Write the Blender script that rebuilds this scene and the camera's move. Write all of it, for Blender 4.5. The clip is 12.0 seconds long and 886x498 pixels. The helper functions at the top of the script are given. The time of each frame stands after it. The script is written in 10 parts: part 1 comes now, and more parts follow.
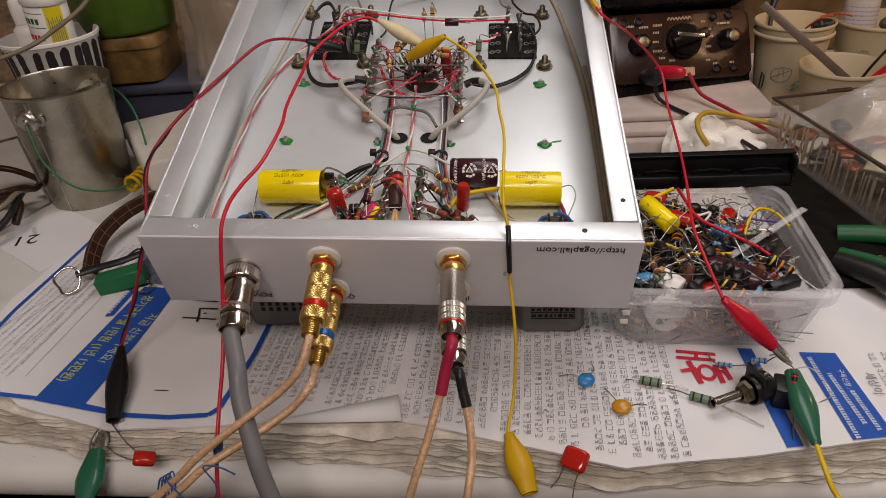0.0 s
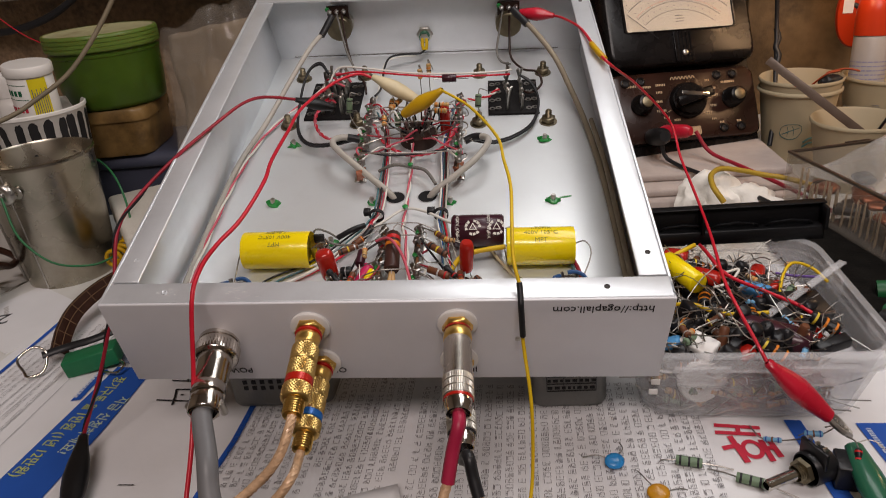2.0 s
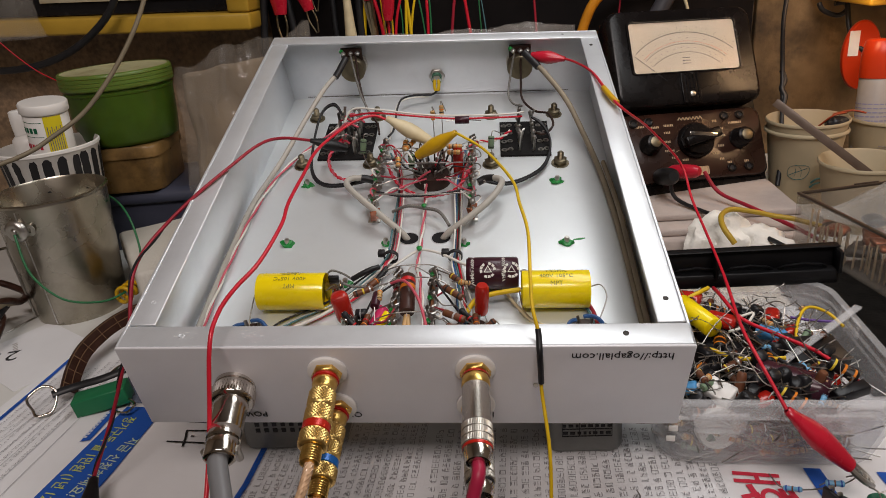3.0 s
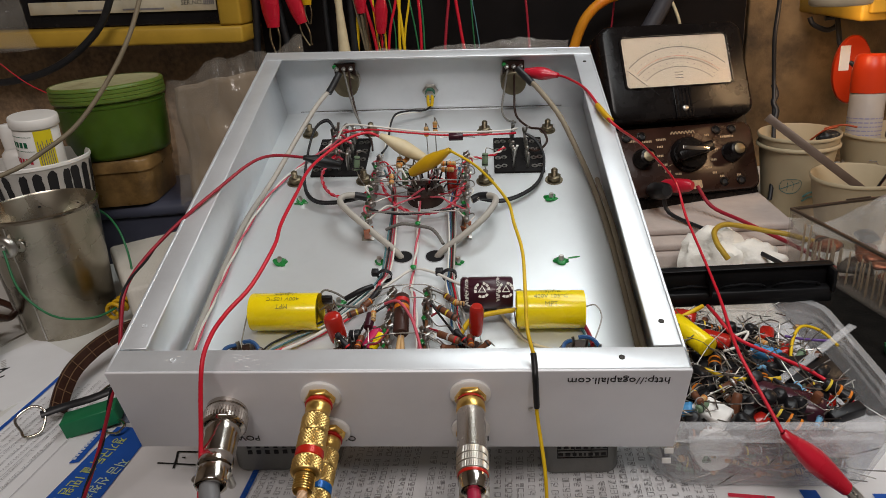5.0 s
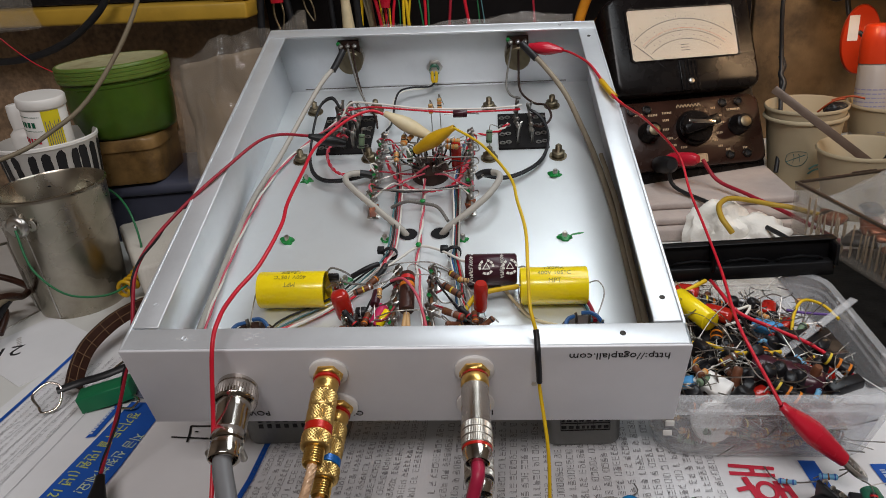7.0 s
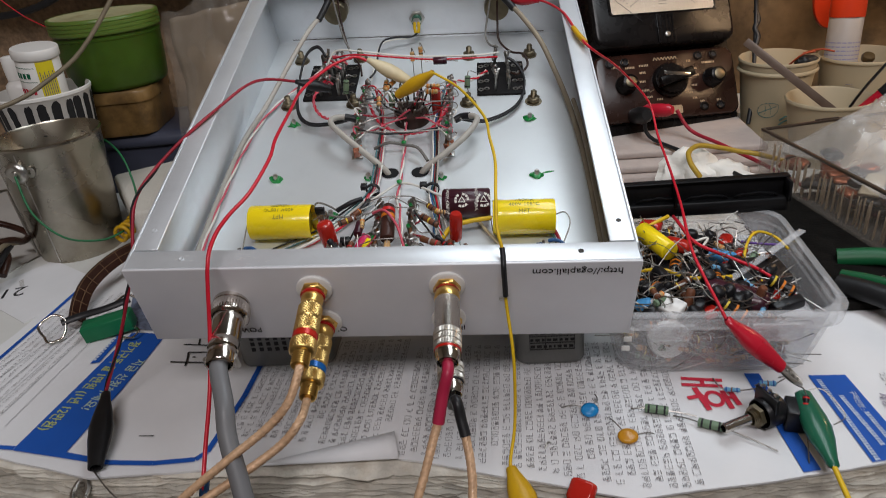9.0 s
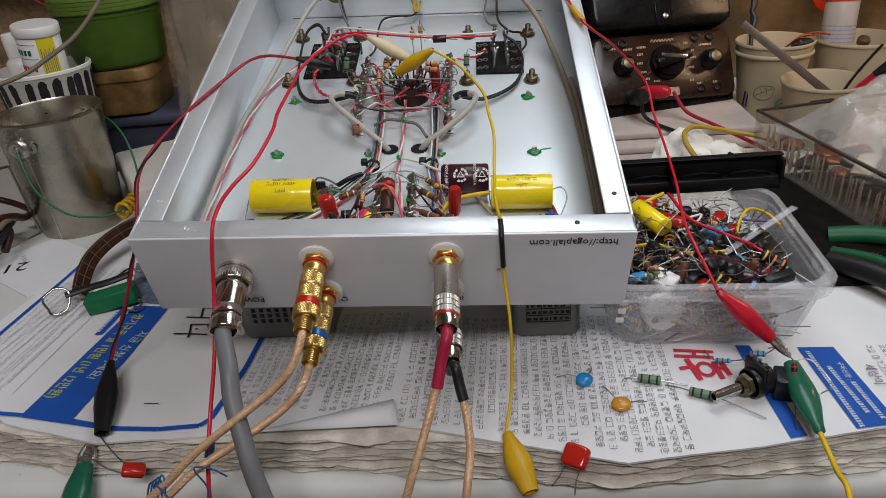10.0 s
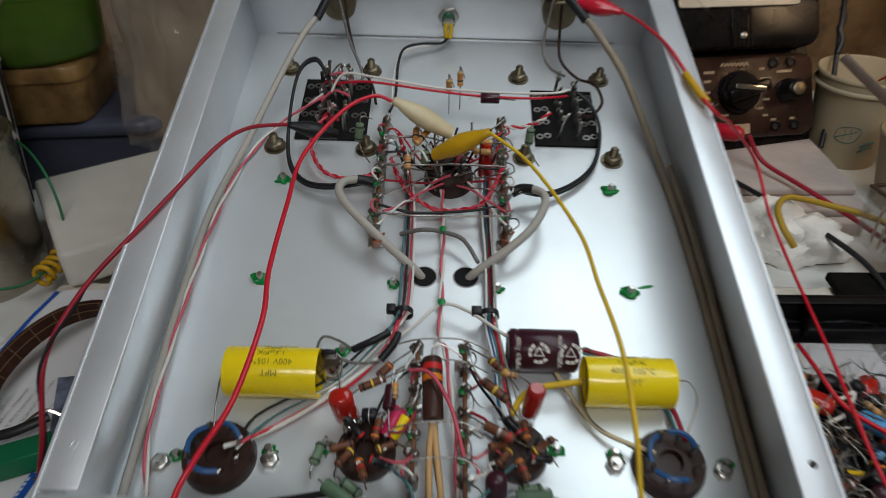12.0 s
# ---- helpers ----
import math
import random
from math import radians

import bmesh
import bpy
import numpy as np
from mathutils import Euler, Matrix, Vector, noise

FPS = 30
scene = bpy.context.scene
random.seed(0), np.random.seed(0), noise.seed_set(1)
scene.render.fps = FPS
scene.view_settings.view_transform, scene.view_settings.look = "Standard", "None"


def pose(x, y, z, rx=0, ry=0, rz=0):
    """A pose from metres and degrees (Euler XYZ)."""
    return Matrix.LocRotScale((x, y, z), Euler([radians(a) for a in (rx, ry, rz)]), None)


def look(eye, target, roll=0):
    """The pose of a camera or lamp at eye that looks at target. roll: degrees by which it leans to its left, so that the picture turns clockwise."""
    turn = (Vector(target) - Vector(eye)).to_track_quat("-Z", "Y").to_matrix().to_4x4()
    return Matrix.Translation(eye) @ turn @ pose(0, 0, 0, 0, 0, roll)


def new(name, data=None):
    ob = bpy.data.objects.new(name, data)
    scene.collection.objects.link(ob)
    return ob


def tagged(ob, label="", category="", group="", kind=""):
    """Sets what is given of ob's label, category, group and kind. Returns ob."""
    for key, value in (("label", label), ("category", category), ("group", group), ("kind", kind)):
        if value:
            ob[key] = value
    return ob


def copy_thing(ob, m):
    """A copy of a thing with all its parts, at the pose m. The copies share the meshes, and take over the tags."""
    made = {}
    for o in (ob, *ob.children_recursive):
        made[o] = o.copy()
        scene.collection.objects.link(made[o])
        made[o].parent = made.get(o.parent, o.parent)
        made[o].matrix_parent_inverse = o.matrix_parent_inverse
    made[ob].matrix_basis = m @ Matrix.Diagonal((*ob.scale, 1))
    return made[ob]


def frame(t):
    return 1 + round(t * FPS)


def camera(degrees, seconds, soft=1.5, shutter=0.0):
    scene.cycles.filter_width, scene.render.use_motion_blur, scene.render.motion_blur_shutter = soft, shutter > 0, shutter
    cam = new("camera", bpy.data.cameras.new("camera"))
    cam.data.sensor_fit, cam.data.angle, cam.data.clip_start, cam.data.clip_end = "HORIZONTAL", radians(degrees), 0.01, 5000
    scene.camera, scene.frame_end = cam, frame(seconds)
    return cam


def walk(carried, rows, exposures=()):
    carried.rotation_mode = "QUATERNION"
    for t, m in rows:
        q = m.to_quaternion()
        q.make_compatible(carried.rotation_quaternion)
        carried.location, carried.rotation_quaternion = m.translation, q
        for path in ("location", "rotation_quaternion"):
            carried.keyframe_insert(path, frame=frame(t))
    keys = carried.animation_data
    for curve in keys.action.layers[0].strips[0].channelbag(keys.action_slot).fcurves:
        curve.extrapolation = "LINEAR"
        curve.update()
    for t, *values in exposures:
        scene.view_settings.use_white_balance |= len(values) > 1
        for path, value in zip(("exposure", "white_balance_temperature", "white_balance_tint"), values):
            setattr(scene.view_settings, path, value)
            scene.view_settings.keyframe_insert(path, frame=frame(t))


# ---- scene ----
cam = camera(64.9, 12.0, soft=0.8, shutter=0.4)
PATH = [
    (0, (0.0609, -0.2870, 0.2732), (-0.1323, 1.4018, -0.7806), -4.36),
    (0.5, (0.0568, -0.3056, 0.2657), (-0.1376, 1.4146, -0.7358), -4.36),
    (1, (0.0489, -0.2848, 0.2514), (-0.1409, 1.4453, -0.7339), -4.53),
    (1.5, (0.0533, -0.2587, 0.2443), (-0.1457, 1.4980, -0.6907), -5.31),
    (2, (0.0563, -0.2558, 0.2451), (-0.1329, 1.5427, -0.6091), -5.46),
    (2.5, (0.0523, -0.2488, 0.2463), (-0.1272, 1.5719, -0.5617), -5.27),
    (3, (0.0495, -0.2543, 0.2510), (-0.1406, 1.5817, -0.5189), -5.05),
    (5, (0.0487, -0.2497, 0.2566), (-0.1188, 1.5957, -0.4959), -4.81),
    (5.5, (0.0487, -0.2488, 0.2568), (-0.1107, 1.5985, -0.4928), -4.90),
    (6, (0.0477, -0.2491, 0.2579), (-0.1182, 1.5911, -0.5079), -5.13),
    (6.5, (0.0488, -0.2506, 0.2594), (-0.1380, 1.5776, -0.5296), -5.48),
    (7, (0.0509, -0.2530, 0.2608), (-0.1421, 1.5601, -0.5611), -5.61),
    (8.8, (0.0631, -0.2822, 0.2568), (-0.1393, 1.4986, -0.6308), -6.19),
    (9, (0.0611, -0.2876, 0.2542), (-0.1160, 1.4863, -0.6523), -5.61),
    (9.5, (0.0621, -0.2963, 0.2516), (-0.1121, 1.4615, -0.6865), -5.25),
    (10, (0.0601, -0.2982, 0.2511), (-0.1092, 1.4585, -0.6898), -5.21),
    (10.5, (0.0589, -0.2913, 0.2490), (-0.1138, 1.4591, -0.7028), -5.17),
    (11, (0.0488, -0.2686, 0.2532), (-0.1142, 1.4625, -0.7353), -4.49),
    (11.5, (0.0308, -0.1914, 0.2779), (-0.0802, 1.5256, -0.7418), -3.23),
    (11.8, (0.0189, -0.1566, 0.2908), (-0.0643, 1.5409, -0.7635), -2.26),
    (12, (0.0053, -0.1190, 0.2869), (-0.0482, 1.5357, -0.8353), -1.01),
]
walk(cam, [(t, look(eye, target, roll)) for t, eye, target, roll in PATH],
     [(0, -0.1, 7350, 23), (1.0, -0.1, 7300, 23), (2.5, 0.0, 7050, 20), (5.0, 0.0, 6800, 14), (8.8, 0.0, 6360, 14), (10.8, 0.0, 6380, 13), (11.5, -0.15, 6400, 11), (12, -0.5, 6300, 10)])

# ---- light ----
world = bpy.data.worlds.new("room")
world.use_nodes = True
scene.world = world
world.node_tree.nodes["Background"].inputs[0].default_value = (0.9, 0.9, 0.9, 1)
world.node_tree.nodes["Background"].inputs[1].default_value = 0.010


def area_lamp(name, eye, target, sx, sy, watts, colour):
    data = bpy.data.lights.new(name, "AREA")
    data.shape, data.size, data.size_y, data.energy, data.color = "RECTANGLE", sx, sy, watts, colour
    ob = new(name, data)
    ob.matrix_world = look(eye, target)
    return ob


area_lamp("bench_lamp_light", (0.25, 0.17, 0.64), (0.08, 0.08, 0.03), 0.60, 0.26, 2.5, (0.88, 0.975, 1.0))
area_lamp("warm_lamp_light", (0.74, 0.36, 0.34), (0.38, 0.66, 0.14), 0.10, 0.10, 0.78, (1.0, 0.66, 0.36))
area_lamp("shade_lamp_light", (0.380, 0.466, 0.191), (0.418, 0.648, 0.095), 0.022, 0.022, 0.075, (1.0, 0.64, 0.34))
area_lamp("room_light", (0.15, -1.25, 1.65), (0, 0.1, 0), 1.0, 0.4, 20.0, (1.0, 0.96, 0.935))
scene.view_settings.exposure = 0.0

# ---- materials ----
def mat(name, colour, rough=0.5, metal=0.0, var=0.15, scale=40.0, bump=0.0, bump_scale=200.0, dark=None, stain=0.0,
        stain_scale=12.0, stain_colour=None, spec=0.35, trans=0.0, ior=1.45, alpha=1.0, coat=0.0, rough_var=0.1, each=0.0, sub=0.0):
    """A surface with variation at two scales: fine mottling, and larger stains."""
    m = bpy.data.materials.new(name)
    m.use_nodes = True
    nt = m.node_tree
    b = nt.nodes["Principled BSDF"]
    geo = nt.nodes.new("ShaderNodeTexCoord")
    src = geo.outputs["Object"]
    n1 = nt.nodes.new("ShaderNodeTexNoise")
    n1.inputs["Scale"].default_value, n1.inputs["Detail"].default_value = scale, 5.0
    nt.links.new(src, n1.inputs["Vector"])
    ramp = nt.nodes.new("ShaderNodeMapRange")
    ramp.inputs[1].default_value, ramp.inputs[2].default_value = 0.3, 0.7
    nt.links.new(n1.outputs["Fac"], ramp.inputs[0])
    lo = dark if dark else tuple(c * (1 - var) for c in colour)
    mix = nt.nodes.new("ShaderNodeMix")
    mix.data_type = "RGBA"
    mix.inputs[6].default_value, mix.inputs[7].default_value = (*lo, 1), (*colour, 1)
    nt.links.new(ramp.outputs[0], mix.inputs[0])
    out = mix.outputs[2]
    if stain:
        n2 = nt.nodes.new("ShaderNodeTexNoise")
        n2.inputs["Scale"].default_value, n2.inputs["Detail"].default_value, n2.inputs["Roughness"].default_value = stain_scale, 8.0, 0.65
        nt.links.new(src, n2.inputs["Vector"])
        r2 = nt.nodes.new("ShaderNodeMapRange")
        r2.inputs[1].default_value, r2.inputs[2].default_value = 0.50, 0.68
        r2.inputs[4].default_value = stain
        nt.links.new(n2.outputs["Fac"], r2.inputs[0])
        mx = nt.nodes.new("ShaderNodeMix")
        mx.data_type = "RGBA"
        mx.inputs[7].default_value = (*(stain_colour or tuple(c * 0.4 for c in colour)), 1)
        nt.links.new(out, mx.inputs[6])
        nt.links.new(r2.outputs[0], mx.inputs[0])
        out = mx.outputs[2]
    if each:
        info = nt.nodes.new("ShaderNodeObjectInfo")
        hs = nt.nodes.new("ShaderNodeHueSaturation")
        r3 = nt.nodes.new("ShaderNodeMapRange")
        r3.inputs[3].default_value, r3.inputs[4].default_value = 1 - each, 1 + each
        nt.links.new(info.outputs["Random"], r3.inputs[0])
        nt.links.new(r3.outputs[0], hs.inputs["Value"])
        nt.links.new(out, hs.inputs["Color"])
        out = hs.outputs[0]
    nt.links.new(out, b.inputs["Base Color"])
    rr = nt.nodes.new("ShaderNodeMapRange")
    rr.inputs[3].default_value, rr.inputs[4].default_value = max(0.02, rough - rough_var), min(1.0, rough + rough_var)
    nt.links.new(n1.outputs["Fac"], rr.inputs[0])
    nt.links.new(rr.outputs[0], b.inputs["Roughness"])
    b.inputs["Metallic"].default_value = metal
    b.inputs["Specular IOR Level"].default_value = 0.5 if metal > 0.1 else spec
    b.inputs["Transmission Weight"].default_value = trans
    b.inputs["IOR"].default_value = ior
    b.inputs["Alpha"].default_value = alpha
    b.inputs["Coat Weight"].default_value = coat
    if sub:
        b.inputs["Subsurface Weight"].default_value = sub
        b.inputs["Subsurface Scale"].default_value = 0.004
    if bump:
        n3 = nt.nodes.new("ShaderNodeTexNoise")
        n3.inputs["Scale"].default_value, n3.inputs["Detail"].default_value = bump_scale, 4.0
        nt.links.new(src, n3.inputs["Vector"])
        bp = nt.nodes.new("ShaderNodeBump")
        bp.inputs["Strength"].default_value, bp.inputs["Distance"].default_value = bump, 0.001
        nt.links.new(n3.outputs["Fac"], bp.inputs["Height"])
        nt.links.new(bp.outputs[0], b.inputs["Normal"])
    return m


ALU = mat("satin_aluminium", (0.73, 0.76, 0.79), 0.40, 0.55, 0.06, 30, 0.06, 900, stain=0.20, stain_scale=70, stain_colour=(0.55, 0.56, 0.58))
ALU_FLOOR = mat("bright_aluminium_plate", (0.72, 0.76, 0.775), 0.34, 0.45, 0.05, 30, 0.05, 900, stain=0.16, stain_scale=60, stain_colour=(0.56, 0.58, 0.59))
ALU_FRONT = mat("painted_silver_panel", (0.75, 0.75, 0.78), 0.45, 0.20, 0.05, 60, 0.08, 1500)
STEEL = mat("dull_steel", (0.62, 0.60, 0.56), 0.34, 1.0, 0.2, 80, 0.1, 600)
BRASS = mat("aged_brass", (0.25, 0.21, 0.14), 0.46, 1.0, 0.3, 150, 0.1, 600)
GOLD = mat("gold_plating", (0.90, 0.58, 0.17), 0.30, 1.0, 0.1, 100)
GOLD_MATT = mat("knurled_gold", (0.84, 0.57, 0.20), 0.38, 1.0, 0.15, 200)
CHROME = mat("polished_nickel", (0.60, 0.56, 0.51), 0.17, 1.0, 0.1, 60, rough_var=0.04)
SOLDER = mat("solder", (0.42, 0.40, 0.37), 0.36, 1.0, 0.3, 400)
BAKELITE = mat("black_bakelite", (0.008, 0.0065, 0.0065), 0.26, 0.0, 0.4, 60, 0.05, 400, spec=0.22)
BROWN_BAKE = mat("brown_phenolic", (0.034, 0.015, 0.010), 0.45, 0.0, 0.4, 150, 0.1, 500)
PANEL_BROWN = mat("brown_black_bakelite", (0.034, 0.0145, 0.010), 0.28, 0.0, 0.5, 25, 0.08, 300, stain=0.4, stain_scale=22, stain_colour=(0.075, 0.028, 0.018), spec=0.45)
WHITE_PLASTIC = mat("white_plastic", (0.80, 0.79, 0.76), 0.35, 0.0, 0.05, 40)
PAPER = mat("newsprint", (0.72, 0.72, 0.73), 0.85, 0.0, 0.06, 25, 0.25, 90, stain=0.15, stain_scale=9, stain_colour=(0.62, 0.60, 0.58))
PAPER_EDGE = mat("aged_paper_edge", (0.66, 0.62, 0.54), 0.9, 0.0, 0.35, 90, 0.6, 400, stain=0.6, stain_scale=38, stain_colour=(0.36, 0.28, 0.19), each=0.16)
PRINT_INK = mat("pale_grey_print_ink", (0.25, 0.24, 0.25), 0.85, 0.0, 0.3, 300)
INK = mat("grey_ink", (0.21, 0.20, 0.21), 0.85, 0.0, 0.3, 300)
INK_BLUE = mat("blue_ink", (0.012, 0.09, 0.42), 0.7, 0.0, 0.12, 40)
INK_YELLOW = mat("yellow_green_ink", (0.55, 0.62, 0.12), 0.7)
INK_RED = mat("red_ink", (0.60, 0.03, 0.06), 0.7)
INK_BLACK = mat("black_ink", (0.02, 0.02, 0.022), 0.6)
TABLE = mat("white_painted_bench", (0.66, 0.66, 0.63), 0.5, 0.0, 0.12, 18, 0.08, 200, stain=0.35, stain_scale=14, stain_colour=(0.46, 0.43, 0.38))
WALL = mat("stained_concrete_wall", (0.35, 0.235, 0.145), 0.85, 0.0, 0.5, 150, 0.8, 260, stain=0.8, stain_scale=24, stain_colour=(0.085, 0.065, 0.05))
# The pier's dark mottling is partly real stains, partly wall shadows put into colour.
PIER = mat("stained_shadowed_concrete", (0.34, 0.215, 0.105), 0.85, 0.0, 0.35, 24, 0.8, 260, dark=(0.13, 0.085, 0.045), stain=0.95, stain_scale=13, stain_colour=(0.045, 0.034, 0.026))
WALL_PLAIN = mat("plain_plaster", (0.42, 0.36, 0.29), 0.85, 0.0, 0.2, 6, 0.2, 60)
DARK = mat("dark_board", (0.010, 0.008, 0.008), 0.75, 0.0, 0.4, 20, spec=0.12)
YELLOW_WOOD = mat("yellow_painted_wood", (0.48, 0.29, 0.035), 0.45, 0.0, 0.2, 30, 0.1, 120, stain=0.3, stain_scale=20)
RED_PVC = mat("red_insulation", (0.58, 0.012, 0.03), 0.38, 0.0, 0.12, 100, coat=0.2)
DARKRED_PVC = mat("dark_red_insulation", (0.34, 0.018, 0.035), 0.4, 0.0, 0.2, 100)
YELLOW_PVC = mat("yellow_insulation", (0.72, 0.47, 0.015), 0.4, 0.0, 0.15, 100)
BLACK_PVC = mat("black_insulation", (0.018, 0.018, 0.02), 0.4, 0.0, 0.3, 100)
GREY_PVC = mat("grey_cable", (0.17, 0.17, 0.175), 0.42, 0.0, 0.1, 80)
LIGHTGREY_PVC = mat("light_grey_cable", (0.42, 0.395, 0.35), 0.5, 0.0, 0.1, 80)
WHITE_PVC = mat("white_insulation", (0.72, 0.70, 0.64), 0.45, 0.0, 0.1, 80)
GREEN_PVC = mat("green_insulation", (0.02, 0.16, 0.06), 0.4, 0.0, 0.2, 80)
BLUE_PVC = mat("blue_insulation", (0.03, 0.10, 0.26), 0.4, 0.0, 0.2, 80)
TEAL_PVC = mat("blue_green_insulation", (0.08, 0.20, 0.22), 0.45, 0.0, 0.2, 80)
PINK_PVC = mat("pink_red_insulation", (0.62, 0.10, 0.14), 0.45, 0.0, 0.2, 200)
RED_RUBBER = mat("red_rubber_boot", (0.50, 0.012, 0.03), 0.28, 0.0, 0.15, 60, coat=0.3)
BLACK_RUBBER = mat("black_rubber_boot", (0.012, 0.012, 0.013), 0.42, 0.0, 0.3, 60)
YELLOW_RUBBER = mat("yellow_rubber_boot", (0.62, 0.36, 0.01), 0.35, 0.0, 0.25, 60, stain=0.4, stain_scale=60, stain_colour=(0.30, 0.13, 0.01))
GREEN_RUBBER = mat("green_rubber_boot", (0.012, 0.12, 0.065), 0.32, 0.0, 0.2, 60, coat=0.2)
IVORY_RUBBER = mat("ivory_rubber_boot", (0.66, 0.56, 0.36), 0.42, 0.0, 0.2, 80, stain=0.3, stain_scale=70, stain_colour=(0.45, 0.33, 0.16))
YELLOW_FILM = mat("yellow_film_wrap", (0.93, 0.70, 0.008), 0.28, 0.0, 0.05, 40, coat=0.5)
YELLOW_RESIN = mat("yellow_resin", (0.62, 0.47, 0.04), 0.6, 0.0, 0.2, 200, 0.3, 400)
PURPLE_SLEEVE = mat("purple_brown_sleeve", (0.048, 0.011, 0.020), 0.3, 0.0, 0.15, 60, coat=0.15)
RED_DIP = mat("glossy_red_dip", (0.46, 0.02, 0.012), 0.18, 0.0, 0.12, 80, coat=0.5)
GREEN_PAINT = mat("green_marker_lacquer", (0.005, 0.24, 0.045), 0.3, 0.0, 0.3, 200, coat=0.3)

# ---- building helpers ----
def rotz(a):
    return Matrix.Rotation(radians(a), 4, "Z")


def link_mesh(name, bm, material, smooth=True, angle=50):
    me = bpy.data.meshes.new(name)
    bmesh.ops.recalc_face_normals(bm, faces=bm.faces)
    bm.to_mesh(me)
    bm.free()
    mats = material if isinstance(material, (list, tuple)) else [material]
    for m in mats:
        me.materials.append(m)
    if smooth:
        me.polygons.foreach_set("use_smooth", [True] * len(me.polygons))
        me.set_sharp_from_angle(angle=radians(angle))
    return new(name, me)


def part(name, bm, material, parent, label="", m=None, smooth=True):
    ob = link_mesh(name, bm, material, smooth)
    ob.parent = parent
    if m is not None:
        ob.matrix_basis = m
    if label:
        tagged(ob, label)
    return ob


def thing(name, label, category, m=None, group="", kind=""):
    ob = new(name)
    ob.empty_display_size = 0.01
    if m is not None:
        ob.matrix_basis = m
    return tagged(ob, label, category, group, kind)


def single(name, bm, material, label, category, m=None, group="", kind="", smooth=True):
    ob = link_mesh(name, bm, material, smooth)
    if m is not None:
        ob.matrix_basis = m
    return tagged(ob, label, category, group, kind)


def B():
    return bmesh.new()


def box(bm, lo, hi, bevel=0.0, m=None, seg=2, idx=0):
    lo, hi = Vector(lo), Vector(hi)
    made = bmesh.ops.create_cube(bm, size=1.0)["verts"]
    c, s = (lo + hi) / 2, hi - lo
    for v in made:
        v.co = Vector((v.co.x * s.x, v.co.y * s.y, v.co.z * s.z)) + c
    faces = {f for v in made for f in v.link_faces}
    if bevel:
        edges = list({e for v in made for e in v.link_edges})
        r = bmesh.ops.bevel(bm, geom=edges, offset=bevel, segments=seg, affect="EDGES", profile=0.5)
        made = list({v for f in r["faces"] for v in f.verts} | {v for v in made if v.is_valid})
        faces = {f for v in made for f in v.link_faces}
    for f in faces:
        f.material_index = idx
    if m is not None:
        for v in made:
            v.co = m @ v.co
    return bm


def lathe(bm, prof, seg=24, m=None, cap=True, idx=0, sx=1.0, sy=1.0):
    """Turns a profile of (radius, height) round z."""
    rings = []
    for r, z in prof:
        if r < 1e-7:
            co = Vector((0, 0, z))
            rings.append([bm.verts.new(m @ co if m is not None else co)])
            continue
        ring = []
        for i in range(seg):
            a = 2 * math.pi * i / seg
            co = Vector((r * sx * math.cos(a), r * sy * math.sin(a), z))
            ring.append(bm.verts.new(m @ co if m is not None else co))
        rings.append(ring)
    fs = []
    for p, q in zip(rings, rings[1:]):
        for i in range(seg):
            j = (i + 1) % seg
            if len(p) == 1 and len(q) == 1:
                break
            if len(p) == 1:
                fs.append(bm.faces.new((p[0], q[j], q[i])))
            elif len(q) == 1:
                fs.append(bm.faces.new((p[i], p[j], q[0])))
            else:
                fs.append(bm.faces.new((p[i], p[j], q[j], q[i])))
    if cap:
        for ring in (rings[0], rings[-1]):
            if len(ring) > 2:
                fs.append(bm.faces.new(ring))
    for f in fs:
        f.material_index = idx
    return bm


def axis(p, q):
    """A frame at p whose z looks to q."""
    p, q = Vector(p), Vector(q)
    return Matrix.Translation(p) @ (q - p).to_track_quat("Z", "Y").to_matrix().to_4x4()


def rod(bm, p, q, r, seg=10, bevel=0.0, idx=0, r2=None):
    n = (Vector(q) - Vector(p)).length
    r2 = r if r2 is None else r2
    prof = [(r, 0), (r2, n)] if not bevel else [(r - bevel, 0), (r, bevel), (r2, n - bevel), (r2 - bevel, n)]
    return lathe(bm, prof, seg, axis(p, q), True, idx)


def smooth_line(pts, res=5):
    pts = [Vector(p) for p in pts]
    if len(pts) < 3:
        return pts
    out, n = [], len(pts)
    for i in range(n - 1):
        p0, p1, p2, p3 = pts[max(i - 1, 0)], pts[i], pts[i + 1], pts[min(i + 2, n - 1)]
        for k in range(res):
            t = k / res
            out.append(0.5 * ((2 * p1) + (p2 - p0) * t + (2 * p0 - 5 * p1 + 4 * p2 - p3) * t * t + (3 * p1 - p0 - 3 * p2 + p3) * t ** 3))
    out.append(pts[-1])
    return out


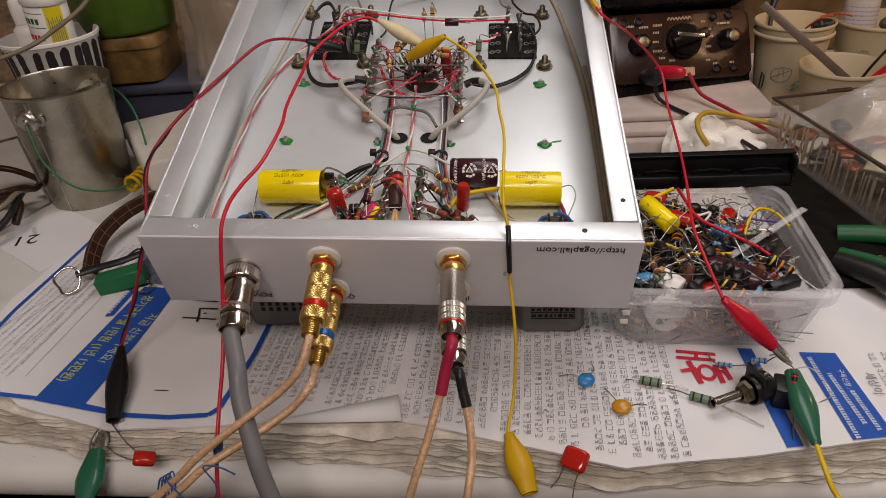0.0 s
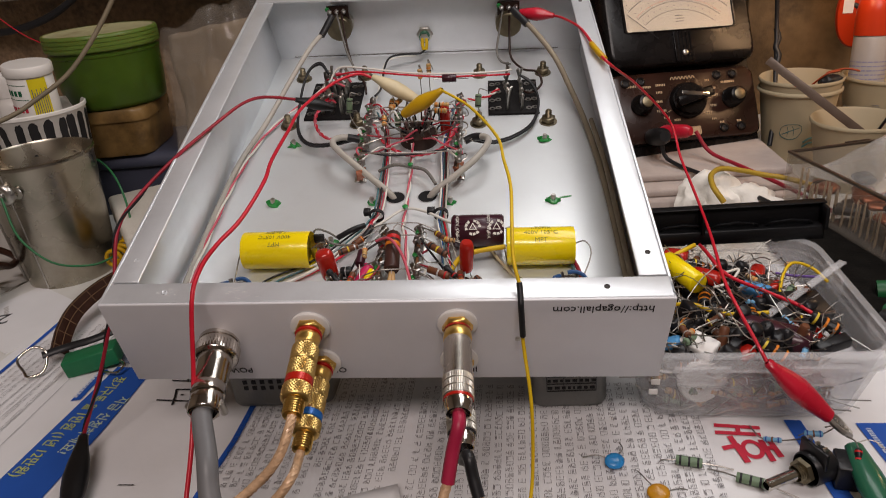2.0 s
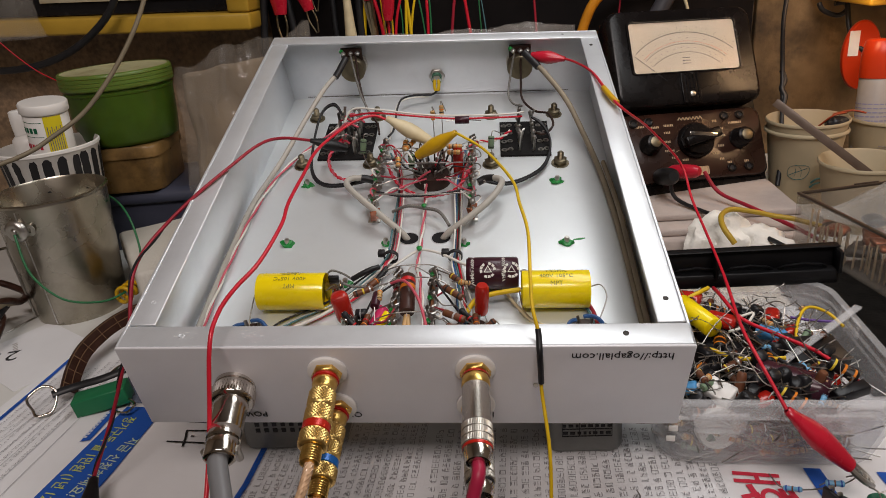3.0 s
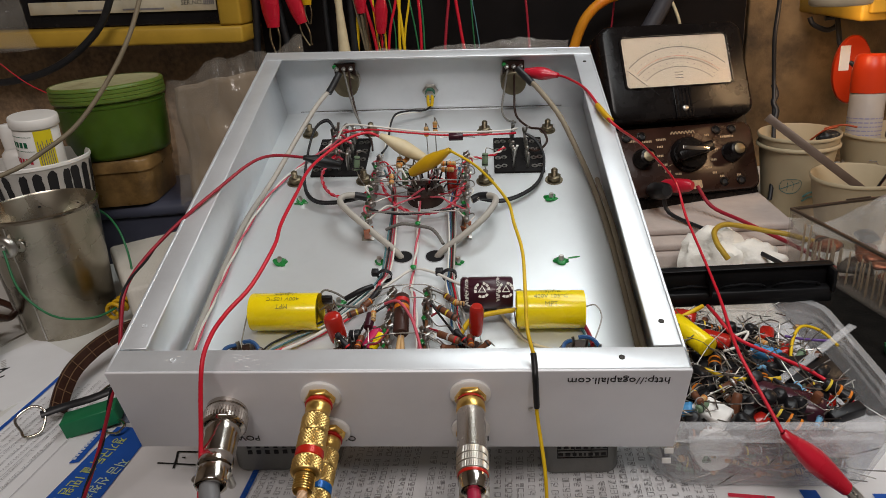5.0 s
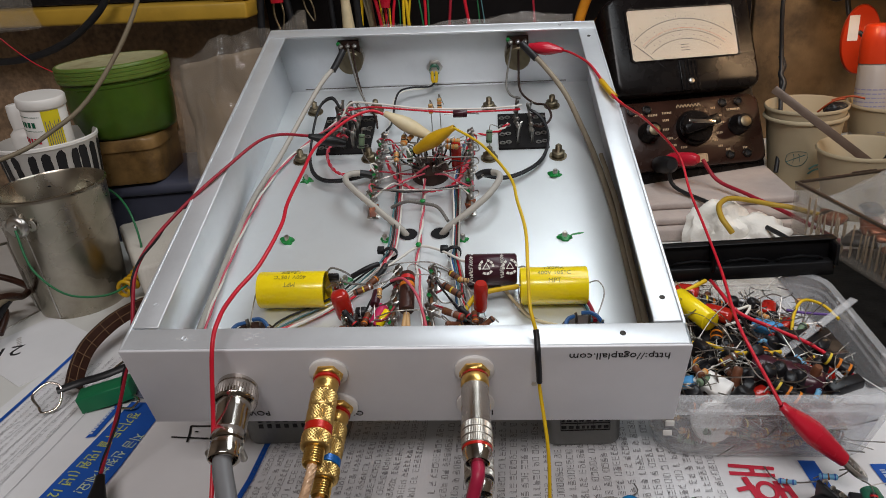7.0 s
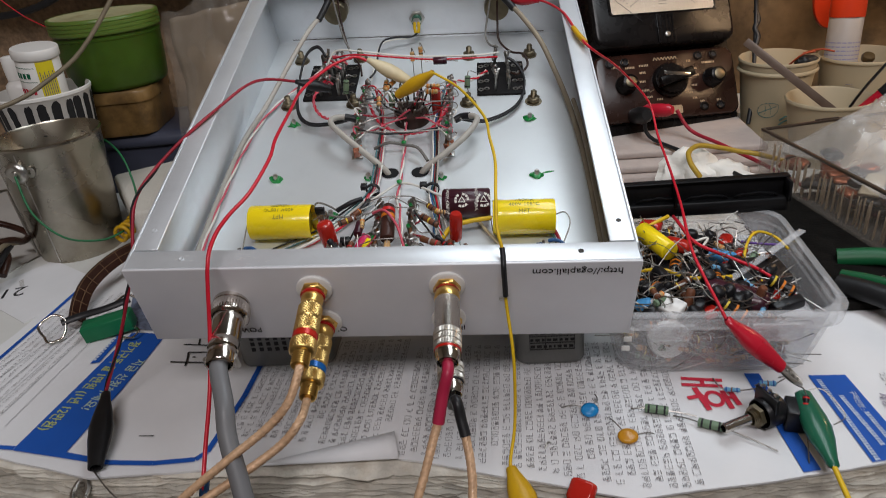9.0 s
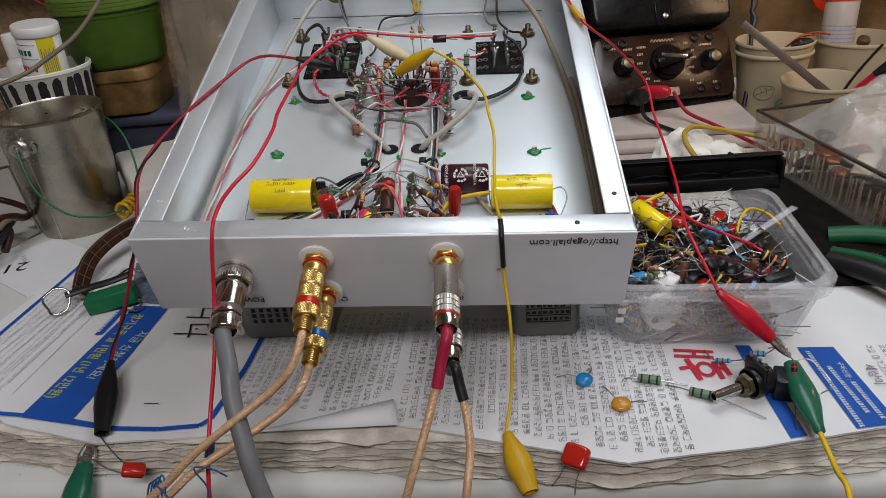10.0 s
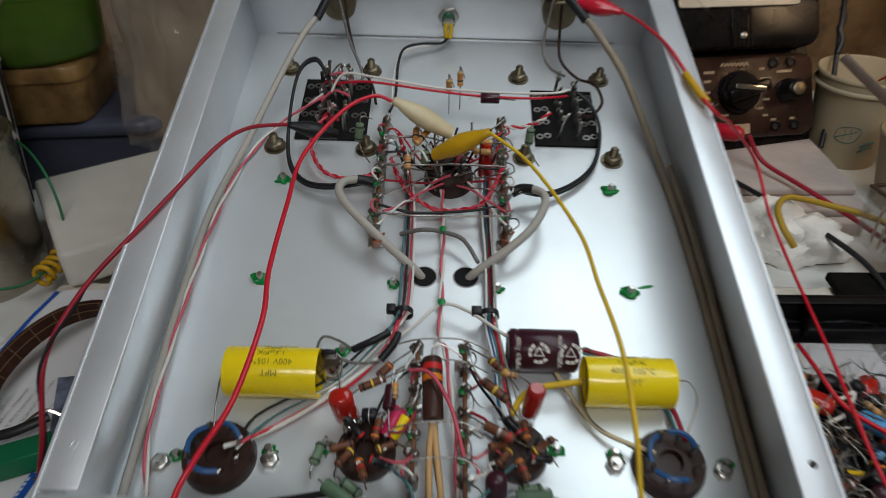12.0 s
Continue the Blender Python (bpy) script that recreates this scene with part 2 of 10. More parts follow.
def tube(bm, pts, r, seg=8, res=5, idx=0, flat=1.0, raw=False):
    """A round strand along a smooth line."""
    line = [Vector(p) for p in pts] if raw else smooth_line(pts, res)
    up, rings = None, []
    for i, p in enumerate(line):
        d = (line[min(i + 1, len(line) - 1)] - line[max(i - 1, 0)])
        if d.length < 1e-9:
            d = Vector((0, 0, 1))
        d.normalize()
        if up is None:
            up = d.orthogonal().normalized()
        up = (up - d * up.dot(d))
        up = up.normalized() if up.length > 1e-6 else d.orthogonal().normalized()
        side = d.cross(up)
        rr = r[min(i * len(r) // len(line), len(r) - 1)] if isinstance(r, (list, tuple)) else r
        rings.append([bm.verts.new(p + (up * math.cos(2 * math.pi * k / seg) + side * flat * math.sin(2 * math.pi * k / seg)) * rr) for k in range(seg)])
    fs = []
    for p, q in zip(rings, rings[1:]):
        for i in range(seg):
            j = (i + 1) % seg
            fs.append(bm.faces.new((p[i], p[j], q[j], q[i])))
    fs.append(bm.faces.new(rings[0]))
    fs.append(bm.faces.new(rings[-1]))
    for f in fs:
        f.material_index = idx
    return bm


def twist(bm, pts, r, offset, pitch, phase=0.0, seg=6, idx=0, res=8):
    """One strand of a twisted pair along a line."""
    line = smooth_line(pts, res)
    fine, run = [], 0.0
    for a, b in zip(line, line[1:]):
        n = max(1, int((b - a).length / (pitch / 8)))
        for k in range(n):
            fine.append(a.lerp(b, k / n))
    fine.append(line[-1])
    out, up = [], None
    for i, p in enumerate(fine):
        d = fine[min(i + 1, len(fine) - 1)] - fine[max(i - 1, 0)]
        d.normalize()
        if up is None:
            up = d.orthogonal().normalized()
        up = (up - d * up.dot(d)).normalized()
        if i:
            run += (p - fine[i - 1]).length
        a = phase + 2 * math.pi * run / pitch
        out.append(p + (up * math.cos(a) + d.cross(up) * math.sin(a)) * offset)
    return tube(bm, out, r, seg, raw=True, idx=idx)


def prism(bm, outline, z0, z1, m=None, idx=0):
    """A flat outline with thickness."""
    lo = [bm.verts.new((x, y, z0)) for x, y in outline]
    hi = [bm.verts.new((x, y, z1)) for x, y in outline]
    fs = [bm.faces.new(lo[::-1]), bm.faces.new(hi)]
    n = len(outline)
    for i in range(n):
        fs.append(bm.faces.new((lo[i], lo[(i + 1) % n], hi[(i + 1) % n], hi[i])))
    for f in fs:
        f.material_index = idx
    if m is not None:
        for v in lo + hi:
            v.co = m @ v.co
    return bm


def round_rect(w, h, r, seg=5):
    pts = []
    for cx, cy, a0 in ((w / 2 - r, h / 2 - r, 0), (-w / 2 + r, h / 2 - r, 90), (-w / 2 + r, -h / 2 + r, 180), (w / 2 - r, -h / 2 + r, 270)):
        for k in range(seg + 1):
            a = radians(a0 + 90 * k / seg)
            pts.append((cx + r * math.cos(a), cy + r * math.sin(a)))
    return pts


def loft(bm, sections, idx=0, cap0=True, cap1=True):
    """Skins closed outlines of equal length, given as lists of points."""
    rings = [[bm.verts.new(p) for p in s] for s in sections]
    fs = []
    n = len(rings[0])
    for p, q in zip(rings, rings[1:]):
        for i in range(n):
            fs.append(bm.faces.new((p[i], p[(i + 1) % n], q[(i + 1) % n], q[i])))
    if cap0:
        fs.append(bm.faces.new(rings[0][::-1]))
    if cap1:
        fs.append(bm.faces.new(rings[-1]))
    for f in fs:
        f.material_index = idx
    return bm


def writing(name, text, size, m, material, parent=None, align="CENTER", label="", length=0.0):
    """Lettering as a thin mesh, stretched to a given length where one is known."""
    cu = bpy.data.curves.new(name, "FONT")
    cu.body, cu.size, cu.align_x, cu.align_y, cu.extrude, cu.resolution_u = text, size, align, "CENTER", 0.00008, 2
    tmp = bpy.data.objects.new(name, cu)
    scene.collection.objects.link(tmp)
    me = bpy.data.meshes.new_from_object(tmp.evaluated_get(bpy.context.evaluated_depsgraph_get()))
    bpy.data.objects.remove(tmp)
    me.materials.clear()
    me.materials.append(material)
    if length:
        xs = [v.co.x for v in me.vertices]
        me.transform(Matrix.Diagonal((length / (max(xs) - min(xs)), 1, 1, 1)))
    ob = new(name, me)
    ob.parent = parent
    ob.matrix_basis = m
    if label:
        tagged(ob, label)
    return ob


# the frame of the tilted chassis: x along its front edge, y to its rear, z out of its open bottom
CH = pose(0, 0, 0.10, 16.5, 0, 0) @ pose(0, 0, 0, 0, 2.5, 0)

# ---- the room ----
TZ = -0.016  # bench top


def slab(name, lo, hi, material, label, category, bevel=0.0, seg=2):
    return single(name, box(B(), lo, hi, bevel, seg=seg), material, label, category, kind="structure", smooth=bevel > 0)


slab("bench_top", (-1.2, -0.0500, TZ - 0.022), (1.2, 0.66, TZ), TABLE, "scratched white painted workbench top with a rounded front edge", "workbench", 0.0105, 6)
slab("wall_north", (-1.6, 0.66, -0.8), (1.6, 0.74, 2.4), WALL, "stained brown concrete wall behind the bench", "wall")
slab("wall_south", (-1.6, -2.08, -0.8), (1.6, -2.0, 2.4), WALL_PLAIN, "plain plaster wall across the room", "wall")
slab("wall_west", (-1.68, -2.08, -0.8), (-1.6, 0.74, 2.4), WALL_PLAIN, "plain plaster side wall", "wall")
slab("wall_east", (1.6, -2.08, -0.8), (1.68, 0.74, 2.4), WALL_PLAIN, "plain plaster side wall", "wall")
slab("floor", (-1.68, -2.08, -0.88), (1.68, 0.74, -0.8), DARK, "dark floor under the bench", "floor")
slab("ceiling", (-1.68, -2.08, 2.4), (1.68, 0.74, 2.48), WALL_PLAIN, "plain plaster ceiling", "ceiling")
slab("wall_pier", (0.357, 0.648, -0.016), (1.6, 0.66, 2.4), PIER, "sand coloured concrete pier with dark stains and painted shadows behind the cups", "wall", 0.002)
slab("tool_board", (-0.232, 0.632, -0.016), (0.348, 0.658, 0.75), DARK, "black tool board on the wall behind the bench", "tool board", 0.002)

# ---- the amplifier chassis, upside down ----
W2, D, HC, FL, TH = 0.125, 0.332, 0.0525, 0.0135, 0.0015
chassis = thing("amplifier_chassis", "open silver aluminium amplifier chassis lying upside down, tilted on its transformers", "chassis", CH)


def sprung(bm):
    """The sheet-metal shell, its west side bent slightly outwards towards the rear."""
    for v in bm.verts:
        if v.co.x < 0:
            k = -v.co.x / W2 * max(0.0, v.co.y) / D * (1 + v.co.z / HC)
            v.co.x -= 0.0055 * k
            v.co.z += 0.0032 * k
    return bm


part("front_panel", box(B(), (-W2, 0, -HC), (W2, TH, 0), 0.0006), ALU_FRONT, chassis, "pale silver painted panel with small black lettering")
part("front_flange", box(B(), (-W2, TH, -TH), (W2, FL, 0), 0.0004), ALU, chassis)
part("rear_panel", sprung(box(B(), (-W2, D - TH, -HC), (W2, D, 0), 0.0004)), ALU, chassis)
part("rear_flange", sprung(box(B(), (-W2, D - FL, -TH), (W2, D - TH, 0), 0.0004)), ALU, chassis)
for s in (-1, 1):
    x0, x1 = sorted((s * W2, s * (W2 - TH)))
    part("side_panel", sprung(box(B(), (x0, TH, -HC), (x1, D - TH, 0), 0.0004)), ALU, chassis)
    x0, x1 = sorted((s * (W2 - TH), s * (W2 - FL)))
    part("side_flange", sprung(box(B(), (x0, FL + 0.0012, -TH - 0.0003), (x1, D - FL, -0.0003), 0.0004)), ALU, chassis)
part("base_plate", box(B(), (-W2 + TH, TH, -HC), (W2 - TH, D - TH, -0.051)), ALU_FLOOR, chassis)
FZ = -0.051
part("fold_seam", box(B(), (-0.112, D - TH - 0.0004, -0.0494), (0.106, D - TH + 0.0002, -0.0490)), mat("dark_fold_line", (0.10, 0.09, 0.08), 0.8), chassis, "thin dark fold line at the foot of the rear panel")

# ---- left of the chassis ----
GALV = mat("dull_galvanised_tin", (0.50, 0.46, 0.38), 0.27, 1.0, 0.3, 30, 0.12, 90, stain=0.5, stain_scale=14, stain_colour=(0.24, 0.20, 0.15))
GREEN_TUB = mat("green_translucent_plastic", (0.058, 0.115, 0.012), 0.30, 0.0, 0.35, 22, sub=0.25, stain=0.4, stain_scale=30, stain_colour=(0.03, 0.055, 0.01))
TUB_RIM = mat("pale_green_plastic", (0.125, 0.200, 0.035), 0.35, 0.0, 0.2, 30, sub=0.2)
TUB_LID = mat("dusty_pale_green_lid", (0.50, 0.48, 0.27), 0.7, 0.0, 0.3, 30, 0.2, 150, stain=0.85, stain_scale=28, stain_colour=(0.22, 0.17, 0.08))
AMBER_BOX = mat("amber_tinted_plastic", (0.23, 0.135, 0.048), 0.3, 0.0, 0.5, 45, stain=0.75, stain_scale=26, stain_colour=(0.05, 0.028, 0.012), bump=0.15, bump_scale=120)
BLUE_TUB = mat("grey_blue_plastic", (0.06, 0.065, 0.095), 0.35, 0.0, 0.3, 20)
FOAM = mat("white_foam_board", (0.66, 0.63, 0.56), 0.9, 0.0, 0.12, 80, 0.5, 500, stain=0.2, stain_scale=20)
CLEAR = mat("clear_plastic_film", (0.66, 0.61, 0.54), 0.08, 0.0, 0.15, 30, 1.0, 150, alpha=0.11, spec=1.0)
BAG = mat("milky_plastic_bag", (0.78, 0.76, 0.73), 0.10, 0.0, 0.15, 30, 1.0, 130, alpha=0.34, spec=1.0)
BAG_FILM = mat("crumpled_clear_bag", (0.46, 0.41, 0.35), 0.10, 0.0, 0.2, 30, 1.0, 70, alpha=0.15, spec=1.0)
FILM = mat("clear_thin_film", (0.62, 0.57, 0.52), 0.09, 0.0, 0.05, 30, 1.0, 90, alpha=0.17, spec=1.0)
YEL_LABEL = mat("yellow_label", (0.75, 0.62, 0.02), 0.5)
LEATHER = mat("dark_brown_leather", (0.045, 0.017, 0.010), 0.36, 0.0, 0.4, 120, 0.5, 350)
GREEN_BOX = mat("green_plastic_block", (0.01, 0.17, 0.07), 0.4, 0.0, 0.2, 60)
CABLE_TAN = mat("dusty_tan_cable", (0.22, 0.18, 0.12), 0.5, 0.0, 0.2, 60)


def bucket():
    m = pose(-0.341, 0.29, TZ)
    t = thing("tin_bucket", "small dull tin bucket with a green wire bail, on the bench", "bucket", m)
    h = 0.111
    prof = [(0.0, 0.002), (0.036, 0.002), (0.0375, 0.0), (0.038, 0.004), (0.0455, h - 0.003), (0.0468, h - 0.002), (0.0468, h), (0.0455, h + 0.0008), (0.0445, h - 0.001), (0.0372, 0.006), (0, 0.005)]
    part("pail", lathe(B(), prof, 56, cap=False), GALV, t)
    seam = math.atan2(-0.95, -0.05)
    bm = B()
    tube(bm, [((0.0379 + 0.0077 * z / h) * math.cos(seam), (0.0379 + 0.0077 * z / h) * math.sin(seam), z) for z in (0.002, 0.04, 0.08, h - 0.004)], 0.0006, 6)
    part("seam", bm, STEEL, t)
    ear = None
    for a in (-98, 82):
        ra = radians(a)
        n = Vector((math.cos(ra), math.sin(ra), 0))
        c = n * 0.0438 + Vector((0, 0, h - 0.020))
        bm = B()
        lathe(bm, [(0.0, 0.0054), (0.0022, 0.0052), (0.0028, 0.0036), (0.0058, 0.0044), (0.0084, 0.0034), (0.0098, 0.0004), (0.0098, -0.001)], 24, axis(c, c + n), cap=False)
        e = part("ear", bm, STEEL, t, "round pressed steel ear")
        side = n.cross(Vector((0, 0, 1)))
        for s in (-1, 1):
            bm = B()
            cc = c + side * s * 0.0115 + n * (-0.0018)
            lathe(bm, [(0.0022, 0.0012), (0.0048, 0.0012), (0.0050, 0.0004)], 16, axis(cc, cc + n), cap=False)
            lathe(bm, [(0.0, 0.0006), (0.0022, 0.0006)], 12, axis(cc, cc + n), cap=False)
            part("rivet_plate", bm, STEEL, t)
        ear = ear or (c, n)
    c, n = ear
    pts = [c + n * 0.003, c + n * 0.007 + Vector((0.003, 0, -0.006)), Vector((0.006, -0.060, h - 0.052)), Vector((0.026, -0.060, h - 0.075)),
           Vector((0.045, -0.046, h - 0.086)), Vector((0.056, -0.030, h - 0.088)), Vector((0.0625, -0.008, h - 0.084)), Vector((0.062, 0.008, h - 0.066)), Vector((0.052, 0.022, h - 0.036)), Vector((0.028, 0.042, h - 0.022)), Vector((0.006, 0.046, h - 0.020))]
    part("bail", tube(B(), pts, 0.0010, 8), GREEN_PVC, t, "green plastic coated wire bail")
    bm = B()
    g = [Vector((0.057, -0.030, h - 0.089)), Vector((0.0600, -0.016, h - 0.088)), Vector((0.0630, -0.004, h - 0.082)), Vector((0.0632, 0.004, h - 0.074))]
    line = smooth_line(g, 24)
    coil = []
    for k in range(150):
        u = k / 149 * (len(line) - 2)
        p = line[int(u)].lerp(line[int(u) + 1], u % 1)
        d = (line[int(u) + 1] - line[int(u)]).normalized()
        e = d.cross(Vector((0, 0, 1))).normalized()
        r = 0.0064 - 0.0022 * k / 149
        w = 2 * math.pi * 7 * k / 149
        coil.append(p + e * r * math.cos(w) + d.cross(e) * r * math.sin(w))
    tube(bm, coil, 0.0018, 8, raw=True)
    part("grip", bm, YELLOW_RUBBER, t, "yellow ribbed coil grip")
    bm = B()
    for a in (35, 80, 125):
        n = Vector((math.cos(radians(a)), math.sin(radians(a)), 0))
        cc = n * 0.0436 + Vector((0, 0, h - 0.013))
        lathe(bm, [(0.0, 0.0), (0.0016, 0.0)], 12, axis(cc, cc - n), cap=False)
    tagged(part("hole_mark", bm, BLACK_PVC, t), kind="stuff")


bucket()


def zebra_cup():
    t = thing("paper_cup", "tall paper cup with black and white brush stripes, holding small bottles", "paper cup", pose(-0.386, 0.372, TZ))
    h, r0, r1 = 0.131, 0.031, 0.0445
    part("cup_wall", lathe(B(), [(0, 0.004), (r0 - 0.001, 0.004), (r0, 0), (r1, h - 0.002), (r1 + 0.0012, h - 0.001), (r1 + 0.0012, h + 0.0016), (r1, h + 0.0024), (r1 - 0.0010, h), (r0 - 0.0006, 0.006), (0, 0.006)], 56, cap=False), WHITE_PLASTIC, t)
    random.seed(5)
    bm = B()
    n = 22
    for k in range(n):
        a0 = 2 * math.pi * k / n + random.uniform(-0.03, 0.03)
        wid = random.uniform(0.16, 0.24)
        for lo, hi in ((0.012, 0.070), (0.074, 0.1270)):
            rows, steps = [], 16
            shift = random.uniform(-0.06, 0.06)
            for i in range(steps + 1):
                z = lo + (hi - lo) * i / steps
                r = r0 + (r1 - r0) * z / h + 0.00045
                c, w = a0 + shift * i / steps, wid * (0.5 if i in (0, steps) else random.uniform(0.90, 1.0)) / 2
                rows.append([bm.verts.new((r * math.cos(c + e), r * math.sin(c + e), z + random.uniform(-0.0008, 0.0008))) for e in (-w + random.uniform(-0.007, 0.007), 0, w + random.uniform(-0.007, 0.007))])
            for p, q in zip(rows, rows[1:]):
                for i in range(2):
                    bm.faces.new((p[i], p[i + 1], q[i + 1], q[i]))
    tagged(part("brush_stripe", bm, INK_BLACK, t, "black brushed stripes"), kind="stuff")


zebra_cup()


def pill_bottle():
    m = pose(-0.372, 0.358, 0.092) @ pose(0, 0, 0, 4, 5, 0)
    t = thing("pill_bottle", "white plastic pill bottle with a yellow label in the cup", "bottle", m)
    part("bottle_body", lathe(B(), [(0, 0), (0.0185, 0), (0.019, 0.001), (0.019, 0.060), (0.0175, 0.062), (0, 0.062)], 32, cap=False), WHITE_PLASTIC, t)
    part("cap", lathe(B(), [(0.0200, 0.0600), (0.0207, 0.0608), (0.0207, 0.0680), (0.0198, 0.0692), (0, 0.0695)], 32, cap=False), WHITE_PLASTIC, t)
    bm = B()
    rows = []
    for i in range(9):
        a = radians(-66 + 46 * i / 8)
        rows.append((bm.verts.new((0.0193 * math.cos(a), 0.0193 * math.sin(a), 0.004)), bm.verts.new((0.0193 * math.cos(a), 0.0193 * math.sin(a), 0.059))))
    for p, q in zip(rows, rows[1:]):
        bm.faces.new((p[0], q[0], q[1], p[1]))
    part("label_strip", bm, YEL_LABEL, t, "yellow paper label strip")
    dark_green = mat("dark_green_print", (0.005, 0.13, 0.06), 0.6)
    spans = [(0.0535, 0.0005, dark_green, -150, -72), (0.0405, 0.0005, dark_green, -150, -72)]
    spans += [(0.0440, 0.0050, dark_green, -148 + 13 * k, -139 + 13 * k) for k in range(5)]
    spans += [(0.0290, 0.0050, INK_RED, -150 + 12 * k, -142 + 12 * k) for k in range(6)]
    for z, dz, mt, a0, a1 in spans:
        bm = B()
        rows = []
        for i in range(7):
            a = radians(a0 + (a1 - a0) * i / 6)
            rows.append((bm.verts.new((0.0193 * math.cos(a), 0.0193 * math.sin(a), z)), bm.verts.new((0.0193 * math.cos(a), 0.0193 * math.sin(a), z + dz))))
        for p, q in zip(rows, rows[1:]):
            bm.faces.new((p[0], q[0], q[1], p[1]))
        part("label_line", bm, mt, t)
    for k in range(7):
        a = radians(-60 + 5.5 * k)
        n = Vector((math.cos(a), math.sin(a), 0))
        w = Vector((-n.y, n.x, 0)) * 0.00035
        bm = B()
        bm.faces.new([bm.verts.new(n * 0.01945 + w * e + Vector((0, 0, z))) for e, z in ((-1, 0.010 + 0.002 * (k % 3)), (1, 0.010 + 0.002 * (k % 3)), (1, 0.050 - 0.003 * (k % 2)), (-1, 0.050 - 0.003 * (k % 2)))])
        part("label_print", bm, INK, t)


pill_bottle()
t = thing("dropper_bottle", "small white plastic nozzle bottle in the striped cup", "bottle", pose(-0.405, 0.375, 0.088) @ pose(0, 0, 0, 0, -4, 0))
part("bottle_body", lathe(B(), [(0, 0), (0.013, 0), (0.0135, 0.03), (0.0125, 0.036), (0.008, 0.040), (0, 0.040)], 24, cap=False), WHITE_PLASTIC, t)
part("nozzle", lathe(B(), [(0.0085, 0.040), (0.0085, 0.052), (0.0075, 0.062), (0.006, 0.063), (0, 0.063)], 20, cap=False), WHITE_PLASTIC, t)


def tub():
    t = thing("green_tub", "round green plastic tub with a dusty lid on a box", "tub", pose(-0.347, 0.455, 0.100))
    part("tub_body", lathe(B(), [(0, 0), (0.044, 0), (0.0480, 0.002), (0.0495, 0.006), (0.0518, 0.030), (0.0526, 0.052), (0.0533, 0.0525), (0.0533, 0.0545), (0.0524, 0.055), (0.0524, 0.059), (0, 0.059)], 64, cap=False), GREEN_TUB, t)
    ribs = [(0.0530, 0.0575), (0.0548, 0.0580)]
    for k in range(3):
        z = 0.0590 + 0.0038 * k
        ribs += [(0.0553, z), (0.0553, z + 0.0028), (0.0547, z + 0.0031), (0.0547, z + 0.0036)]
    bm = lathe(B(), ribs + [(0.0554, 0.0706), (0.0550, 0.0730), (0.0538, 0.0740), (0.0522, 0.0738)], 64, cap=False)
    part("lid_rim", bm, TUB_RIM, t, "paler ribbed green lid rim")
    part("lid_top", lathe(B(), [(0.0524, 0.0737), (0.0505, 0.0728), (0, 0.0730)], 64, cap=False), TUB_LID, t, "dusty yellowed lid top")


tub()
t = thing("amber_box", "amber tinted plastic box with rounded corners under the green tub", "plastic box", pose(-0.352, 0.452, 0.052) @ rotz(6))
part("box_body", loft(B(), [[(x * s, y * s, z) for x, y in round_rect(0.090, 0.086, 0.014)] for z, s in ((0, 0.93), (0.003, 0.96), (0.036, 0.99))]), AMBER_BOX, t)
part("box_lid", loft(B(), [[(x * s, y * s, z) for x, y in round_rect(0.093, 0.089, 0.015)] for z, s in ((0.036, 1.0), (0.046, 1.0), (0.048, 0.97))]), AMBER_BOX, t)
t = thing("blue_tub", "grey-blue plastic tub with a rolled rim on the bench", "tub", pose(-0.335, 0.475, TZ) @ rotz(4))
part("tub_body", loft(B(), [[(x * s, y * s, z) for x, y in round_rect(0.155, 0.11, 0.02)] for z, s in ((0, 0.88), (0.055, 0.97))], cap1=False), BLUE_TUB, t)
part("tub_rim", loft(B(), [[(x * s, y * s, z) for x, y in round_rect(0.162, 0.117, 0.022)] for z, s in ((0.053, 0.97), (0.055, 1.0), (0.061, 1.0), (0.066, 0.95), (0.0675, 0.8))]), BLUE_TUB, t)
single("foam_block", box(B(), (0, -0.128, 0), (0.12, 0, 0.0285), 0.004), FOAM, "thick white foam block with crumbly edges beside the bucket", "foam block", pose(-0.333, 0.359, 0.0004) @ rotz(34))


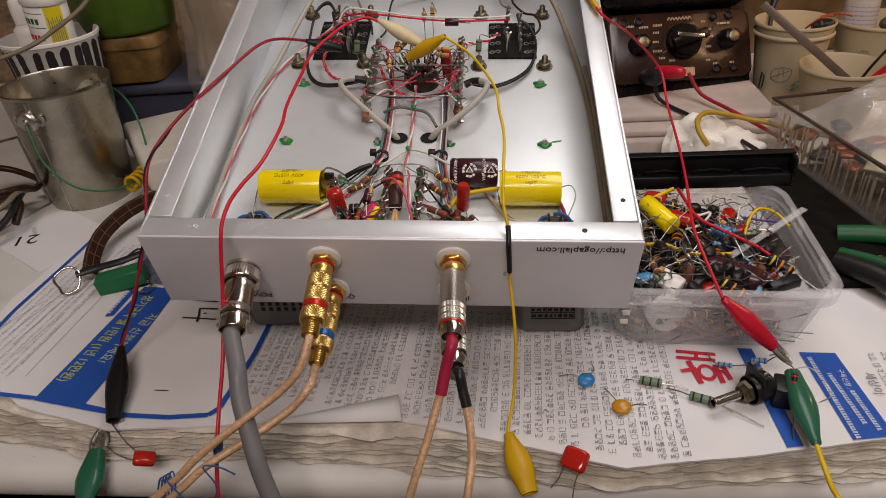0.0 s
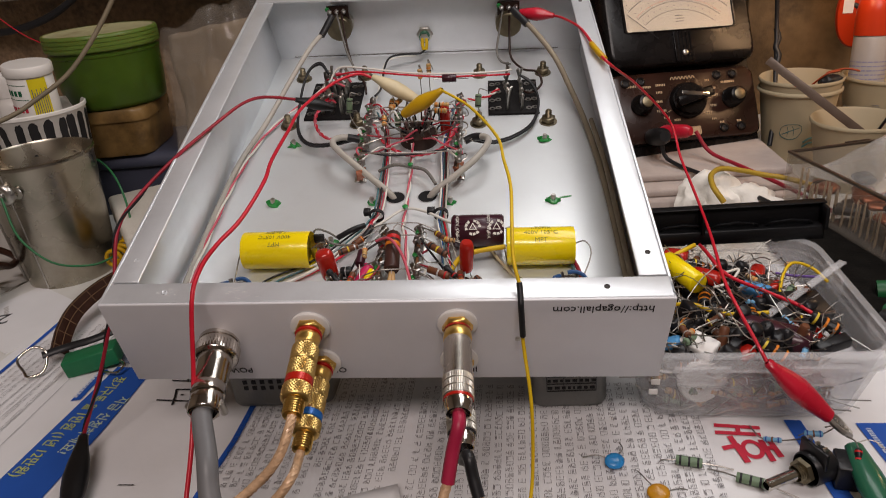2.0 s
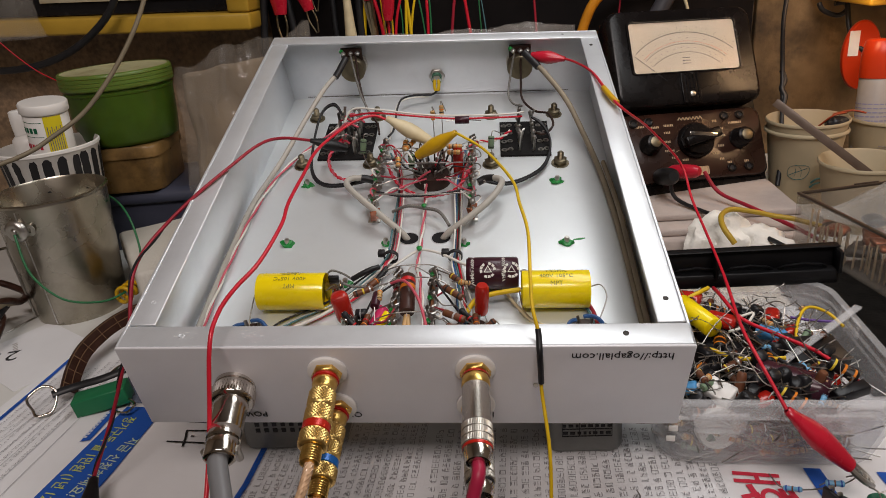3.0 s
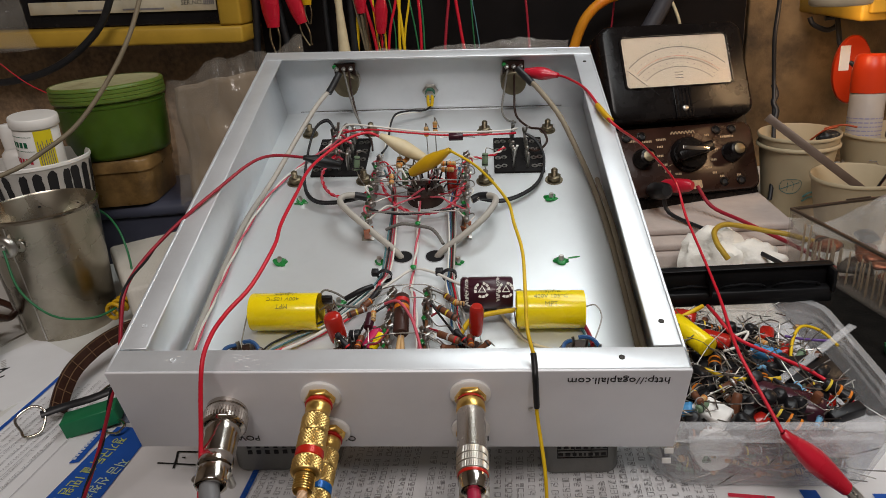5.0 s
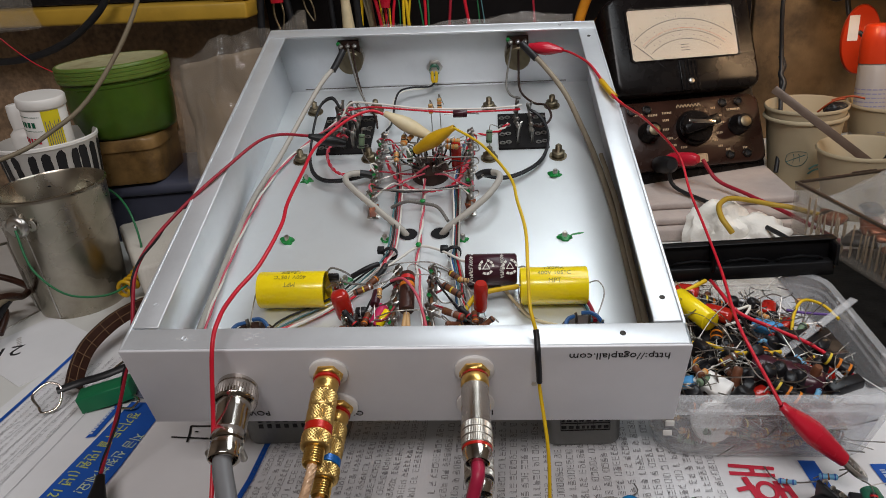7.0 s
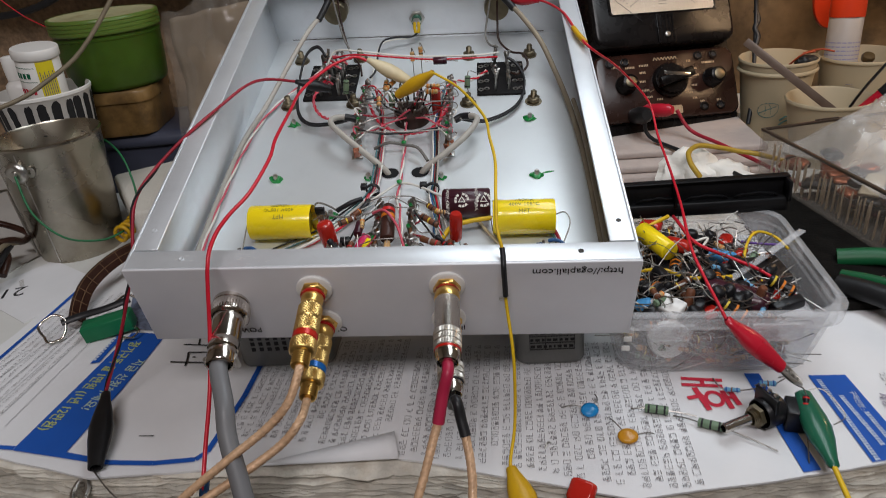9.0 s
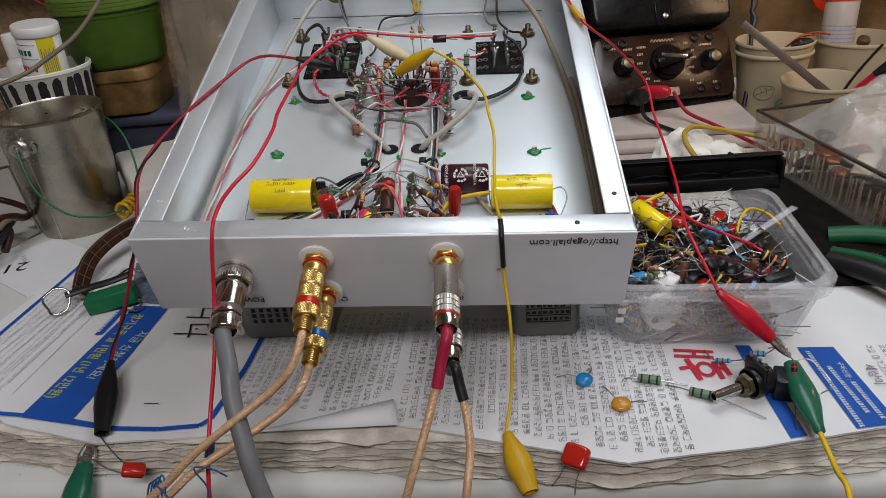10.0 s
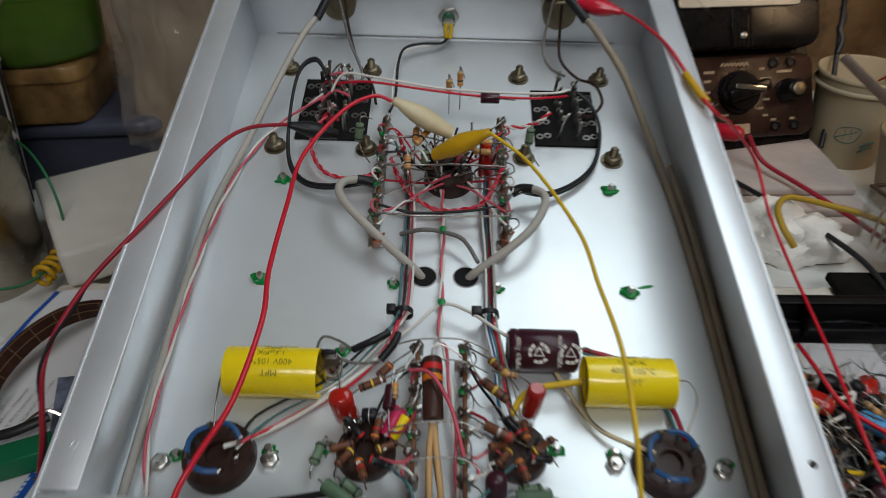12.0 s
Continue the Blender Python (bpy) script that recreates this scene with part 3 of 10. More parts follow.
def crumpled(name, cx, cz, w, h, y, label, rot=0, lean=0.0, seed=1, amp=0.008, nx=20, nz=20, depth=0.035, film=None, rise=0.0):
    """A thin clear bag: two crumpled films joined at their edges."""
    rnd = random.Random(seed)
    off = Vector((rnd.uniform(0, 9), rnd.uniform(0, 9), 0))
    bm = B()
    for s in (-1, 1):
        g = []
        for i in range(nx + 1):
            col = []
            for k in range(nz + 1):
                u, v = i / nx * 2 - 1, k / nz
                bulge = depth * max(0.0, 1 - abs(u) ** 2.5) * (1 - v ** 3) ** 0.5 * 0.5 if v < 1 else 0
                x = u * w / 2 * (1 - 0.06 * v) + amp * 0.5 * noise.noise(Vector((u * 3, v * 4, s)) + off)
                z = v * (h + rise * u) + amp * (1.6 * noise.noise(Vector((u * 2.2, 7, 1)) + off) + 0.5 * noise.noise(Vector((u * 9, 5, s)) + off)) * v
                yy = s * bulge + amp * noise.noise(Vector((u * 3.1, v * 3.3, 3 + s)) + off) + amp * (0.45 * noise.noise(Vector((u * 9, v * 8, 5 + s)) + off) + 0.35 * abs(noise.noise(Vector((u * 17 + v * 6, v * 15, 8 + s)) + off))) + lean * v
                col.append(bm.verts.new((x, yy, z)))
            g.append(col)
        for i in range(nx):
            for k in range(nz):
                bm.faces.new((g[i][k], g[i + 1][k], g[i + 1][k + 1], g[i][k + 1]))
    return single(name, bm, film or CLEAR, label, "plastic bag", pose(cx, y, cz) @ rotz(rot))


crumpled("plastic_bag", -0.205, 0.029, 0.150, 0.158, 0.425, "clear crumpled plastic bag standing on the foam block", 4, 0.02, 3, 0.0075, 70, 70, 0.040, BAG_FILM, 0.016)
bm = B()
grid = []
for i in range(25):
    u = i / 24
    grid.append([bm.verts.new((-0.058 + 0.112 * u + 0.004 * noise.noise(Vector((3, v / 24 * 3, 1))), 0.007 * noise.noise(Vector((u * 3, v / 24 * 3, 2))), (0.134 + 0.014 * u + 0.008 * noise.noise(Vector((u * 4, 1, 5)))) * v / 24)) for v in range(25)])
for p, q in zip(grid, grid[1:]):
    for k in range(24):
        bm.faces.new((p[k], q[k], q[k + 1], p[k + 1]))
tan = single("brown_paper", bm, mat("tan_paper", (0.27, 0.205, 0.14), 0.8, 0, 0.35, 25, 0.3, 120, stain=0.5, stain_scale=18, stain_colour=(0.22, 0.16, 0.10)), "crumpled tan paper inside the plastic bag", "paper", pose(-0.214, 0.437, 0.0295) @ rotz(4) @ pose(0, 0, 0, -6, 0, 0))
tan.modifiers.new("thickness", "SOLIDIFY").thickness = 0.0008


# a small wire stand at the very edge
bm = B()
for p, q in (((-0.40, 0.20, TZ), (-0.375, 0.27, TZ)), ((-0.375, 0.27, TZ), (-0.385, 0.275, 0.05)), ((-0.385, 0.275, 0.05), (-0.42, 0.20, 0.06))):
    rod(bm, p, q, 0.0012, 8)
single("wire_stand", bm, STEEL, "bent bare steel wire stand on the bench", "wire stand")


def watch_strap():
    t = thing("leather_strap", "curled dark brown leather strap with stitched grid lines on the newspaper", "strap")
    bm = B()
    line = smooth_line([(-0.247, 0.118, 0.006), (-0.251, 0.135, 0.012), (-0.252, 0.155, 0.017), (-0.245, 0.180, 0.021), (-0.232, 0.200, 0.022), (-0.214, 0.210, 0.020), (-0.200, 0.210, 0.014)], 7)
    rows = []
    for i, p in enumerate(line):
        d = (line[min(i + 1, len(line) - 1)] - line[max(i - 1, 0)]).normalized()
        side = Vector((0.55, 0.25, -0.78)).normalized()
        side = (side - d * side.dot(d)).normalized()
        nrm = d.cross(side)
        rows.append([p + side * a * 0.0058 + nrm * b * 0.0011 for a, b in ((-1, -1), (1, -1), (1, 1), (-1, 1))])
    loft(bm, rows)
    part("strap_band", bm, LEATHER, t)
    bm = B()
    for o in (-0.0048, 0.0005):
        pts = []
        for r in rows:
            c = (r[0] + r[1]) / 2
            side = (r[1] - r[0]).normalized()
            pts.append(c + side * o)
        tube(bm, pts, 0.00035, 5, raw=True)
    for i in range(2, len(rows) - 1, 4):
        tube(bm, [rows[i][0], rows[i][1]], 0.00035, 5)
    part("stitching", bm, mat("dull_brown_thread", (0.15, 0.085, 0.045), 0.7), t, "dull brown stitching")
    bm = B()
    tube(bm, [(-0.2600, 0.098, 0.004), (-0.2630, 0.100, 0.012), (-0.2560, 0.108, 0.016), (-0.2480, 0.108, 0.012), (-0.2480, 0.100, 0.003), (-0.2560, 0.095, 0.002), (-0.2600, 0.098, 0.004)], 0.0009, 8)
    part("buckle", bm, CHROME, t, "chrome wire buckle")
    bm = B()
    tube(bm, [(-0.250, 0.106, 0.011), (-0.238, 0.113, 0.012), (-0.222, 0.118, 0.014), (-0.208, 0.126, 0.016)], 0.0026, 8, flat=0.35)
    part("strap_tail", bm, BLACK_PVC, t)


watch_strap()
single("green_block", box(B(), (-0.017, -0.007, 0), (0.017, 0.007, 0.012), 0.001), GREEN_BOX, "small green plastic block on the newspaper", "plastic block", pose(-0.216, 0.107, 0.001) @ rotz(16) @ pose(0, 0, 0, 0, -8, 0))
bm = B()
tube(bm, [(-0.206, 0.098, 0.002), (-0.195, 0.094, 0.004), (-0.192, 0.100, 0.006), (-0.200, 0.106, 0.006)], 0.0009, 6)
tube(bm, [(-0.225, 0.122, 0.010), (-0.212, 0.128, 0.018), (-0.203, 0.128, 0.015)], 0.0009, 6)
single("wire_clip", bm, CHROME, "bent chrome wire clip beside the green block", "clip")
t = thing("brass_buckle", "small brass buckle on the newspaper next to the strap", "buckle", pose(-0.196, 0.150, 0.002) @ rotz(30))
part("buckle_frame", lathe(B(), [(0.006, 0), (0.009, 0.0015), (0.009, 0.004), (0.006, 0.005)], 20, sx=1.2), BRASS, t)

# a card with a number on it
t = thing("white_card", "small white card with a handwritten mark on the bench", "card", pose(-0.335, 0.205, TZ) @ rotz(-33))
part("card_sheet", box(B(), (-0.045, -0.035, 0), (0.045, 0.035, 0.0006)), PAPER, t)
writing("written_number", "21", 0.023, pose(-0.0174, -0.0155, 0.0007) @ rotz(-130), INK_BLACK, t)
bm = B()
for k in range(5):
    box(bm, (-0.0330 + 0.0030 * k, -0.0030 - 0.0012 * k, 0.0007), (-0.0312 + 0.0030 * k, 0.0008 - 0.0012 * k, 0.0008))
tagged(part("ink_bar", bm, mat("faint_pencil", (0.48, 0.46, 0.44), 0.9), t), kind="stuff")

# tangle of brown cord at the end of the bench
rn = random.Random(12)
for k, (mt, r) in enumerate(((LEATHER, 0.0036), (BLACK_PVC, 0.0028), (CABLE_TAN, 0.0024), (LEATHER, 0.0030))):
    c = Vector((-0.405, 0.205 + 0.012 * k, TZ + 0.004 + 0.005 * k))
    pts = [c + Vector((0.040 * math.cos(a) + rn.uniform(-0.006, 0.006), 0.045 * math.sin(a) + rn.uniform(-0.006, 0.006), 0.010 + 0.010 * math.sin(2 * a + k))) for a in [0.62 * i + k for i in range(10)]]
    single("cord_coil", tube(B(), pts, r, 8), mt, "dark brown cord coiled loosely on the bench", "cord", group="coiled cords")

# ---- the back of the bench ----
SCREEN_BLACK = mat("black_gloss_panel", (0.010, 0.010, 0.012), 0.25, 0.0, 0.3, 30)
CREAM = mat("aged_cream_label", (0.55, 0.50, 0.38), 0.6, 0.0, 0.2, 60, stain=0.4, stain_scale=40, stain_colour=(0.40, 0.27, 0.06))


def instrument():
    t = thing("wall_instrument", "black panel instrument in a yellow painted wooden frame on the wall", "instrument", pose(-0.234, 0, 0.192) @ pose(0, 0, 0, 0, 2.6, 0) @ pose(0.234, 0, -0.203))
    part("frame_bottom", box(B(), (-0.64, 0.565, 0.203), (-0.234, 0.620, 0.222), 0.003), YELLOW_WOOD, t)
    part("frame_side", box(B(), (-0.260, 0.566, 0.2225), (-0.234, 0.620, 0.55), 0.003), YELLOW_WOOD, t)
    part("backing", box(B(), (-0.64, 0.600, 0.224), (-0.261, 0.630, 0.55)), SCREEN_BLACK, t)
    part("label_strip", box(B(), (-0.50, 0.5965, 0.238), (-0.272, 0.5995, 0.252), 0.0003), CREAM, t, "cream label strip with worn print")
    writing("lettering", "SER.NO.", 0.0075, pose(-0.300, 0.5960, 0.247) @ pose(0, 0, 0, 90, 0, 0), INK_BLACK, t)
    bm = B()
    for k in range(6):
        box(bm, (-0.2865 + k * 0.0022, 0.5958, 0.2445), (-0.2850 + k * 0.0022, 0.5962, 0.2495))
    for x, w in ((-0.385, 0.05), (-0.44, 0.035)):
        box(bm, (x, 0.5958, 0.2405), (x + w, 0.5962, 0.2425))
    tagged(part("print_bar", bm, INK, t), kind="stuff")
    bm = B()
    random.seed(8)
    x = -0.49
    while x < -0.30:
        w = random.uniform(0.014, 0.03)
        box(bm, (x, 0.5965, 0.256), (x + w, 0.599, 0.275), 0.0005)
        x += w + random.uniform(0.004, 0.010)
    tagged(part("scale_mark", bm, CREAM, t), kind="stuff")


instrument()


def wire(name, pts, r, material, label, category="wire", group="", m=None, seg=8, flat=1.0):
    return single(name, tube(B(), pts, r, seg, flat=flat), material, label, category, m, group)


wire("grey_cable", [(-0.400, 0.235, 0.118), (-0.3464, 0.270, 0.1287), (-0.3233, 0.290, 0.1401), (-0.2958, 0.310, 0.1601), (-0.264, 0.335, 0.2037), (-0.2428, 0.355, 0.2513), (-0.225, 0.372, 0.32), (-0.205, 0.39, 0.45)], 0.0019, CABLE_TAN, "dusty tan cable hanging down before the striped cup", "cable")
wire("black_cable", [(-0.60, 0.55, 0.175), (-0.52, 0.545, 0.170), (-0.46, 0.545, 0.180), (-0.41, 0.545, 0.205), (-0.375, 0.545, 0.240), (-0.355, 0.548, 0.30), (-0.350, 0.55, 0.45)], 0.0042, BLACK_PVC, "thick black cable in front of the yellow frame", "cable")
wire("red_thin_wire", [(-0.52, 0.50, 0.24), (-0.49, 0.50, 0.20), (-0.46, 0.498, 0.172), (-0.43, 0.495, 0.155), (-0.412, 0.49, 0.140)], 0.0006, RED_PVC, "thin red wire hanging before the wall")
crumpled("plastic_bag", -0.500, 0.205, 0.09, 0.10, 0.52, "clear crumpled plastic bag hanging by the yellow frame", 0, 0.0, 9, 0.010, 12, 12)
# leads and tools hanging on the board
def hang_clip(x, z, material, name, label, y=0.600, s=1.0, lean=0.0):
    t = thing(name, label, "test clip", pose(x, y, z) @ pose(0, 0, 0, 0, lean, 0), "clips hanging on the board")
    part("boot", lathe(B(), [(0.003 * s, 0.052 * s), (0.0048 * s, 0.045 * s), (0.0085 * s, 0.030 * s), (0.008 * s, 0.014 * s), (0.0055 * s, 0.0), (0.0, 0.0)], 16, cap=False, sy=0.7), material, t)
    bm = B()
    for sx in (-1, 1):
        tube(bm, [(sx * 0.003 * s, 0, 0.002 * s), (sx * 0.0042 * s, 0, -0.010 * s), (sx * 0.001 * s, 0, -0.024 * s)], 0.0009 * s, 6)
    part("jaw", bm, BRASS, t)
    return t


hang_clip(-0.207, 0.204, RED_RUBBER, "test_clip", "red rubber test clip hanging on the black board", s=1.35)
hang_clip(-0.172, 0.206, RED_RUBBER, "test_clip", "red rubber test clip hanging on the black board", s=1.1, lean=-14)
hang_clip(-0.163, 0.226, YELLOW_RUBBER, "test_clip", "yellow rubber test clip hanging on the black board", s=0.9)
hang_clip(-0.0795, 0.188, RED_RUBBER, "test_clip", "dull red rubber test clip hanging on the black board", s=0.9, lean=6, y=0.598)
hang_clip(-0.1005, 0.212, RED_RUBBER, "test_clip", "red rubber test clip hanging on the black board", s=0.9)
t = thing("soldering_tool", "tapered ivory handled soldering tool hanging on the board", "tool", pose(-0.126, 0.600, 0.150))
part("handle", lathe(B(), [(0.0085, 0.0), (0.0065, 0.03), (0.0042, 0.07), (0.006, 0.10), (0.007, 0.16), (0, 0.16)], 18), IVORY_RUBBER, t)
t = thing("tweezers", "long brass coloured tweezers hanging on the board", "tweezers", pose(-0.094, 0.602, 0.140) @ pose(0, 0, 0, 0, -6, 0))
for s in (-1, 1):
    part("tweezer_arm", tube(B(), [(0, 0, 0), (s * 0.002, 0, 0.06), (s * 0.0045, 0, 0.14)], 0.0042, 8, flat=0.3), BRASS, t)
random.seed(21)
hang = [(-0.232, BLACK_PVC, 0.0046, 0.004), (-0.196, BLACK_PVC, 0.0042, -0.004), (-0.145, BLACK_PVC, 0.0030, 0.003), (-0.1135, BLACK_PVC, 0.0050, 0.0), (-0.1090, YELLOW_PVC, 0.0026, 0.006), (-0.0905, RED_PVC, 0.0022, -0.010), (-0.0860, YELLOW_PVC, 0.0015, 0.002),
        (-0.0820, RED_PVC, 0.0018, -0.014), (-0.0760, YELLOW_PVC, 0.0012, 0.004), (-0.0700, RED_PVC, 0.0017, 0.016), (-0.0640, GREEN_PVC, 0.0008, -0.016), (-0.0590, YELLOW_PVC, 0.0018, 0.004), (-0.0555, YELLOW_PVC, 0.0019, -0.003), (-0.0515, YELLOW_PVC, 0.0014, 0.008),
        (-0.0400, GREEN_PVC, 0.0010, -0.004), (-0.0335, RED_PVC, 0.0018, -0.005), (-0.0300, GREEN_PVC, 0.0011, -0.006), (-0.0030, DARKRED_PVC, 0.0018, 0.003), (0.0130, RED_PVC, 0.0019, 0.001), (0.0280, GREEN_PVC, 0.0008, 0.003), (0.0320, TEAL_PVC, 0.0007, -0.002), (0.0920, DARKRED_PVC, 0.0014, -0.002), (0.190, DARKRED_PVC, 0.0010, 0.0)]
for x, mt, r, dx in hang:
    b = random.uniform(-0.004, 0.004)
    wire("hanging_lead", [(x - dx * 0.5, 0.612, 0.10), (x - dx * 0.2 + b, 0.606, 0.15), (x, 0.607, 0.19), (x + dx * 0.6 - b, 0.610, 0.23), (x + dx * 1.6, 0.616, 0.30), (x + dx * 2, 0.62, 0.45)], r, mt,
         "insulated test lead hanging on the black board", "test lead", "leads on the board")
wire("shrink_tube", [(0.138, 0.590, 0.135), (0.146, 0.590, 0.165), (0.158, 0.590, 0.190), (0.178, 0.590, 0.206), (0.205, 0.595, 0.212), (0.25, 0.60, 0.215)], 0.0058, mat("orange_yellow_tube", (0.75, 0.28, 0.02), 0.4, 0, 0.3, 30, stain=0.7, stain_scale=30, stain_colour=(0.6, 0.05, 0.01)), "orange and yellow sleeve curving in front of the board", "sleeve")
wire("grey_sleeve", [(0.205, 0.575, 0.130), (0.222, 0.580, 0.165), (0.245, 0.585, 0.205), (0.27, 0.59, 0.26)], 0.0095, mat("dark_grey_sleeve", (0.05, 0.048, 0.055), 0.5), "thick dark grey cable sleeve on the board", "cable")
wire("bare_wire_end", [(0.262, 0.58, 0.160), (0.258, 0.58, 0.180), (0.250, 0.582, 0.20)], 0.0018, IVORY_RUBBER, "short ivory wire end on the board", "wire")
# a bag lying behind the chassis
crumpled("plastic_bag", 0.022, 0.132, 0.195, 0.060, 0.372, "clear zip plastic bag leaning on the chassis rear panel", -1, 0.0, 12, 0.0040, 90, 30, 0.02, FILM)
# shelf at the right
t = thing("wall_shelf", "yellow painted wooden shelf on the wall", "shelf")
part("shelf_board", box(B(), (0.415, 0.50, 0.172), (1.0, 0.655, 0.192), 0.003), YELLOW_WOOD, t)
part("shelf_lip", box(B(), (0.42, 0.492, 0.180), (1.0, 0.4995, 0.215), 0.002), YELLOW_WOOD, t)
t = thing("desk_lamp", "small beige lamp shade hanging under the yellow shelf", "lamp", pose(0.376, 0.462, 0.1935))
part("shade", lathe(B(), [(0.0235, 0.003), (0.0255, 0.0), (0.0272, 0.002), (0.0268, 0.008), (0.020, 0.026), (0.009, 0.036), (0, 0.037)], 36, cap=False), mat("beige_enamel", (0.42, 0.34, 0.24), 0.4), t)
part("stem", tube(B(), [(0, 0, 0.036), (0.004, 0.02, 0.060), (0.03, 0.08, 0.085), (0.06, 0.12, 0.09)], 0.0035, 8), BLACK_PVC, t)
part("bulb", lathe(B(), [(0.006, 0.022), (0.010, 0.014), (0.010, 0.010), (0.006, 0.005), (0, 0.004)], 20, cap=False), mat("frosted_bulb", (0.8, 0.72, 0.6), 0.5), t)
wire("black_flex", [(0.408, 0.60, 0.170), (0.412, 0.598, 0.162), (0.428, 0.598, 0.155), (0.438, 0.598, 0.160), (0.436, 0.598, 0.168), (0.424, 0.598, 0.168)], 0.0028, BLACK_PVC, "looped black flex under the yellow shelf", "cable")
wire("black_power_cord", [(0.352, 0.545, 0.30), (0.351, 0.542, 0.20), (0.348, 0.538, 0.16), (0.350, 0.535, 0.12), (0.348, 0.520, 0.085), (0.343, 0.500, 0.055), (0.338, 0.480, 0.030), (0.33, 0.462, 0.004)], 0.0024, BLACK_PVC, "black power cord hanging beside the meter", "cable")
wire("tied_cord_end", [(0.3495, 0.533, 0.110), (0.352, 0.529, 0.100), (0.348, 0.524, 0.092), (0.350, 0.518, 0.084), (0.346, 0.512, 0.074)], 0.0030, BLACK_PVC, "tied knot in the black cord", "cable")

# ---- right of the chassis ----
DIAL_INK = mat("dial_ink", (0.10, 0.085, 0.07), 0.8)
FACE = mat("aged_meter_scale", (0.35, 0.285, 0.215), 0.5, 0.0, 0.08, 20, stain=0.35, stain_scale=20, stain_colour=(0.31, 0.23, 0.16))
GLASSY = mat("clear_window", (0.95, 0.95, 0.95), 0.04, 0.0, 0.0, 20, trans=1.0, ior=1.2, rough_var=0.0)
PAPER_CUP = mat("cream_paper_cup", (0.42, 0.345, 0.225), 0.6, 0.0, 0.08, 30, 0.1, 200, stain=0.15, stain_scale=15)
CUP_IN = mat("cream_paper_inside", (0.66, 0.58, 0.44), 0.65, 0.0, 0.08, 30)
GILT = mat("worn_gilt_print", (0.52, 0.38, 0.24), 0.5, 0.2, 0.3, 300)
ORANGE = mat("orange_red_plastic", (0.50, 0.040, 0.010), 0.35, 0.0, 0.1, 40)
BRUSHED = mat("brown_steel_rule", (0.15, 0.105, 0.08), 0.38, 0.2, 0.3, 60)
SLAB = mat("pale_foam_sheets", (0.47, 0.40, 0.365), 0.85, 0.0, 0.15, 60, 0.5, 300, stain=0.3, stain_scale=14, stain_colour=(0.32, 0.25, 0.22))
TISSUE = mat("white_tissue", (0.82, 0.79, 0.73), 0.95, 0.0, 0.12, 60, 0.9, 250)
CLEAR_BOX = mat("clear_acrylic", (0.34, 0.30, 0.26), 0.08, 0.0, 0.05, 30, alpha=0.17, spec=0.6, rough_var=0.02)
FROST = mat("frosted_polypropylene", (0.80, 0.81, 0.83), 0.30, 0.0, 0.05, 40, 0.15, 300, alpha=0.27)
TRAY = mat("black_vacuum_tray", (0.008, 0.008, 0.009), 0.42, 0.0, 0.4, 40, 0.1, 200, stain=0.3, stain_scale=25, stain_colour=(0.022, 0.02, 0.02), spec=0.18)

M_METER = pose(0.2452, 0.4317, 0.0084) @ rotz(15.8) @ pose(0, 0, 0, -28, 0, 0) @ pose(0, 0, 0, 0, 2.9, 0) @ Matrix.Diagonal((1.1045, 1.03, 1.048, 1))


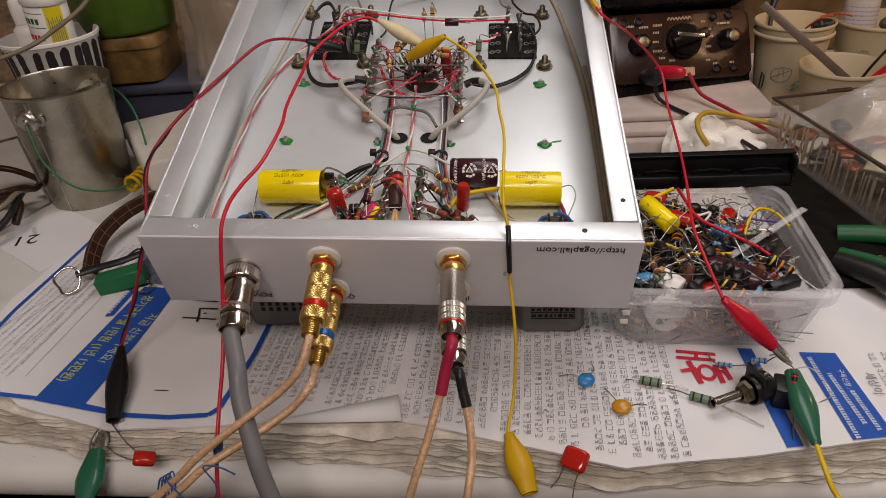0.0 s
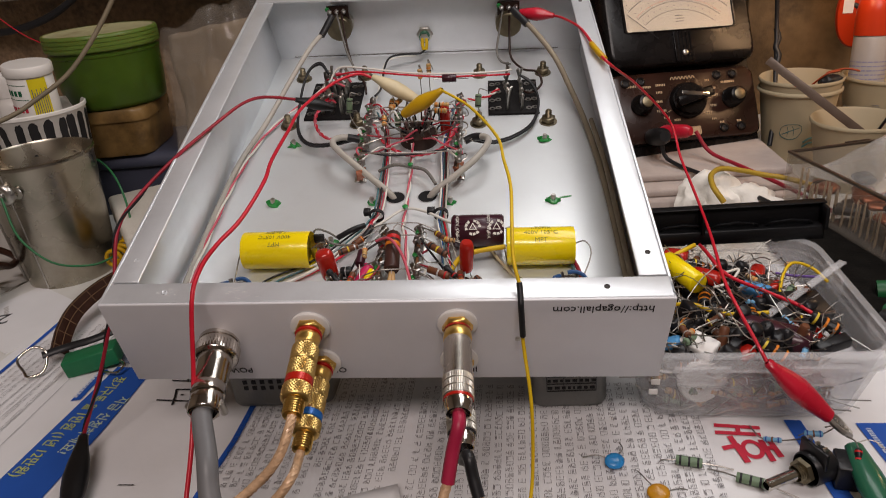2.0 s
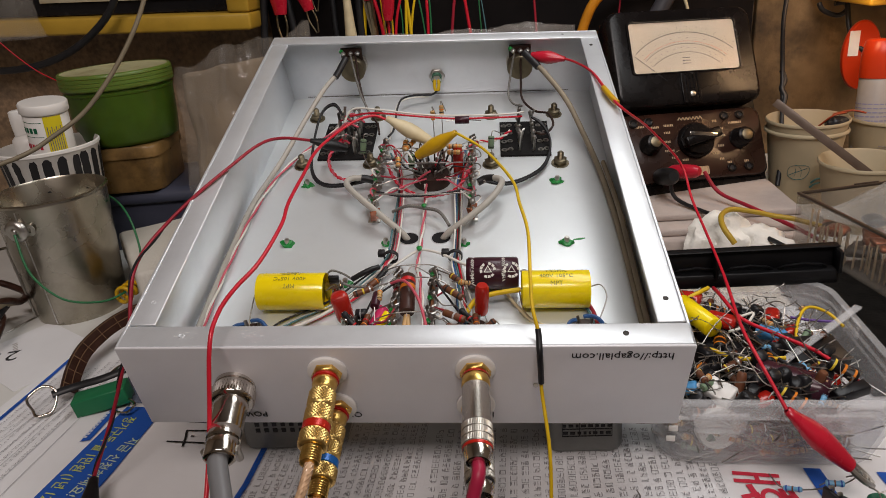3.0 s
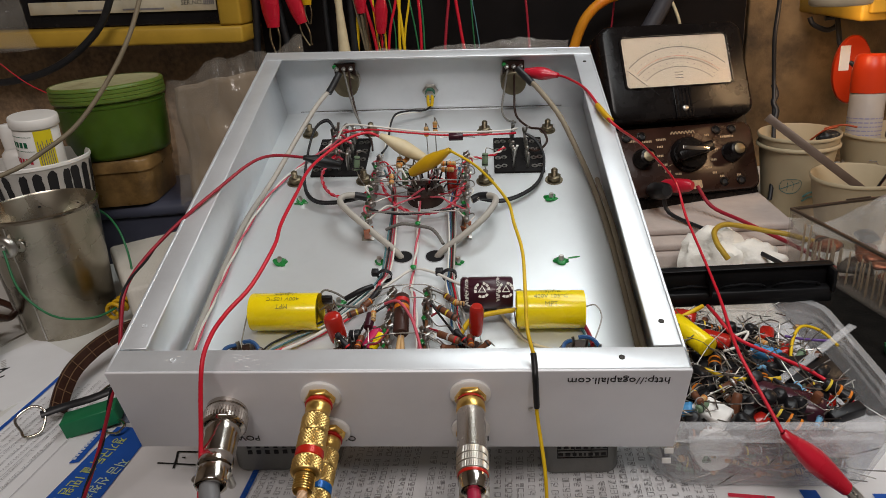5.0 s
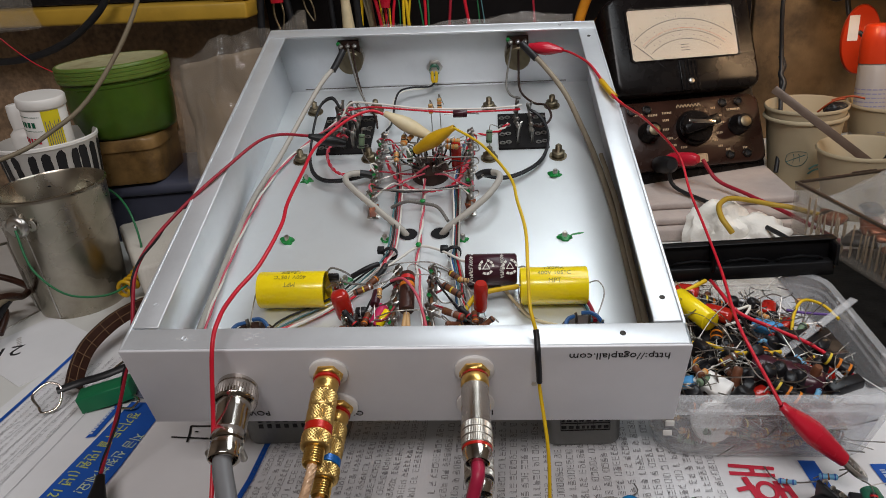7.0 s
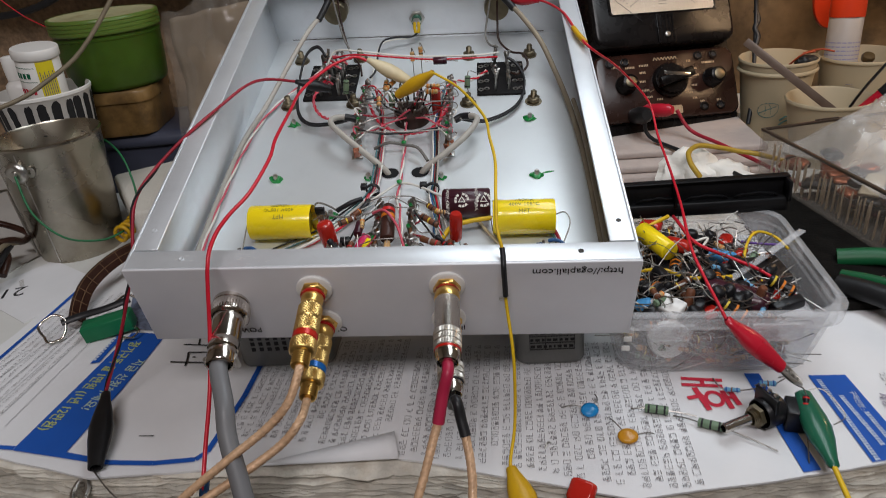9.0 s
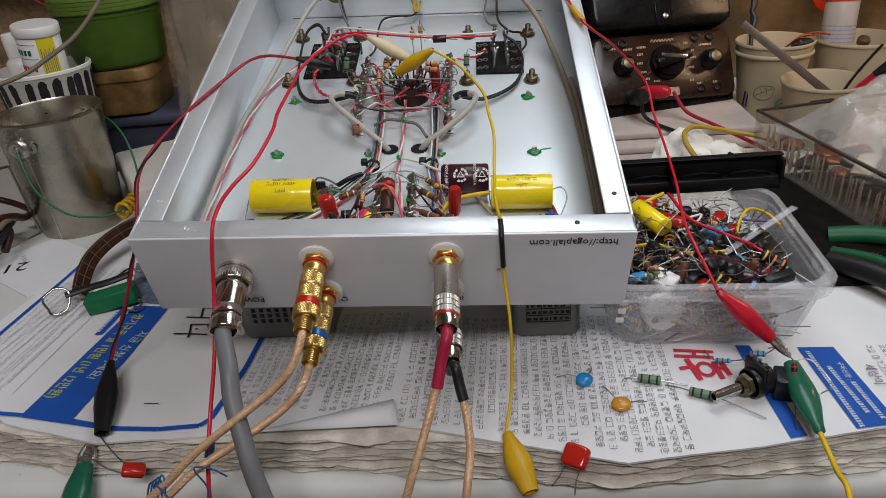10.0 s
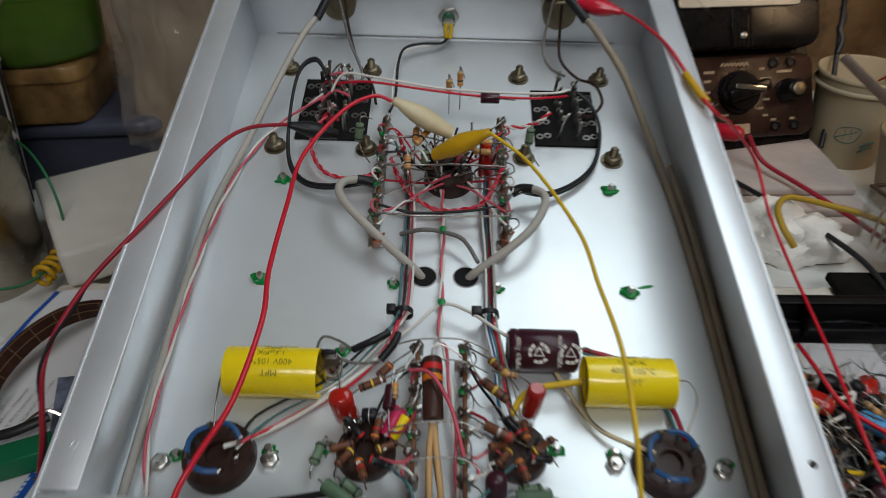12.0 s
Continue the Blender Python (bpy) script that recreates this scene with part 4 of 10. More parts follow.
def meter():
    """A bakelite test meter; x across, z up its face, y into the case."""
    t = thing("test_meter", "black and brown bakelite analogue test meter leaning back on foam sheets", "meter", M_METER)
    w, h = 0.0715, 0.183
    case = [[(x, y, max(z, 0.52 * y)) for x, z in [(a, b + h / 2) for a, b in round_rect(2 * w * s, h * s, 0.012)]] for y, s in ((0.008, 1.0), (0.054, 0.98), (0.060, 0.93))]
    part("case", loft(B(), case), BAKELITE, t)
    lo = [[(a, y, b + 0.050) for a, b in round_rect(2 * w * s, 0.068 * s, 0.010)] for y, s in ((0.012, 1.0), (0.004, 1.0), (0.0015, 0.985), (0.0, 0.955))]
    part("lower_panel", loft(B(), lo[::-1]), PANEL_BROWN, t, "worn brown bakelite switch panel")
    rim = [[(a, y, b + 0.050) for a, b in round_rect(2 * w * s, 0.068 * s, 0.010)] for y, s in ((0.0125, 1.02), (0.008, 1.035), (0.005, 1.02))]
    part("panel_edge", loft(B(), rim), BAKELITE, t)
    # meter movement housing
    ow, oh, cz = 0.143, 0.097, 0.1362
    up = [[(a, y, b + cz) for a, b in round_rect(ow * s, oh * s, 0.012)] for y, s in ((0.012, 1.0), (-0.006, 1.0), (-0.0095, 0.97), (-0.0105, 0.94))]
    part("movement_housing", loft(B(), up[::-1], cap0=True), BAKELITE, t)
    ww, wh, wz = 0.104, 0.050, 0.1455
    part("window_frame", loft(B(), [[(a, y, b + wz) for a, b in round_rect(ww * s, wh * s, 0.003)] for y, s in ((-0.0100, 1.05), (-0.0116, 1.04), (-0.0116, 1.0), (-0.0108, 0.995))], cap0=False, cap1=False), BAKELITE, t)
    dial = part("dial", box(B(), (-ww / 2, -0.0109, wz - wh / 2), (ww / 2, -0.0106, wz + wh / 2)), FACE, t, "cream paper dial with printed scales")
    c = Vector((0, -0.0111, wz - 0.055))

    def arc(r, a0, a1, wd, y=-0.01112):
        bm = B()
        n = 40
        rows = []
        for i in range(n + 1):
            a = radians(a0 + (a1 - a0) * i / n)
            rows.append([bm.verts.new((c.x + rr * math.sin(a), y, c.z + rr * math.cos(a))) for rr in (r - wd, r + wd)])
        for p, q in zip(rows, rows[1:]):
            bm.faces.new((p[0], p[1], q[1], q[0]))
        return bm

    part("scale_arc", arc(0.0690, -44, 44, 0.00035), DIAL_INK, dial)
    part("scale_arc", arc(0.0600, -43, 43, 0.00016), mat("faded_red_scale", (0.42, 0.12, 0.08), 0.7), dial)
    part("scale_arc", arc(0.0575, -43, 43, 0.00025), DIAL_INK, dial)
    part("scale_arc", arc(0.0490, -42, 42, 0.00025), DIAL_INK, dial)
    bm = B()
    for r, n, l in ((0.0690, 44, 0.0028), (0.0575, 50, 0.0018), (0.0490, 30, 0.0016)):
        for i in range(n + 1):
            a = radians(-43 + 86 * i / n)
            ll = l * (1.8 if i % 5 == 0 else 1)
            d, s = Vector((math.sin(a), 0, math.cos(a))), Vector((math.cos(a), 0, -math.sin(a)))
            p = Vector((c.x, -0.01114, c.z)) + d * r
            bm.faces.new([bm.verts.new(q) for q in (p - s * 0.0001, p + s * 0.0001, p + d * ll + s * 0.0001, p + d * ll - s * 0.0001)])
    rnd = random.Random(3)
    for r in (0.0745, 0.0635, 0.0535):
        for i in range(12):
            a = radians(-41 + 82 * i / 11)
            d = Vector((math.sin(a), 0, math.cos(a)))
            p = Vector((c.x, -0.01114, c.z)) + d * r
            if abs(p.x) < ww / 2 - 0.002 and p.z < wz + wh / 2 - 0.002:
                bm.faces.new([bm.verts.new(p + Vector((x, 0, z))) for x, z in ((-0.0006, -0.0003), (0.0006, -0.0003), (0.0006, 0.0003), (-0.0006, 0.0003))])
    for k in range(3):
        z = wz - 0.012 - 0.0028 * k
        bm.faces.new([bm.verts.new((x, -0.01114, zz)) for x, zz in ((-0.004, z), (0.004, z), (0.004, z + 0.0007), (-0.004, z + 0.0007))])
    tagged(part("scale_mark", bm, DIAL_INK, dial), kind="stuff")
    a = radians(-47)
    part("needle", tube(B(), [(c.x + 0.031 * math.sin(a), -0.0125, c.z + 0.031 * math.cos(a)), (c.x + 0.0685 * math.sin(a), -0.0125, c.z + 0.0685 * math.cos(a))], 0.00022, 6), INK_BLACK, t)
    ob = part("window", box(B(), (-ww / 2, -0.0140, wz - wh / 2), (ww / 2, -0.0136, wz + wh / 2)), GLASSY, t)
    ob.visible_shadow = False
    part("ribbed_boss", box(B(), (-0.009, -0.0125, cz - oh / 2 + 0.001), (0.009, -0.010, wz - wh / 2 - 0.002), 0.0005), BAKELITE, t)
    bm = B()
    for k in range(5):
        box(bm, (-0.008 + 0.0036 * k, -0.0133, cz - oh / 2 + 0.002), (-0.0064 + 0.0036 * k, -0.0124, wz - wh / 2 - 0.003))
    tagged(part("boss_rib", bm, BAKELITE, t), kind="stuff")
    part("zero_screw", lathe(B(), [(0.0028, 0), (0.0028, 0.0015), (0.0022, 0.002), (0, 0.002)], 16, axis((0, -0.0125, cz - oh / 2 + 0.0095), (0, -0.02, cz - oh / 2 + 0.0095))), STEEL, t)
    # knobs
    def knob(x, z, r, hgt, cap):
        k = part("knob", lathe(B(), [(r * 1.15, 0), (r * 1.15, 0.002), (r, 0.003), (r * 0.92, hgt), (r * 0.8, hgt + 0.001), (0, hgt + 0.001)], 24, axis((x, 0, z), (x, -1, z)), cap=False), BAKELITE, t)
        part("knob_cap", lathe(B(), [(cap, hgt + 0.0008), (cap, hgt + 0.0022), (cap * 0.8, hgt + 0.0028), (0, hgt + 0.0028)], 20, axis((x, 0, z), (x, -1, z)), cap=False), BRASS, k, "worn chrome knob cap")
    knob(-0.043, 0.053, 0.0088, 0.013, 0.0052)
    knob(0.046, 0.053, 0.0088, 0.013, 0.0052)
    k = part("range_knob", lathe(B(), [(0.0175, 0), (0.0175, 0.003), (0.0160, 0.005), (0.0150, 0.005), (0.0145, 0.009), (0, 0.0095)], 28, axis((0.002, 0, 0.054), (0.002, -1, 0.054)), cap=False), BAKELITE, t)
    part("pointer_bar", box(B(), (-0.018, -0.019, -0.0048), (0.018, -0.008, 0.0048), 0.0018, pose(0.002, 0, 0.054) @ pose(0, 0, 0, 0, -14, 0)), BAKELITE, k)
    part("pointer_line", box(B(), (-0.014, -0.0196, 0.000), (0.012, -0.0188, 0.0036), 0.0003, pose(0.002, 0, 0.054) @ pose(0, 0, 0, 0, 8, 0)), CHROME, k, "worn silver pointer bar")
    # jacks
    for x, z in ((-0.056, 0.0750), (-0.041, 0.0755), (0.034, 0.0765), (0.050, 0.0765), (0.034, 0.0245), (0.051, 0.0245)):
        bm = lathe(B(), [(0.0044, 0), (0.0044, 0.0012), (0.0034, 0.0016), (0.0024, 0.0012), (0.0024, -0.002)], 18, axis((x, 0, z), (x, -1, z)), cap=False)
        j = part("jack", bm, BAKELITE, t)
        part("jack_socket", lathe(B(), [(0.0024, -0.0005), (0.0016, -0.0005), (0.0016, -0.001), (0, -0.001)], 12, axis((x, -0.0012, z), (x, -1, z)), cap=False), INK_BLACK, j)
    # lettering: range words as bars, the maker's script as a plain wavy stroke
    bm = B()
    rnd = random.Random(11)
    words = [(-0.050, 0.0715), (-0.036, 0.070), (-0.022, 0.071), (-0.024, 0.064), (-0.025, 0.055), (-0.024, 0.046), (-0.020, 0.039), (0.024, 0.072), (0.027, 0.064), (0.029, 0.057), (0.027, 0.047), (0.022, 0.040), (0.026, 0.034), (0.046, 0.069), (0.042, 0.0690), (-0.010, 0.036), (0.033, 0.030), (0.050, 0.030)]
    for x, z in words:
        n = rnd.randint(3, 6)
        for i in range(n):
            box(bm, (x - 0.0008 * n + 0.0016 * i, -0.0004, z - 0.0010), (x - 0.0008 * n + 0.0016 * i + 0.0010, -0.0001, z + 0.0011))
    for x0, z0, x1, z1 in ((0.020, 0.062, 0.016, 0.061), (0.021, 0.055, 0.025, 0.055), (-0.015, 0.046, -0.019, 0.044), (0.016, 0.041, 0.019, 0.039)):
        tube(bm, [(x0, -0.0003, z0), (x1, -0.0003, z1)], 0.0003, 4)
    tagged(part("panel_print", bm, GILT, t, "worn pale range print as short bars"), kind="stuff")
    bm = B()
    pts = [(-0.0120 + 0.0017 * i, 0.0765 + (0.0013 if i % 2 else -0.0013)) for i in range(15)]
    tube(bm, [(x, -0.0003, z) for x, z in pts], 0.00055, 5, 4)
    part("maker_script", bm, GILT, t)
    part("model_plate", loft(B(), [[(a * s + 0.0045, -y, b * s + 0.0240) for a, b in round_rect(0.0135, 0.0085, 0.0015)] for y, s in ((0.0, 1), (0.0009, 1), (0.0009, 0.85), (0.0003, 0.82))]), GILT, t)


meter()


def probe_plug(x, z, material, name, label, out):
    m = M_METER
    p = m @ Vector((x, 0.0, z))
    q = m @ Vector((x + out[0], -0.030, z + out[1]))
    t = thing(name, label, "probe plug")
    k = 1.35 if material is BLACK_RUBBER else 1.1
    part("plug_body", lathe(B(), [(r * k, z * k) for r, z in ((0.0045, 0), (0.0062, 0.004), (0.0066, 0.016), (0.0058, 0.026), (0.0036, 0.030), (0, 0.030))], 16, axis(p, q), cap=False), material, t)
    return q


q = probe_plug(-0.038, 0.022, BLACK_RUBBER, "probe_plug", "black probe plug in the meter jack", (-0.004, -0.006))
q2 = probe_plug(-0.028, 0.026, RED_RUBBER, "probe_plug", "red probe plug in the meter jack", (0.018, -0.008))
wire("black_probe_lead", [q, (0.212, 0.400, 0.018), (0.236, 0.360, 0.014), (0.262, 0.315, 0.012), (0.278, 0.275, 0.010), (0.282, 0.245, 0.006)], 0.0020, BLACK_PVC, "black probe lead running from the meter over the foam", "test lead")
wire("red_probe_lead", [q2, (0.252, 0.400, 0.022), (0.270, 0.368, 0.018), (0.286, 0.338, 0.015), (0.300, 0.31, 0.012), (0.32, 0.28, 0.004)], 0.0019, DARKRED_PVC, "red probe lead running from the meter over the foam", "test lead")

# foam sheets under the meter
for i, (z0, z1, dx, dy) in enumerate(((TZ, -0.003, 0.0, 0.0), (-0.0028, 0.0045, 0.006, 0.008), (0.0047, 0.0118, 0.002, 0.028))):
    single("foam_sheet", box(B(), (0.132 + dx, 0.345 + dy, z0), (0.318 + dx, 0.530, z1), 0.002), SLAB, "pale pinkish foam sheet in a stack under the meter", "foam sheet", group="foam sheets")


def lump(name, c, size, label, material, category, seed, amp=0.35):
    """An uneven torn lump."""
    bm = B()
    bmesh.ops.create_icosphere(bm, subdivisions=4, radius=1.0)
    o = Vector((seed * 3.1, seed * 1.7, 0))
    for v in bm.verts:
        k = 1 + amp * noise.noise(v.co * 1.6 + o) + amp * 0.5 * noise.noise(v.co * 4.3 + o) + amp * 0.2 * noise.noise(v.co * 11 + o)
        v.co = Vector((v.co.x * size[0] * k, v.co.y * size[1] * k, max(v.co.z, -0.35) * size[2] * k))
    return single(name, bm, material, label, category, pose(*c))


lump("torn_tissue", (0.234, 0.330, -0.002), (0.027, 0.022, 0.028), "torn lumpy white tissue on the foam sheets", TISSUE, "tissue", 2, 0.36)
lump("torn_tissue", (0.262, 0.318, -0.006), (0.030, 0.018, 0.021), "torn lumpy white tissue on the foam sheets", TISSUE, "tissue", 5, 0.36)
wire("yellow_cable", [(0.2285, 0.2745, 0.022), (0.2243, 0.2772, 0.028), (0.2220, 0.2837, 0.032), (0.2244, 0.3005, 0.034), (0.2319, 0.3147, 0.034), (0.2416, 0.3220, 0.033), (0.2582, 0.3214, 0.030), (0.2745, 0.3199, 0.026), (0.2899, 0.3147, 0.024), (0.318, 0.300, 0.018)], 0.0023, mat("ochre_cable", (0.42, 0.27, 0.03), 0.45), "bent ochre yellow cable across the tissue", "cable")


def paper_cup(x, y, h, r0, r1, label, m=None):
    t = thing("paper_cup", label, "paper cup", m or pose(x, y, TZ), "paper cups")
    part("cup_wall", lathe(B(), [(0, 0.005), (r0 - 0.001, 0.005), (r0, 0), (r1, h - 0.002), (r1 + 0.0012, h - 0.0015), (r1 + 0.0016, h + 0.0004), (r1 + 0.0006, h + 0.0018), (r1 - 0.0008, h), (r0 - 0.0004, 0.007), (0, 0.007)], 48, cap=False), PAPER_CUP, t)
    return t


def wrap_print(t, r0, r1, h, a0, z0, outline, material, name, width):
    """Closed line drawn on a cup's side; outline in (along, up) metres."""
    bm = B()
    pts = []
    for u, v in outline:
        z = z0 + v
        r = r0 + (r1 - r0) * z / h + 0.0003
        a = radians(a0) + u / r
        pts.append((r * math.cos(a), r * math.sin(a), z))
    tube(bm, pts, width, 5, 3, flat=0.3)
    part(name, bm, material, t)


LEAF_INK = mat("teal_print", (0.05, 0.16, 0.16), 0.6)
cup = paper_cup(0.362, 0.485, 0.083, 0.029, 0.0385, "cream paper cup with a teal leaf print, holding a wire")
leaf = [(-0.010, 0.0), (-0.008, 0.006), (0.0, 0.009), (0.009, 0.008), (0.010, 0.002), (0.006, -0.005), (-0.002, -0.007), (-0.009, -0.004), (-0.010, 0.0)]
wrap_print(cup, 0.029, 0.0385, 0.083, -118, 0.034, leaf, LEAF_INK, "leaf_print", 0.0006)
wrap_print(cup, 0.029, 0.0385, 0.083, -118, 0.034, [(-0.009, -0.003), (-0.002, 0.001), (0.008, 0.006)], LEAF_INK, "leaf_print", 0.0005)
wrap_print(cup, 0.029, 0.0385, 0.083, -118, 0.034, [(-0.003, -0.004), (-0.002, 0.001), (-0.003, 0.006)], LEAF_INK, "leaf_print", 0.0004)
wrap_print(cup, 0.029, 0.0385, 0.083, -118, 0.034, [(0.003, -0.003), (0.003, 0.004), (0.001, 0.007)], LEAF_INK, "leaf_print", 0.0004)
wrap_print(cup, 0.029, 0.0385, 0.083, -78, 0.020, [(-0.010, 0.004), (-0.005, 0.008), (0.002, 0.009)], LEAF_INK, "leaf_print", 0.0012)
wrap_print(cup, 0.029, 0.0385, 0.083, -78, 0.015, [(-0.010, 0.004), (-0.005, 0.008), (0.002, 0.009)], LEAF_INK, "leaf_print", 0.0012)
part("nested_rim", lathe(B(), [(0.0365, 0.070), (0.0400, 0.0715), (0.0404, 0.073), (0.0396, 0.0745), (0.0385, 0.075)], 48, cap=False), PAPER_CUP, cup)
cup2 = paper_cup(0.379, 0.393, 0.063, 0.027, 0.038, "cream paper cup holding a steel rule and pens")
wrap_print(cup2, 0.027, 0.038, 0.063, -95, 0.034, [(-0.006, -0.004), (-0.006, 0.004), (0.006, 0.004), (0.006, -0.004), (-0.006, -0.004)], INK, "box_print", 0.0004)
cup3 = paper_cup(0.452, 0.492, 0.078, 0.031, 0.0420, "cream paper cup with small box prints, holding a spray can")
for z in (0.050, 0.036):
    wrap_print(cup3, 0.031, 0.042, 0.078, -128, z, [(-0.0045, -0.003), (-0.0045, 0.003), (0.0045, 0.003), (0.0045, -0.003), (-0.0045, -0.003)], INK, "box_print", 0.0004)
    wrap_print(cup3, 0.031, 0.042, 0.078, -128, z + 0.0055, [(-0.0035, 0.0), (0.0035, 0.0)], INK, "print_bar", 0.0006)
single("steel_rule", box(B(), (-0.0038, -0.0006, 0), (0.0038, 0.0006, 0.1161), 0.0003), BRUSHED, "worn brown-grey steel rule standing slanted in a paper cup", "rule", axis((0.3895, 0.3863, 0.0297), (0.3072, 0.4300, 0.0990)) @ rotz(105))
wire("red_wire_coil", [(0.372, 0.480, 0.060), (0.380, 0.470, 0.072), (0.392, 0.472, 0.074), (0.396, 0.482, 0.071), (0.388, 0.488, 0.069), (0.402, 0.480, 0.074), (0.414, 0.474, 0.072)], 0.0010, mat("rust_red_wire", (0.34, 0.06, 0.02), 0.5), "twisted rust red wire in the leaf cup", "wire")
lump("dark_plug", (0.388, 0.476, 0.063), (0.012, 0.008, 0.007), "small dark plug lying in the leaf cup", BLACK_PVC, "plug", 3, 0.2)
t = thing("red_pen", "red and black pen standing slanted in a paper cup", "pen", axis((0.372, 0.395, -0.004), (0.440, 0.372, 0.078)))
part("barrel", lathe(B(), [(0.002, 0), (0.0045, 0.008), (0.0045, 0.075), (0, 0.075)], 16), RED_RUBBER, t)
part("grip", lathe(B(), [(0.0050, 0.075), (0.0050, 0.100), (0.004, 0.104), (0, 0.104)], 16), BLACK_RUBBER, t)
single("black_tweezers", tube(B(), [(0.376, 0.384, 0.0), (0.395, 0.376, 0.050), (0.412, 0.366, 0.085)], 0.003, 8, flat=0.4), BLACK_PVC, "black tweezers standing in a paper cup", "tweezers")


def spray():
    t = thing("spray_can", "white spray can with an orange-red cap standing in a paper cup", "spray can", axis((0.430, 0.492, TZ + 0.034), (0.4360, 0.5100, 0.2)))
    part("can_body", lathe(B(), [(0, 0), (0.0165, 0), (0.0165, 0.085), (0.0155, 0.088), (0, 0.088)], 32), mat("grey_white_can", (0.50, 0.48, 0.47), 0.35, 0.2), t)
    part("cap", lathe(B(), [(0.0172, 0.084), (0.0172, 0.106), (0.0150, 0.120), (0.0120, 0.1225), (0, 0.123)], 32, cap=False), ORANGE, t)
    bm = B()
    rnd = random.Random(4)
    for k in range(9):
        z = 0.058 - 0.0042 * k
        a0 = radians(-150)
        u = 0.0
        while u < 0.100:
            w = rnd.uniform(0.0015, 0.005)
            r = 0.0167
            vs = [bm.verts.new((r * math.cos(a0 + uu / r), r * math.sin(a0 + uu / r), zz)) for uu, zz in ((u, z), (u + w, z), (u + w, z + 0.0012), (u, z + 0.0012))]
            bm.faces.new(vs)
            u += w + 0.0010
    part("print_bar", bm, mat("faint_blue_print", (0.30, 0.30, 0.48), 0.6), t)
    bm = B()
    for u, w in ((0.006, 0.010), (0.018, 0.004)):
        r = 0.0168
        a0 = radians(-150)
        bm.faces.new([bm.verts.new((r * math.cos(a0 + uu / r), r * math.sin(a0 + uu / r), zz)) for uu, zz in ((u, 0.068), (u + w, 0.068), (u + w, 0.072), (u, 0.072))])
    part("mark_bars", bm, INK_BLACK, t)


spray()
t = thing("orange_spool", "flat orange plastic reel hanging behind the cups", "reel", axis((0.434, 0.545, 0.118), (0.405, 0.30, 0.125)))
part("flange", lathe(B(), [(0.006, -0.004), (0.0315, -0.004), (0.033, -0.002), (0.033, 0.002), (0.0315, 0.004), (0.0065, 0.004)], 40, sx=0.58, sy=1.1), ORANGE, t)
part("paper_tag", box(B(), (-0.004, -0.012, 0.0042), (0.006, 0.014, 0.0047), 0, pose(-0.010, 0.012, 0)), PAPER, t)
wire("black_flex", [(0.430, 0.598, 0.20), (0.428, 0.575, 0.165), (0.426, 0.558, 0.142), (0.430, 0.545, 0.128), (0.437, 0.54, 0.122)], 0.0028, BLACK_PVC, "black flex hanging to the orange reel", "cable")
bm = B()
lathe(bm, [(0.006, 0), (0.0065, 0.004), (0.0055, 0.006), (0, 0.006)], 16, axis((0.446, 0.470, 0.062), (0.446, 0.462, 0.076)))
single("brass_jack", bm, BRASS, "small brass jack lying on the cup of tools", "jack")


# clear parts box with a bag in it
M_BAG = pose(0.2877, 0.3110, 0.0065) @ rotz(11.5)
M_BOX = M_BAG @ Matrix.Diagonal((1, 1, 0.5, 1))


def clear_box():
    """x along the far edge, -y along the near side."""
    t = thing("clear_parts_box", "clear acrylic parts box full of leads and copper parts", "parts box", M_BOX)
    lx, ly, h, th = 0.20, 0.21, 0.082, 0.002
    part("box_side", box(B(), (0, -ly, 0), (th, 0, h), 0.0004), CLEAR_BOX, t)
    part("box_side", box(B(), (th, -th, 0), (lx, 0, h), 0.0004), CLEAR_BOX, t)
    part("box_side", box(B(), (th, -ly, 0), (lx, -ly + th, h), 0.0004), CLEAR_BOX, t)
    part("box_base", box(B(), (th, -ly + th, 0), (lx, -th, 0.002)), CLEAR_BOX, t)
    edge = mat("dark_acrylic_edge", (0.05, 0.035, 0.025), 0.3)
    part("dark_edge", box(B(), (-0.0004, -ly, h), (th + 0.0004, 0, h + 0.0040), 0.0003), edge, t)
    part("dark_edge", box(B(), (th + 0.0006, -th - 0.0004, h), (lx, 0.0004, h + 0.0040), 0.0003), edge, t)
    part("box_clasp", box(B(), (0.050, -0.0005, h + 0.0012), (0.072, 0.0012, h + 0.006), 0.0005), edge, t)


clear_box()
rnd = random.Random(17)
BLACK_BODY_BOX = mat("black_wound_part", (0.02, 0.016, 0.014), 0.4)
COPPER = mat("copper_lacquer", (0.36, 0.11, 0.05), 0.35, 0.6, 0.3, 60)
TINNED = mat("tinned_wire", (0.55, 0.42, 0.28), 0.4, 0.3, 0.2, 100)
bm = B()
for k in range(46):
    y = -0.008 - 0.0042 * k
    z1 = 0.046 + 0.016 * noise.noise(Vector((k * 0.3, 1, 0))) + rnd.uniform(-0.004, 0.006)
    x = rnd.uniform(0.004, 0.010)
    tube(bm, [(x, y, 0.003), (x + 0.001, y + 0.0004, z1), (x + 0.002, y + 0.0012, z1 + 0.001), (x + 0.003, y + 0.0022, z1 - 0.001), (x + 0.003, y + 0.0024, 0.003)], 0.00045, 5, 3)
single("component_leads", bm, TINNED, "row of thin tinned component leads inside the clear box", "leads", M_BOX, kind="stuff")
